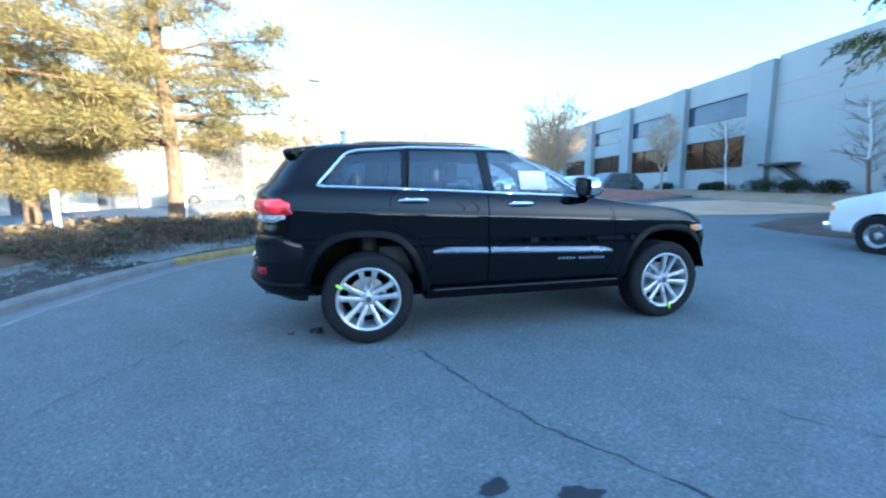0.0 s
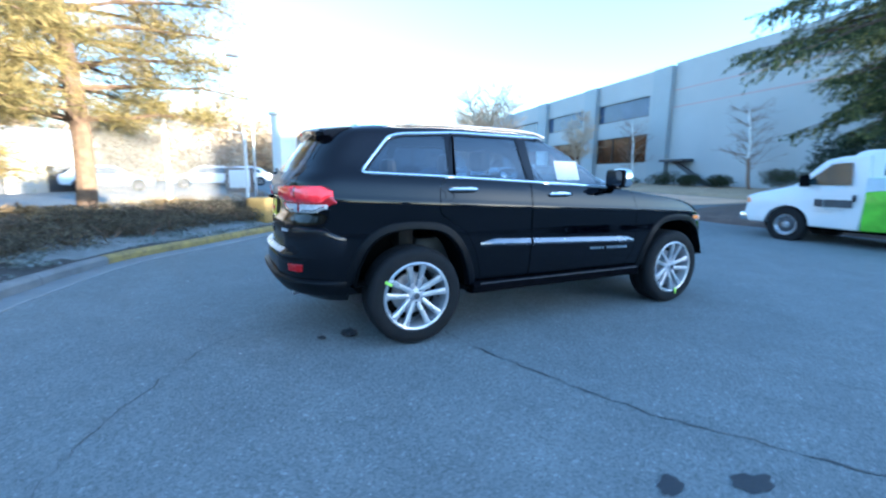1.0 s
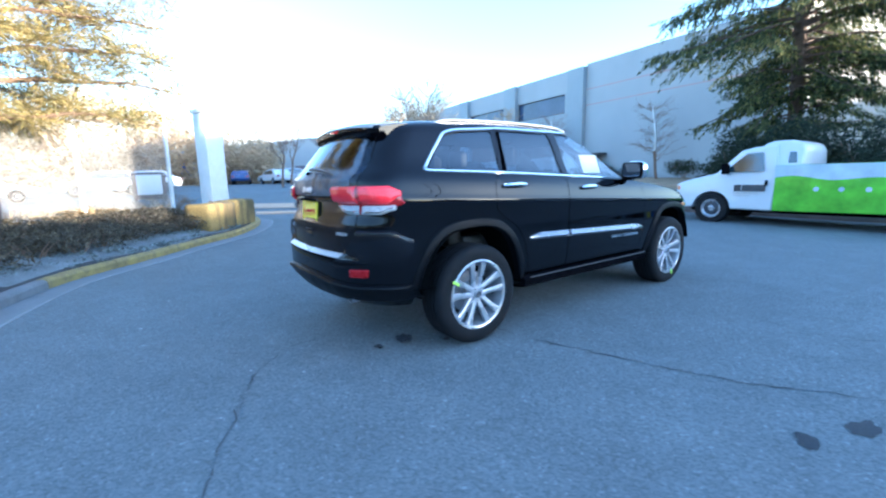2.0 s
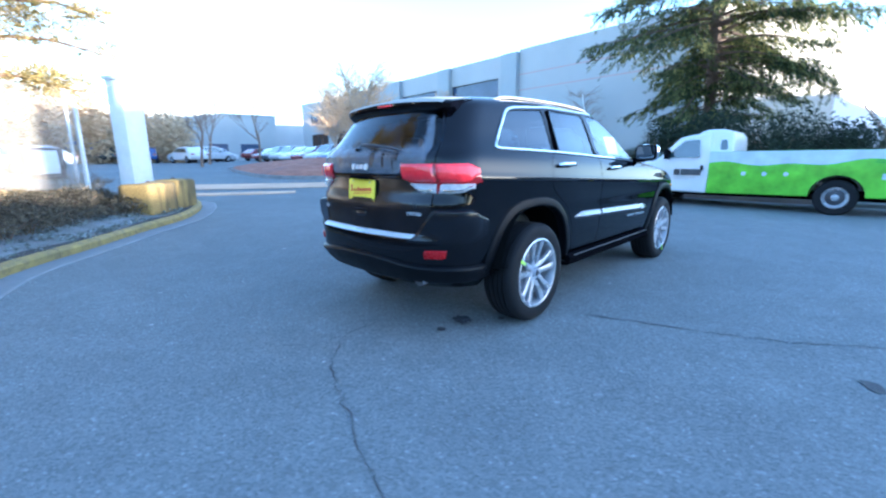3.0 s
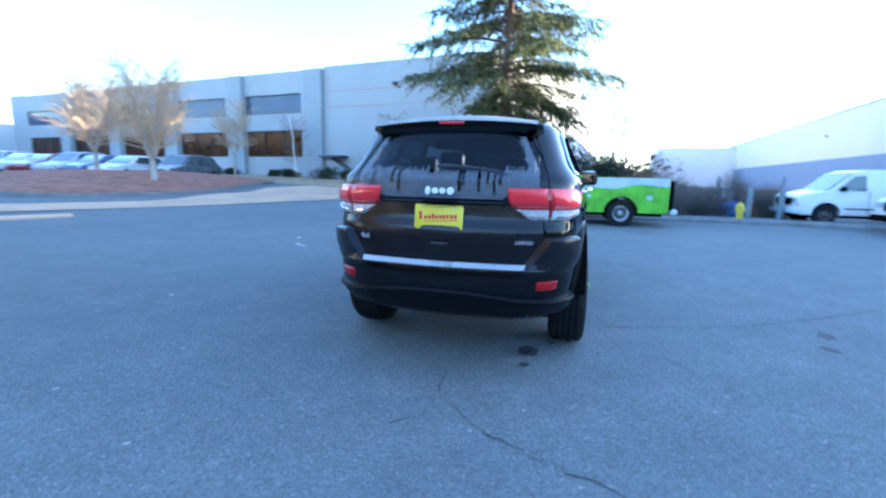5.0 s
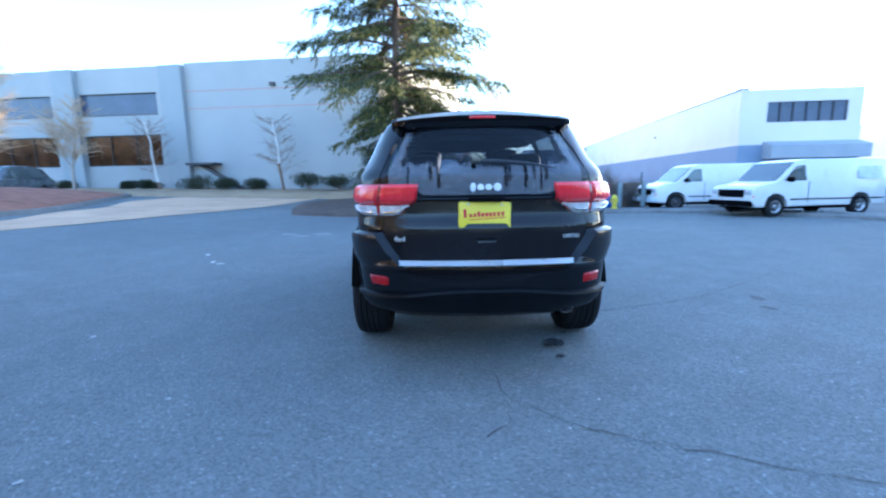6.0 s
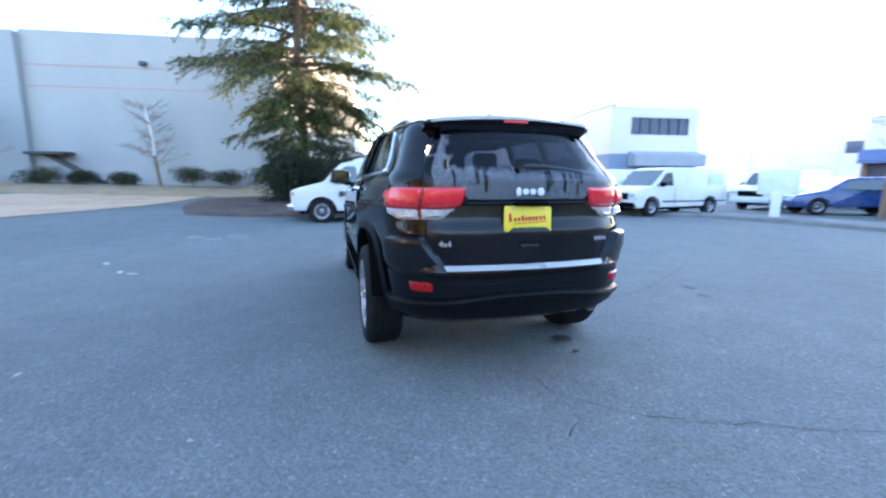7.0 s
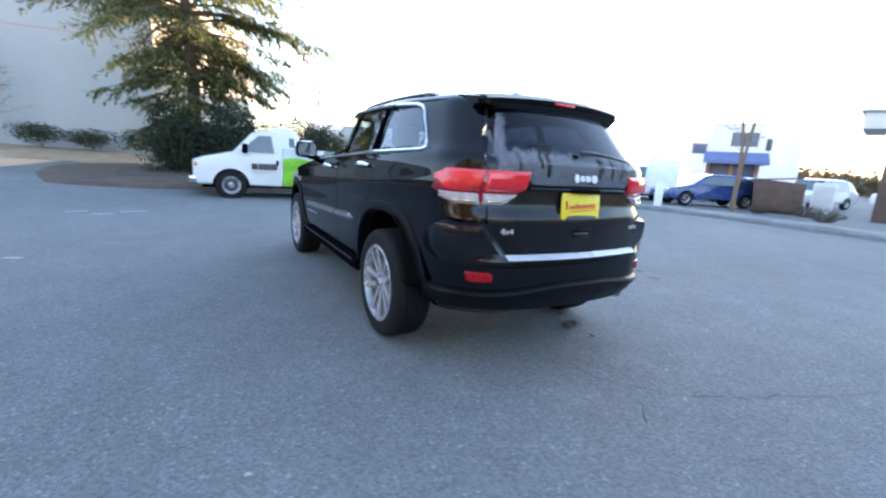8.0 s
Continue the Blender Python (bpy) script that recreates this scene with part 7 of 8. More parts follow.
def plain_wheel(parent, x, y, r, width, side, material, label=""):
    w = part("wheel", lathe(bmesh.new(), [(r * 0.60, -width / 2), (r * 0.93, -width / 2), (r, -width / 2 + 0.03), (r, width / 2 - 0.03), (r * 0.93, width / 2), (r * 0.60, width / 2)], 32, "y", True), M["rubber"], parent, label or "black tyre", pose(x, y, r))
    o = side * (width / 2 - 0.03)
    part("rim", lathe(bmesh.new(), [(r * 0.44, o - side * 0.03), (r * 0.52, o - side * 0.01), (r * 0.56, o + side * 0.02), (r * 0.605, o + side * 0.02), (r * 0.61, o - side * 0.1)], 28, "y"), material, w)
    part("wheel_disc", lathe(bmesh.new(), [(r * 0.2, o - side * 0.02), (r * 0.36, o - side * 0.025), (r * 0.46, o - side * 0.05)], 28, "y"), M["darkalloy"], w)
    part("hub_cap", lathe(bmesh.new(), [(0.0, o + side * 0.03), (r * 0.12, o + side * 0.025), (r * 0.19, o), (r * 0.21, o - side * 0.04)], 20, "y"), material, w)
    return w


def profile_body(poly, half, belt, roof, tuck=0.14, bevel=0.04, arches=(), arch_r=0.42, seg=3):
    """A vehicle body: the side outline pushed out to both sides and drawn in above the belt."""
    bm = prism(bmesh.new(), poly, -half, half)
    bmesh.ops.subdivide_edges(bm, edges=[e for e in bm.edges if abs(e.verts[0].co.y - e.verts[1].co.y) > half], cuts=2)
    for v in bm.verts:
        if v.co.z > belt:
            v.co.y *= 1 - tuck * min((v.co.z - belt) / (roof - belt), 1.0)
    bmesh.ops.bevel(bm, geom=[e for e in bm.edges if e.is_manifold and e.calc_face_angle(0) > 0.5], offset=bevel, segments=seg, profile=0.5, affect="EDGES")
    me = bm_mesh("body", bm)
    if arches:
        c = bmesh.new()
        for a in arches:
            cyl(c, (a, -half - 0.5, arch_r * 0.86), (a, half + 0.5, arch_r * 0.86), arch_r, n=28)
        me = combine(me, bm_mesh("c", c), "DIFFERENCE")
    return crisp(me, 40)


def side_pane(poly, half, belt, roof, tuck, side, off=0.008, th=0.01):
    bm = bmesh.new()
    prism(bm, poly, side * (half + off - th), side * (half + off))
    for v in bm.verts:
        if v.co.z > belt:
            v.co.y *= 1 - tuck * min((v.co.z - belt) / (roof - belt), 1.0)
    return bm


M["carglass"] = surface("vehicle_glass", (0.03, 0.045, 0.05), (0.05, 0.07, 0.075), 0.05, scale=1, fine=6, bump=0.0, spec=1.0, coat=1.0)


def pickup_truck():
    t = thing("pickup_truck", "white cab truck with long lime green wrapped bed", "truck", pose(9.05, -0.55, 0, 0, 0, 90))
    half, belt, roof = 0.98, 1.2, 1.9
    cab = [(0.60, 0.36), (2.62, 0.40), (2.70, 0.62), (2.66, 0.98), (2.45, 1.06), (1.78, 1.22), (1.30, 1.74), (1.05, 1.80), (0.62, 1.83), (0.55, 1.2)]
    body = part("cab", profile_body(cab, half, belt, roof, 0.16, 0.05, (1.85,), 0.43), M["white"], t, "white painted cab")
    fair = [(0.62, 1.25), (0.95, 1.25), (0.95, 1.80), (0.86, 1.88), (0.72, 1.92), (0.40, 1.92), (0.20, 1.86), (0.12, 1.72), (0.12, 1.25)]
    part("cab_extension", profile_body(fair, half - 0.05, belt, roof, 0.2, 0.07), M["white"], t, "rounded white cab cap")
    for s in (1, -1):
        part("door_window", side_pane(rounded([(0.80, 1.24), (1.62, 1.24), (1.18, 1.66), (0.86, 1.68)], 0.04), half, belt, roof, 0.16, s), M["carglass"], t, "tinted door window")
        part("cap_window", side_pane(rounded([(0.24, 1.42), (0.40, 1.42), (0.40, 1.66), (0.28, 1.66)], 0.03), half - 0.05, belt, roof, 0.2, s), M["carglass"], t)
        m = part("door_mirror", boxm(1.46, 1.58, min(s * 1.02, s * 1.22), max(s * 1.02, s * 1.22), 1.2, 1.44, 0.03), M["plastic"], t, "black door mirror")
        part("mirror_arm", boxm(1.48, 1.54, min(s * 0.9, s * 1.05), max(s * 0.9, s * 1.05), 1.22, 1.27), M["plastic"], m)
        part("door_handle", boxm(0.70, 0.76, min(s * 0.985, s * 1.005), max(s * 0.985, s * 1.005), 0.92, 1.05, 0.01), M["plastic"], t)
        # signage on the door as plain bars
        part("door_sign", boxm(0.74, 1.20, min(s * 0.982, s * 0.990), max(s * 0.982, s * 0.990), 0.80, 0.95), M["darkgrey"], t, "dark sign panel on the door")
        part("door_sign_mark", boxm(1.22, 1.36, min(s * 0.982, s * 0.990), max(s * 0.982, s * 0.990), 0.80, 0.95), M["darkalloy"], t)
        for k, w in enumerate((0.5, 0.34)):
            part("sign_line", boxm(1.36 - w, 1.36, min(s * 0.982, s * 0.988), max(s * 0.982, s * 0.988), 0.745 - k * 0.05, 0.762 - k * 0.05), M["galv"], t)
        part("head_lamp", boxm(2.60, 2.70, min(s * 0.62, s * 0.94), max(s * 0.62, s * 0.94), 0.78, 0.98, 0.03), M["clearlens"], t, "clear headlamp")
        part("corner_lamp", boxm(2.58, 2.66, min(s * 0.9, s * 0.985), max(s * 0.9, s * 0.985), 0.82, 0.94, 0.02), M["amber"], t)
    part("front_bumper", boxm(2.60, 2.80, -0.98, 0.98, 0.42, 0.60, 0.04), M["chrome"], t, "chrome front bumper")
    part("grille", boxm(2.66, 2.70, -0.6, 0.6, 0.68, 0.94, 0.01), M["darkgrey"], t)
    ws = prismm([(1.80, 1.225), (1.83, 1.225), (1.34, 1.745), (1.31, 1.745)], -0.80, 0.80)
    part("windscreen", ws, M["carglass"], t)
    # long bed
    bed = [(0.585, 0.37), (0.585, 1.38), (-3.05, 1.38), (-3.05, 0.40)]
    bd = part("bed", profile_body(bed, half, 9, 10, 0, 0.02, (-1.83,), 0.46), M["green"], t, "lime green wrapped truck bed")
    for s in (1, -1):
        wave = [(0.583, 1.375)] + [(0.583 - 3.62 * k / 24, 1.08 + 0.035 * math.sin(k * 0.75) + 0.03 * math.sin(k * 0.31 + 1) + 0.07 * smoothstep(8, 18, k)) for k in range(25)] + [(-3.04, 1.375)]
        part("bed_wrap_sky", prismm(wave, s * 0.984, s * 0.989), M["wrapgrey"], bd, "pale grey-blue upper wrap")
        for k, x in enumerate((-0.15, -0.55, -0.95)):
            part("wrap_flower", prismm([(x + 0.05 * math.cos(a), 0.86 + 0.05 * math.sin(a)) for a in [6.283 * j / 8 for j in range(8)]], s * 0.984, s * 0.988), M["wrapgrey"], bd)
        part("wrap_mark", boxm(-2.62, -2.48, min(s * 0.984, s * 0.988), max(s * 0.984, s * 0.988), 0.78, 0.9), M["wrapgrey"], bd)
        for k in range(3):
            part("wrap_line", boxm(-2.95 + 0.05 * k, -2.35, min(s * 0.984, s * 0.988), max(s * 0.984, s * 0.988), 1.12 + 0.04 * k, 1.135 + 0.04 * k), M["wrapdark"], bd)
    part("bed_floor_gap", boxm(-2.95, 0.5, -0.88, 0.88, 1.375, 1.385), M["darkgrey"], bd)
    part("tail_frame", boxm(-3.16, -3.06, -0.95, 0.95, 0.5, 1.3, 0.02), M["plastic"], t, "black tailgate frame")
    part("rear_bumper", boxm(-3.30, -3.12, -0.95, 0.95, 0.38, 0.52, 0.03), M["wrapgrey"], t, "pale rear bumper")
    part("chassis", boxm(-3.0, 2.5, -0.5, 0.5, 0.28, 0.45, 0.02), M["inner"], t)
    for x in (1.85, -1.83):
        for s in (1, -1):
            plain_wheel(t, x, s * 0.84, 0.375, 0.24, s, M["alloy"])
    return t


def van(x, y, heading, label, s=0.84, dark_front=False):
    t = thing("cargo_van", label, "van", pose(x, y, 0, 0, 0, heading) @ Matrix.Scale(s, 4), "white vans at the fence")
    half, belt, roof = 1.0, 1.25, 2.08
    side = [(-2.75, 0.42), (2.55, 0.36), (2.72, 0.55), (2.70, 0.98), (2.55, 1.12), (1.72, 1.30), (1.05, 1.95), (0.75, 2.06), (-2.6, 2.08), (-2.76, 1.9)]
    part("body", profile_body(side, half, belt, roof, 0.13, 0.05, (1.75, -1.70), 0.46), M["white"], t, "white van body")
    for sd in (1, -1):
        part("door_window", side_pane(rounded([(0.62, 1.30), (1.52, 1.30), (1.02, 1.82), (0.66, 1.86)], 0.04), half, belt, roof, 0.13, sd), M["carglass"], t, "tinted door window")
        part("door_gap", boxm(0.50, 0.515, min(sd * 0.99, sd * 1.004), max(sd * 0.99, sd * 1.004), 0.5, 1.26), M["darkgrey"], t)
        part("rub_strip", boxm(-2.6, 1.2, min(sd * 0.995, sd * 1.012), max(sd * 0.995, sd * 1.012), 0.62, 0.66, 0.005), M["plastic"], t)
        part("door_mirror", boxm(1.3, 1.42, min(sd * 1.02, sd * 1.22), max(sd * 1.02, sd * 1.22), 1.26, 1.44, 0.03), M["plastic"], t)
        part("head_lamp", boxm(2.64, 2.725, min(sd * 0.62, sd * 0.95), max(sd * 0.62, sd * 0.95), 0.82, 1.0, 0.02), M["clearlens"], t)
        part("turn_lamp", boxm(2.62, 2.70, min(sd * 0.88, sd * 1.0), max(sd * 0.88, sd * 1.0), 0.7, 0.8, 0.02), M["amber"], t)
        part("rear_window", side_pane(rounded([(-2.5, 1.35), (-1.5, 1.35), (-1.5, 1.8), (-2.5, 1.8)], 0.05), half, belt, roof, 0.13, sd), M["carglass"] if not dark_front else M["wrapgrey"], t)
    part("grille", boxm(2.69, 2.735, -0.6, 0.6, 0.72, 1.0, 0.01), M["plastic"], t, "dark grille")
    part("front_bumper", boxm(2.62, 2.84, -0.98, 0.98, 0.40, 0.60, 0.04), M["plastic"] if dark_front else M["wrapgrey"], t)
    part("windscreen", prismm([(1.74, 1.31), (1.77, 1.31), (1.09, 1.955), (1.06, 1.955)], -0.84, 0.84), M["carglass"], t, "sloped windscreen")
    for xx in (1.75, -1.70):
        for sd in (1, -1):
            plain_wheel(t, xx, sd * 0.86, 0.38, 0.24, sd, M["alloy"] if dark_front else M["darkgrey"])
    part("chassis", boxm(-2.5, 2.4, -0.5, 0.5, 0.26, 0.45), M["inner"], t)
    return t


def saloon_master(material, label, tall=0.0):
    t = thing("parked_car", label, "car", None, "cars in the far lot")
    h = 1.45 + tall
    side = [(-2.15, 0.35), (2.15, 0.30), (2.22, 0.55), (2.12, 0.75), (1.1, 0.95), (0.45, h - 0.07), (0.1, h), (-1.0, h), (-1.5 - tall, h - 0.12), (-1.9 - tall * 0.6, 1.0), (-2.2, 0.92), (-2.25, 0.6)]
    part("body", profile_body(side, 0.88, 0.95, h, 0.2, 0.07, (1.35, -1.35), 0.36), material, t)
    for sd in (1, -1):
        part("side_window", side_pane(rounded([(-1.45 - tall * 0.5, 0.98), (0.85, 0.98), (0.35, h - 0.12), (-1.1 - tall, h - 0.1)], 0.05), 0.88, 0.95, h, 0.2, sd), M["carglass"], t)
        part("tail_lamp", boxm(-2.27, -2.2, min(sd * 0.55, sd * 0.84), max(sd * 0.55, sd * 0.84), 0.72, 0.86, 0.02), M["redlens"], t)
        part("head_lamp", boxm(2.06, 2.18, min(sd * 0.5, sd * 0.82), max(sd * 0.5, sd * 0.82), 0.6, 0.74, 0.02), M["clearlens"], t)
    part("windscreen", prismm([(1.08, 0.965), (1.1, 0.965), (0.5, h - 0.08), (0.47, h - 0.08)], -0.68, 0.68), M["carglass"], t)
    for xx in (1.35, -1.35):
        for sd in (1, -1):
            plain_wheel(t, xx, sd * 0.76, 0.32, 0.2, sd, M["alloy"])
    return t


def build_vehicles():
    pickup_truck()
    van(12.35, -10.45, 90, "white cargo van parked nose-out by the fence", 0.86)
    van(9.1, -11.55, 96, "white cargo van with dark bumper and tube on its side", 0.86, True)
    van(10.6, -19.5, 100, "white box van parked beyond the other vans", 0.86)
    kinds = [("silvercar", "silver parked car in the far lot"), ("greycar", "dark grey parked car in the far lot"), ("white", "white parked car in the far lot"), ("redcar", "dark red parked car in the far lot"), ("bluecar", "dark blue parked car in the far lot")]
    masters = [saloon_master(M[k], lab, 0.15 if k in ("greycar", "silvercar") else 0.0) for k, lab in kinds]
    spots = [(16.4, 21.5, 186, 1), (15.5, 24.4, 186, 2), (15.8, 27.2, 186, 4), (16.2, 30.0, 186, 0), (16.5, 32.8, 186, 3), (16.8, 35.6, 186, 2), (17.1, 38.4, 186, 0), (17.4, 41.2, 186, 1), (17.8, 44.0, 186, 3),
             (9.0, 43.0, 100, 2), (12.0, 46.0, 20, 0), (6.5, 46.5, 75, 4), (4.2, 50.0, 75, 1), (14.0, 50.0, 20, 2), (19.0, 50.0, 20, 3),
             (7.3, -18.6, 60, 4), (9.5, -24.5, 70, 2), (6.4, -27.5, 80, 0), (3.2, -33.0, 170, 2), (1.0, -36.0, 170, 3),
             (-4.6, 29.5, 185, 2), (-2.6, 33.0, 190, 2), (-9.5, 27.5, 10, 2)]
    used = set()
    for x, y, h, k in spots:
        m = pose(x, y, rise(x, y), 0, 0, h)
        if k in used:
            copy_thing(masters[k], m)
        else:
            masters[k].matrix_basis = m
            used.add(k)


build_vehicles()

# ---- fences, island, yard and small things ----


def chain_fence():
    posts = [(-0.95, 13.75), (-2.38, 12.86), (-4.41, 10.2), (-5.68, 8.5), (-6.55, 4.6), (-6.75, 3.3)]
    f = thing("chain_link_fence", "tall chain-link fence with pale steel posts", "fence")
    for i, (x, y) in enumerate(posts):
        z = rise(x, y) + 0.2
        h = 2.85 if i < 4 else 1.3
        if i == 0:
            continue
        p = part("post", cyl(bmesh.new(), (x, y, z - 0.3), (x, y, h), 0.055, n=14), M["whitepost"], f, "pale painted steel post")
        part("post_cap", lathe(bmesh.new(), [(0.0, 0.05), (0.035, 0.04), (0.06, 0.0), (0.06, -0.03)], 12, "z"), M["whitepost"], p, "", pose(x, y, h))
    for (x0, y0), (x1, y1), k in zip(posts[1:], posts[2:4], range(9)):
        h = 2.8
        part("top_rail", cyl(bmesh.new(), (x0, y0, h), (x1, y1, h), 0.022, n=8), M["galv"], f)
        # woven wire as crossing diagonal strands
        a, b = Vector((x0, y0, 0)), Vector((x1, y1, 0))
        L = (b - a).length
        d = (b - a).normalized()
        bm = bmesh.new()
        z0 = 0.45
        n = int(L / 0.06)
        H = h - z0
        for i in range(-int(H / 0.06), n):
            for sgn in (1, -1):
                s0, s1 = i * 0.06, i * 0.06 + H
                lo, hi = max(s0, 0), min(s1, L)
                if hi <= lo:
                    continue
                za, zb = (z0 + (lo - s0), z0 + (hi - s0)) if sgn > 0 else (h - (lo - s0), h - (hi - s0))
                pa, pb = a + d * lo, a + d * hi
                cyl(bm, (pa.x, pa.y, za), (pb.x, pb.y, zb), 0.0022, n=3, caps=False)
        part("wire_mesh", bm, M["wire"], f, "woven steel wire")
    return f


def white_column():
    t = thing("sign_column", "broad white column at the yard entrance", "column", pose(-0.95, 14.2, 0.25, 0, 0, 35))
    part("shaft", boxm(-0.38, 0.38, -0.25, 0.25, -0.2, 3.4, 0.015), M["whitepost"], t)
    part("cap", boxm(-0.44, 0.44, -0.31, 0.31, 3.4, 3.52, 0.015), M["whitepost"], t)
    part("plinth", boxm(-0.44, 0.44, -0.31, 0.31, -0.2, 0.2, 0.015), M["concrete"], t)


def ecology_blocks():
    rnd = random.Random(2)
    for k, (x, y, rot, l) in enumerate(((-1.94, 8.32, 52, 1.2), (-1.25, 9.17, 50, 0.95))):
        t = thing("concrete_block", "mossy yellow-painted concrete barrier block beside the kerb", "barrier", pose(x, y, rise(x, y) + 0.12, 0, 0, rot), "yellow barrier blocks")
        bm = box(bmesh.new(), -l / 2, l / 2, -0.31, 0.31, -0.1, 0.64, 0.075, 3)
        bmesh.ops.subdivide_edges(bm, edges=bm.edges[:], cuts=2, use_grid_fill=True)
        for v in bm.verts:
            v.co += Vector((1, 1, 1)) * 0.02 * noise.noise(v.co * 4 + Vector((k * 7, 0, 0)))
        part("block", bm, M["yellowblock"], t)
        part("lifting_eye", tube([(-0.08, 0, 0.61), (-0.06, 0, 0.68), (0.06, 0, 0.68), (0.08, 0, 0.61)], 0.012, 6), M["brown"], t, "rusty lifting loop")
    # pale rocks behind the blocks
    for k, (x, y, r) in enumerate(((-1.0, 10.6, 0.32), (-1.4, 10.9, 0.25), (-0.75, 10.2, 0.22))):
        bm = bmesh.new()
        bmesh.ops.create_icosphere(bm, subdivisions=3, radius=r)
        for v in bm.verts:
            v.co = v.co * (1 + 0.35 * noise.noise(v.co * 4 + Vector((k * 3, 1, 2)))) * 1.0
            v.co.z *= 0.7
        ob = new("boulder", crisp(bm_mesh("boulder", bm, M["concrete"])))
        ob.matrix_basis = pose(x, y, rise(x, y) + 0.30)
        tagged(ob, "pale rounded boulder behind the barrier blocks", "rock")


def mound(name, outline_pts, height, material, label, category, edge=0.12, kerb=True):
    """A planted island: a raised, kerbed bed with a rounded top."""
    line = spline(outline_pts + [outline_pts[0]], 0.8)
    cx = sum(p[0] for p in line) / len(line)
    cy = sum(p[1] for p in line) / len(line)
    verts, faces = [], []
    rings = [1.0, 0.97, 0.85, 0.65, 0.4, 0.15]
    n = len(line)
    for q in rings:
        for x, y in line:
            px, py = cx + (x - cx) * q, cy + (y - cy) * q
            h = -0.05 if q == 1.0 else edge + height * (1 - q ** 2) + 0.05 * noise.noise(Vector((px * 0.8, py * 0.8, 5)))
            verts.append((px, py, rise(px, py) + h))
    for r in range(len(rings) - 1):
        faces += [(r * n + i, r * n + (i + 1) % n, (r + 1) * n + (i + 1) % n, (r + 1) * n + i) for i in range(n)]
    faces.append(tuple((len(rings) - 1) * n + i for i in range(n)))
    tagged(new(name, mesh_of(name, verts, faces, material, True)), label, category, kind="structure")
    if kerb:
        k = thing("kerb", "grey concrete kerb round a planting island", "kerb", kind="structure")
        part("kerb_edge", swept(line, [(0.02, -0.05), (0.0, 0.13), (-0.05, 0.15), (-0.13, 0.15), (-0.15, -0.05)], rise, 0.004), M["concrete"], k)


def build_yard():
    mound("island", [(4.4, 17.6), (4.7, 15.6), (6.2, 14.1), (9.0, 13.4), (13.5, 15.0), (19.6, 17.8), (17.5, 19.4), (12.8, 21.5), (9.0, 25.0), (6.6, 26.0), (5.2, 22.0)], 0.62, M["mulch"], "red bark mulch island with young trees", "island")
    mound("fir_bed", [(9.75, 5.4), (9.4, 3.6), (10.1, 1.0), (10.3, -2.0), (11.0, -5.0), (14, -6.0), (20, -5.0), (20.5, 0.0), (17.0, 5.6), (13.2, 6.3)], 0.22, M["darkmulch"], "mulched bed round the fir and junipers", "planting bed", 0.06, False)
    # tan sheet standing in for sunlight on the asphalt before the island
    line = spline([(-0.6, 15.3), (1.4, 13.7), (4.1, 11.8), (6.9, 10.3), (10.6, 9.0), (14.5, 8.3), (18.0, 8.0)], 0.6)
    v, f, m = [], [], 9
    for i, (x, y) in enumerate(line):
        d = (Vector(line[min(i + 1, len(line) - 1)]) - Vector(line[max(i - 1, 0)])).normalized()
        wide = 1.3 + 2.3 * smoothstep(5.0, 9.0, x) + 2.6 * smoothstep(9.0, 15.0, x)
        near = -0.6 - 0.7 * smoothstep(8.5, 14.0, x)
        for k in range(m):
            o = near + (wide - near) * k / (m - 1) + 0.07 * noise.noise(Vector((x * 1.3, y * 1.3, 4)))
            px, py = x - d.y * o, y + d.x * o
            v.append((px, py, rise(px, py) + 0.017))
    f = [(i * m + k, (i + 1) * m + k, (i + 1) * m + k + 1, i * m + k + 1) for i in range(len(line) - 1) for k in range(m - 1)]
    tagged(new("apron", mesh_of("apron", v, f, M["apron"], True)), "tan sheet coloured as sunlit asphalt across the driveway", "apron", kind="structure")
    # second streak of sunlight, also laid as a tan sheet
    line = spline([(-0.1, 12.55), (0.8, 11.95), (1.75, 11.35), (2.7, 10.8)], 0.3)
    tagged(new("apron", bm_mesh("apron", swept(line, [(-0.5, -0.02), (-0.48, 0.014), (0.0, 0.015), (0.48, 0.014), (0.5, -0.02)], rise, 0.0), M["apron"])), "short tan sheet coloured as a sunlit strip of driveway", "apron", kind="structure")
    # lawn strip before the warehouse
    v, f = [], []
    n = 60
    for i in range(n + 1):
        y = 3.0 + 55 * i / n
        xw = 21.6 + 0.119 * y
        for k, o in enumerate((-4.2, -4.1, -3.0, -1.8, -0.6, 0.1)):
            x = xw + o
            h = 0.0 if k == 0 else 0.13 + 0.22 * smoothstep(-4.0, -1.0, o)
            v.append((x, y, rise(x, y) + h + 0.03 * noise.noise(Vector((x, y, 2)))))
    f = [(i * 6 + k, i * 6 + k + 1, (i + 1) * 6 + k + 1, (i + 1) * 6 + k) for i in range(n) for k in range(5)]
    tagged(new("lawn", mesh_of("lawn", v, f, M["lawn"], True)), "tan lawn strip before the warehouse", "lawn", kind="structure")
    # verge behind the right-hand kerb
    line = spline(RIGHT_KERB, 0.8)
    v, f = [], []
    for i, (x, y) in enumerate(line):
        a, b = Vector(line[max(i - 1, 0)]), Vector(line[min(i + 1, len(line) - 1)])
        d = (b - a).normalized()
        nn = Vector((-d.y, d.x))
        for o, h in ((0.16, 0.13), (0.8, 0.13), (1.5, 0.12), (1.55, -0.02)):
            v.append((x + nn.x * o, y + nn.y * o, h + 0.02 * noise.noise(Vector((x, y, o)))))
    m = 4
    f = [(i * m + k, i * m + k + 1, (i + 1) * m + k + 1, (i + 1) * m + k) for i in range(len(line) - 1) for k in range(m - 1)]
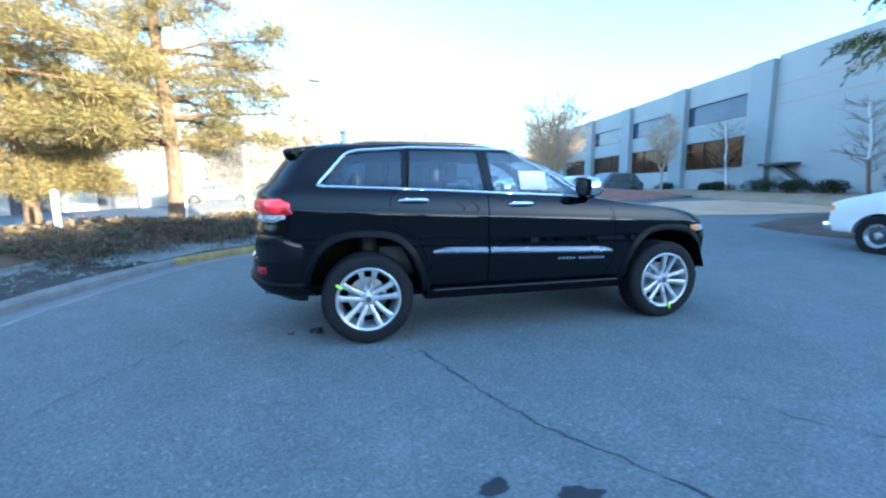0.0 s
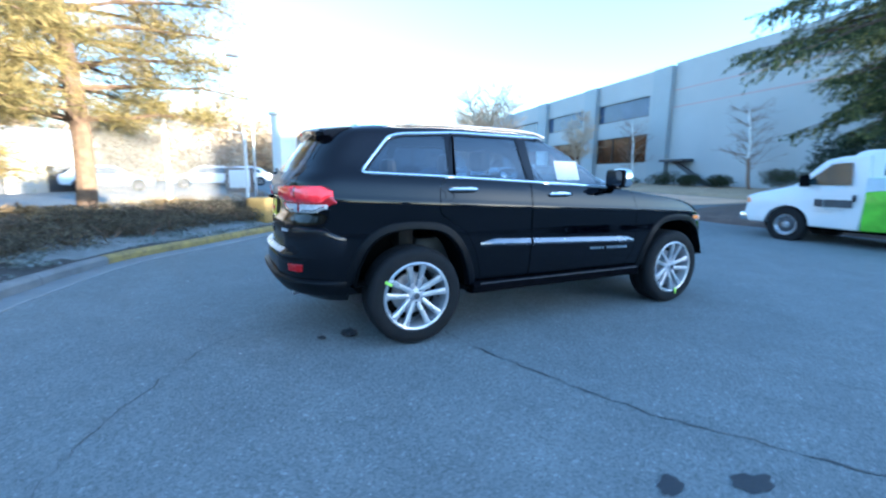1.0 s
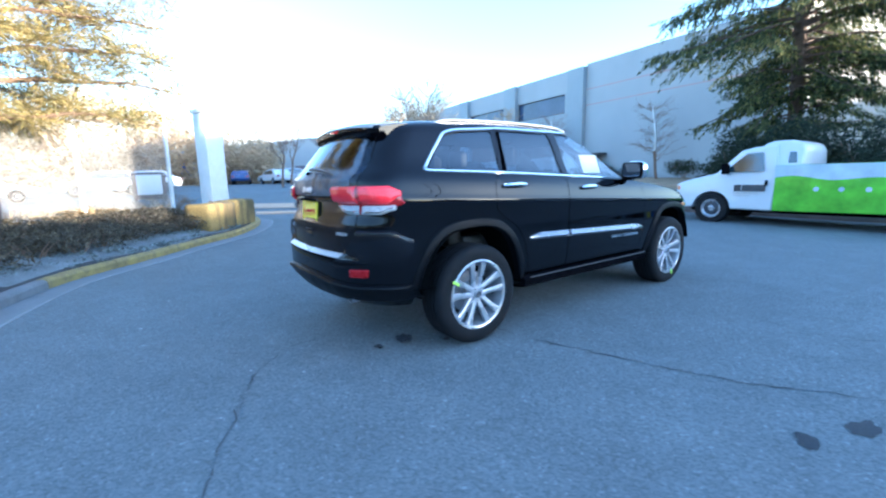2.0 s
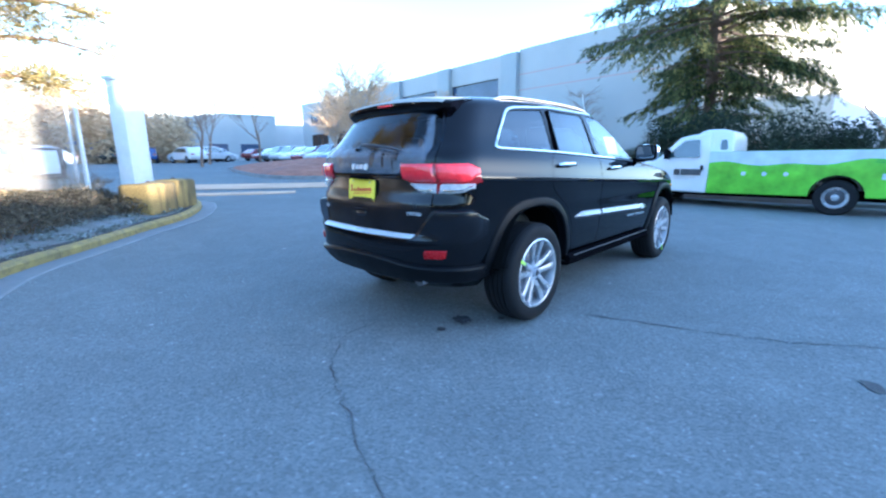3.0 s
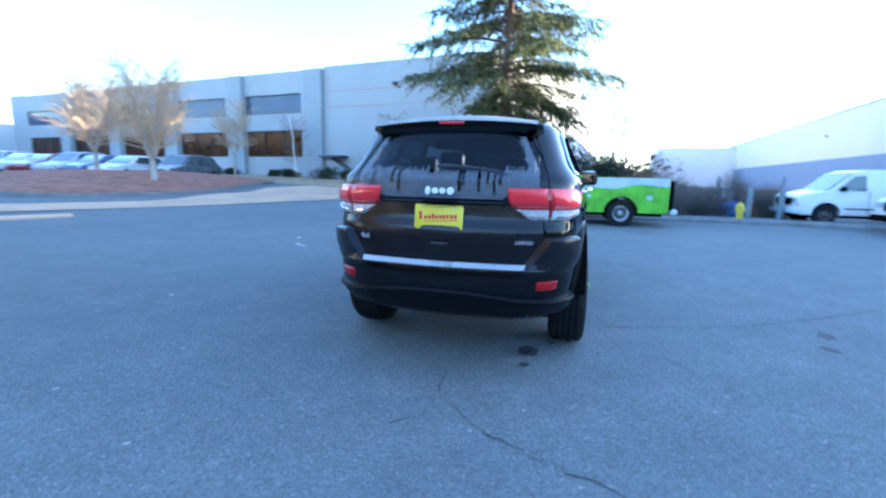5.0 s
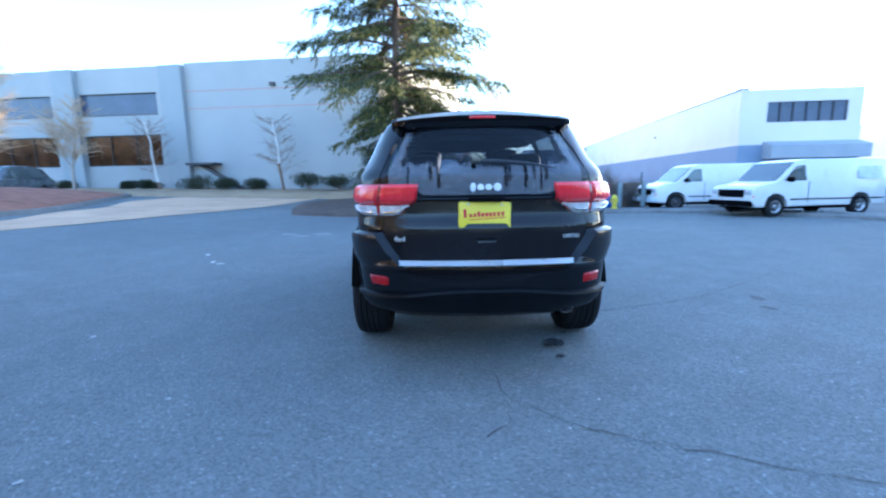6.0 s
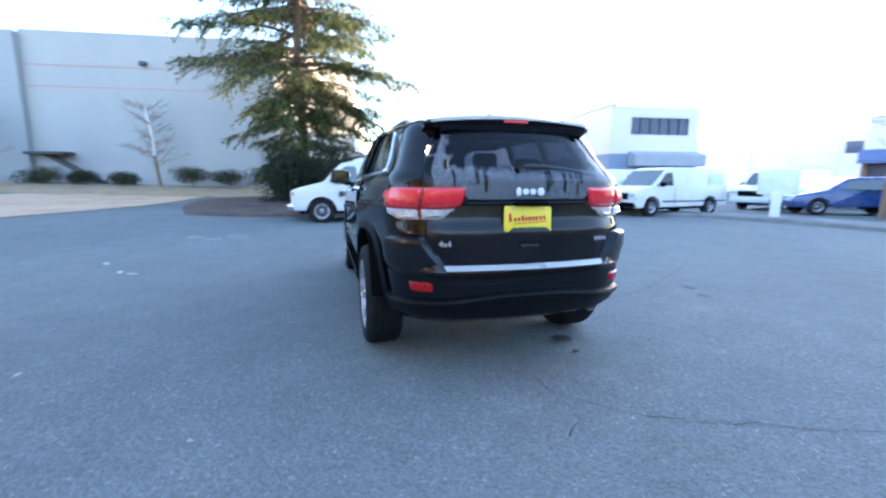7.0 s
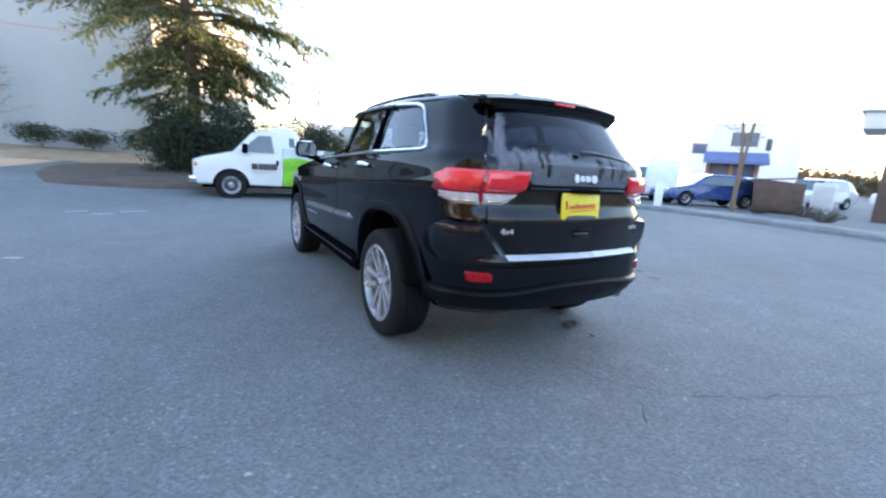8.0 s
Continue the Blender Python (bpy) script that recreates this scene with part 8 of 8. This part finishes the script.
    tagged(new("verge", mesh_of("verge", v, f, M["frostgrass"], True)), "pale gravelly verge behind the kerb", "verge", kind="structure")


def cracks():
    """Thin filled cracks across the lot."""
    rnd = random.Random(21)
    lines = [
        [(-1.14, -0.78), (-1.05, -1.3), (-0.92, -1.66), (-0.79, -2.08), (-0.65, -2.4), (-0.52, -2.63), (-0.31, -2.95), (-0.2, -3.15), (0.1, -3.6), (0.6, -4.3)],
        [(-2.33, -0.05), (-2.73, -0.09), (-2.82, -0.25), (-2.98, -0.4), (-3.1, -0.65), (-3.22, -0.95), (-3.36, -1.25), (-3.48, -1.7), (-3.5, -2.3)],
        [(-2.73, -0.09), (-2.95, -0.05), (-3.1, 0.1)],
        [(-3.1, -0.65), (-3.3, -0.75)],
        [(0.51, -2.33), (0.69, -2.53), (0.79, -2.75), (1.1, -3.1)],
        [(3.4, -3.0), (5.2, -4.3), (6.3, -6.4)],
    ]
    for k, pts in enumerate(lines):
        bm = bmesh.new()
        fine = []
        for a, b in zip(pts, pts[1:]):
            n = max(3, int(math.dist(a, b) / 0.05))
            for i in range(n):
                t = i / n
                fine.append((a[0] + (b[0] - a[0]) * t + rnd.gauss(0, 0.011), a[1] + (b[1] - a[1]) * t + rnd.gauss(0, 0.011)))
        rows = []
        for i, (x, y) in enumerate(fine):
            a, b = Vector(fine[max(i - 1, 0)]), Vector(fine[min(i + 1, len(fine) - 1)])
            d = (b - a).normalized()
            n = Vector((-d.y, d.x))
            w = (0.0015 + 0.008 * max(0, noise.noise(Vector((x * 5, y * 5, k))) + 0.25)) * (1.2 if k == 0 else 0.95)
            z = rise(x, y) + 0.012 * noise.noise(Vector((x * 0.25, y * 0.25, 3)))
            rows.append((bm.verts.new((x + n.x * w, y + n.y * w, z + 0.0045)), bm.verts.new((x - n.x * w, y - n.y * w, z + 0.0045))))
        for p, q in zip(rows, rows[1:]):
            bm.faces.new((p[0], p[1], q[1], q[0]))
        ob = new("pavement_crack", bm_mesh("pavement_crack", bm, M["crack"]))
        tagged(ob, "thin dark crack in the asphalt", "crack", kind="structure")


def blot(name, x, y, r, squash, rot, material, label, category, seed, h=0.005, kind="structure"):
    rnd = random.Random(seed)
    bm = bmesh.new()
    n = 26
    c = bm.verts.new((0, 0, h))
    ring = []
    for i in range(n):
        a = 6.283 * i / n
        q = r * (0.75 + 0.45 * (noise.noise(Vector((math.cos(a) * 1.7, math.sin(a) * 1.7, seed))) + 0.3))
        ring.append(bm.verts.new((q * math.cos(a), q * squash * math.sin(a), h)))
    for i in range(n):
        bm.faces.new((c, ring[i], ring[(i + 1) % n]))
    ob = new(name, bm_mesh(name, bm, material))
    ob.matrix_basis = pose(x, y, rise(x, y) + 0.012 * noise.noise(Vector((x * 0.25, y * 0.25, 3))), 0, 0, rot)
    return tagged(ob, label, category, kind=kind)


def litter():
    blot("oil_stain", -1.06, -2.86, 0.085, 0.6, 20, M["stain"], "small dark oil stain on asphalt", "stain", 1)
    blot("oil_stain", -0.72, -3.0, 0.11, 0.55, -10, M["stain"], "small dark oil stain on asphalt", "stain", 2)
    blot("oil_stain", -1.62, -0.72, 0.035, 0.8, 0, M["stain"], "small dark spot on asphalt", "stain", 3)
    # crumpled leaf behind the rear wheel
    for k, (x, y, r) in enumerate(((-1.91, -0.56, 0.07), (-2.13, -0.55, 0.03))):
        bm = bmesh.new()
        bmesh.ops.create_grid(bm, x_segments=6, y_segments=6, size=r)
        for v in bm.verts:
            v.co.z = 0.012 + 0.35 * r * (1 + noise.noise(v.co * 30 + Vector((k, 0, 0))))
            v.co.x *= 1 - 0.4 * abs(v.co.y / r)
        bmesh.ops.solidify(bm, geom=bm.faces[:], thickness=0.003)
        ob = new("dead_leaf", crisp(bm_mesh("dead_leaf", bm, M["stain"])))
        ob.matrix_basis = pose(x, y, 0.0, 0, 0, 35 * k)
        tagged(ob, "crumpled dark wet leaf on asphalt", "leaf")
    # pale flecks and survey marks sprayed on the road
    rnd = random.Random(77)
    spots = [(-3.58, 1.2, 0.02), (-3.0, -0.35, 0.012), (-2.72, -0.6, 0.012), (-1.5, 3.2, 0.03), (-2.6, 1.9, 0.018), (-0.2, -1.5, 0.012), (-3.3, 2.1, 0.02)]
    for i in range(46):
        spots.append((rnd.uniform(-4.2, 4.0), rnd.uniform(-4.0, 4.0), rnd.uniform(0.005, 0.012)))
    for i, (x, y, r) in enumerate(spots):
        blot("pebble_fleck", x, y, r, 0.7, rnd.uniform(0, 180), M["paintmark"], "small pale fleck of grit on asphalt", "grit", 200 + i, 0.006)
    for x, y, l, rot in ((5.05, 3.5, 0.34, 80), (5.35, 3.9, 0.3, 100), (5.4, 3.1, 0.4, 92), (1.9, 3.95, 0.2, 20), (1.75, 3.75, 0.16, 70), (2.6, 4.4, 0.2, 30)):
        ob = new("survey_mark", bm_mesh("survey_mark", boxm(-l / 2, l / 2, -0.03, 0.03, 0.003, 0.007), M["paintmark"]))
        ob.matrix_basis = pose(x, y, rise(x, y) + 0.012 * noise.noise(Vector((x * 0.25, y * 0.25, 3))), 0, 0, rot)
        tagged(ob, "faded white survey paint mark on road", "road marking", kind="structure")


def hydrant():
    t = thing("fire_hydrant", "yellow fire hydrant behind the kerb", "hydrant", pose(11.4, -6.5, 0.12))
    part("barrel", lathe(bmesh.new(), [(0.0, 0.0), (0.14, 0.0), (0.14, 0.04), (0.09, 0.05), (0.09, 0.36), (0.12, 0.38), (0.12, 0.42), (0.1, 0.46), (0.05, 0.52), (0.02, 0.53), (0.02, 0.56), (0.0, 0.56)], 20, "z"), M["hydrant"], t)
    for a in (0, 90, 180):
        part("outlet", cyl(bmesh.new(), (0, 0, 0.3), (0.15 * math.cos(radians(a + 90)), 0.15 * math.sin(radians(a + 90)), 0.3), 0.045, n=10), M["hydrant"], t)


def back_fence():
    f = thing("board_fence", "weathered dark fence with gaps behind the verge", "fence")
    rnd = random.Random(61)
    for i in range(34):
        if i in (9, 10, 17, 24, 25):
            continue
        x, y = 14.0 + 0.02 * i, -4.4 - 0.27 * i
        part("fence_board", boxm(-0.012, 0.012, -0.115, 0.115, 0.0, 0.95 + rnd.uniform(-0.12, 0.12), 0.004), M["wood"] if i % 5 else M["brown"], f, "", pose(x, y, 0.05, rnd.uniform(-2, 2)))
    for i in range(5):
        part("fence_post", cyl(bmesh.new(), (0, 0, 0), (0, 0, 1.5), 0.035, n=10), M["bollard"], f, "blue-grey steel post", pose(13.7, -4.4 - 2.1 * i, 0.05))
    for y in (-6.95, -7.9):
        t = thing("bollard", "grey steel bollard at the verge", "bollard", pose(12.0, y, 0.05), "bollards at the verge")
        part("shaft", cyl(bmesh.new(), (0, 0, 0), (0, 0, 1.0), 0.09, n=16), M["bollard"], t)
        part("dome", lathe(bmesh.new(), [(0.09, 0.0), (0.07, 0.05), (0.0, 0.075)], 16, "z"), M["bollard"], t, "", pose(0, 0, 1.0))
    t = thing("tarp_bundle", "blue tarpaulin bundle by the fence", "tarp", pose(12.9, -6.7, 0.05))
    bm = bmesh.new()
    bmesh.ops.create_icosphere(bm, subdivisions=3, radius=0.4)
    for v in bm.verts:
        v.co *= 1 + 0.3 * noise.noise(v.co * 5)
        v.co.z = max(v.co.z * 0.8 + 0.25, 0)
    part("sheet", bm, M["bluetarp"], t)
    t = thing("stacked_crate", "orange-brown stacked crates behind the fence", "crate", pose(14.6, -8.4, 0.0))
    for k in range(2):
        part("crate_side", boxm(-0.5, 0.5, -0.7, 0.7, 0.02 + 0.55 * k, 0.52 + 0.55 * k, 0.02), M["wood"], t)


def right_side():
    # white sign panel on a stout post
    t = thing("sign_board", "blank white sign board on white post", "sign", pose(6.0, -13.2, 0.1, 0, 0, 35))
    part("post", boxm(-0.14, 0.14, -0.1, 0.1, 0, 0.85, 0.01), M["whitepost"], t)
    part("panel", boxm(-0.55, 0.55, -0.05, 0.05, 0.75, 1.55, 0.01), M["whitepost"], t)
    # brown dumpster with lids
    t = thing("dumpster", "brown steel dumpster with dark lid on verge", "dumpster", pose(4.75, -19.3, 0, 0, 0, 25))
    part("bin", prismm([(-0.75, 0.12), (0.75, 0.12), (0.85, 1.1), (0.85, 1.4), (-0.85, 1.25), (-0.85, 1.0)], -1.0, 1.0, "y", 0.02), M["brown"], t)
    part("lid", boxm(-0.88, 0.9, -1.02, 1.02, 1.38, 1.43, 0.01), M["darkgrey"], t, "dark plastic lid", pose(0, 0, 0, 0, 5, 0))
    for y in (-0.6, 0.0, 0.6):
        part("rib", boxm(-0.88, -0.84, y - 0.04, y + 0.04, 0.2, 1.2), M["brown"], t)
    for y in (-0.7, 0.7):
        part("skid", boxm(-0.7, 0.7, y - 0.06, y + 0.06, 0, 0.14), M["brown"], t)
    t = thing("utility_cabinet", "pale upright utility cabinet", "cabinet", pose(4.3, -22.6, 0, 0, 0, 20))
    part("body", boxm(-0.4, 0.4, -0.3, 0.3, 0, 1.35, 0.02), M["whitepost"], t)
    part("door_seam", boxm(-0.35, 0.35, 0.3, 0.31, 0.1, 1.2), M["galv"], t)
    for k, (x, y) in enumerate(((2.9, -17.2), (1.7, -15.6), (4.0, -16.4))):
        twig_bush("verge_weeds", "dark low weeds by the dumpster", x, y, 0.1, 0.55, 0.45, 0.4, 90, 90 + k, M["dryshrub"])
    # roof overhang on a stout pillar at the edge of view
    t = thing("canopy_shelter", "shelter with white fascia on dark timber pillar", "canopy", pose(1.6, -20.5, 0, 0, 0, 15))
    part("pillar", boxm(-0.35, 0.35, -0.35, 0.35, 0, 3.4, 0.03), M["brown"], t, "dark timber pillar")
    part("fascia", boxm(-1.6, 1.2, -2.5, 0.6, 3.4, 4.0, 0.03), M["wall_white"], t, "white fascia")
    part("roof_edge", boxm(-1.7, 1.3, -2.6, 0.7, 4.0, 4.1, 0.02), M["roof"], t)


def left_background():
    # low white sunlit sheds in the yard
    for k, (x, y, rot, l, h) in enumerate(((-17.0, 24.5, 28, 15, 3.0),)):
        t = thing("yard_shed", "long low cream shed with dark bay openings", "building", pose(x, y, 0.0, 0, 0, rot))
        nb = 4
        for i in range(nb):
            x0 = -l / 2 + l * i / nb
            part("wall_pier", boxm(x0, x0 + l / nb * 0.45, 0, 0.25, 0, h), M["shedwall"], t)
            part("wall_header", boxm(x0 + l / nb * 0.45, x0 + l / nb, 0, 0.25, h * 0.62, h), M["shedwall"], t)
            # dark sheet stands in for the shade inside each bay
            part("bay_opening_sheet", boxm(x0 + l / nb * 0.45, x0 + l / nb, 0.3, 0.35, 0, h * 0.62), M["darkgrey"], t, "dark sheet in place of a shaded bay opening")
        part("roof", prismm([(-0.4, h), (6.4, h), (3.0, h + 1.1)], -l / 2 - 0.3, l / 2 + 0.3, "x"), M["shedwall"], t, "pale low-pitched roof")
        part("side_wall", boxm(-l / 2, -l / 2 + 0.25, 0.25, 6, 0, h), M["shedwall"], t)
        part("side_wall", boxm(l / 2 - 0.25, l / 2, 0.25, 6, 0, h), M["shedwall"], t)
        part("back_wall", boxm(-l / 2, l / 2, 5.75, 6, 0, h), M["shedwall"], t)
    # row of low blue-grey buildings across the far lot
    for k, (x, y, rot, l, h) in enumerate(((13.0, 62.0, -12, 26, 6.2), (-1.5, 63.0, 5, 9, 4.2), (36.0, 70.0, -10, 22, 7.0))):
        t = thing("far_building", "low blue-grey commercial building across the lot", "building", pose(x, y, 1.0, 0, 0, rot))
        part("wall", boxm(-l / 2, l / 2, 0, 10, -0.5, h), M["wall_grey"], t)
        part("parapet", boxm(-l / 2 - 0.1, l / 2 + 0.1, -0.1, 10.1, h, h + 0.25), M["wall_pilaster"], t)
        for i in range(int(l / 4)):
            x0 = -l / 2 + 1 + 4 * i
            part("window", boxm(x0, x0 + 2.4, -0.04, 0.0, 1.0, 2.4), M["window"], t)
    t = thing("blue_canopy", "bright blue canopy on a low building", "canopy", pose(4.0, 55.0, 0.9, 0, 0, 0))
    part("roof", boxm(-2.2, 2.2, 0, 3, 1.6, 2.6, 0.05), M["bluetarp"], t)
    for x in (-2.0, 2.0):
        part("post", boxm(x - 0.1, x + 0.1, 0.2, 0.4, 0, 1.6), M["galv"], t)
    # notice board in the yard behind the fence
    t = thing("notice_board", "pale notice on a dark board in the yard", "sign", pose(-2.6, 22.0, rise(-2.6, 22.0), 0, 0, 8))
    for x in (-0.6, 0.6):
        part("post", boxm(x - 0.05, x + 0.05, 0.03, 0.13, -0.2, 1.3, 0.01), M["brown"], t)
    part("panel", boxm(-0.7, 0.7, -0.02, 0.03, 0.05, 1.35, 0.01), M["brown"], t, "dark weathered panel")
    part("notice", boxm(-0.52, 0.52, -0.03, -0.02, 0.3, 1.25, 0.003), M["whitepost"], t, "pale blank notice")
    # street lamp beyond the pine
    t = thing("street_lamp", "tall thin street lamp with single arm", "lamp post", pose(-1.9, 19.0, 0.4))
    part("pole", cyl(bmesh.new(), (0, 0, 0), (0, 0, 6.3), 0.06, 0.04, 12), M["galv"], t)
    part("arm", tube([(0, 0, 6.2), (-0.2, 0.05, 6.4), (-0.5, 0.1, 6.45)], 0.03, 8), M["galv"], t)
    part("lamp_head", boxm(-0.95, -0.4, -0.02, 0.22, 6.38, 6.5, 0.03), M["darkgrey"], t)


build_yard()
chain_fence()
white_column()
ecology_blocks()
cracks()
litter()
hydrant()
back_fence()
right_side()
left_background()
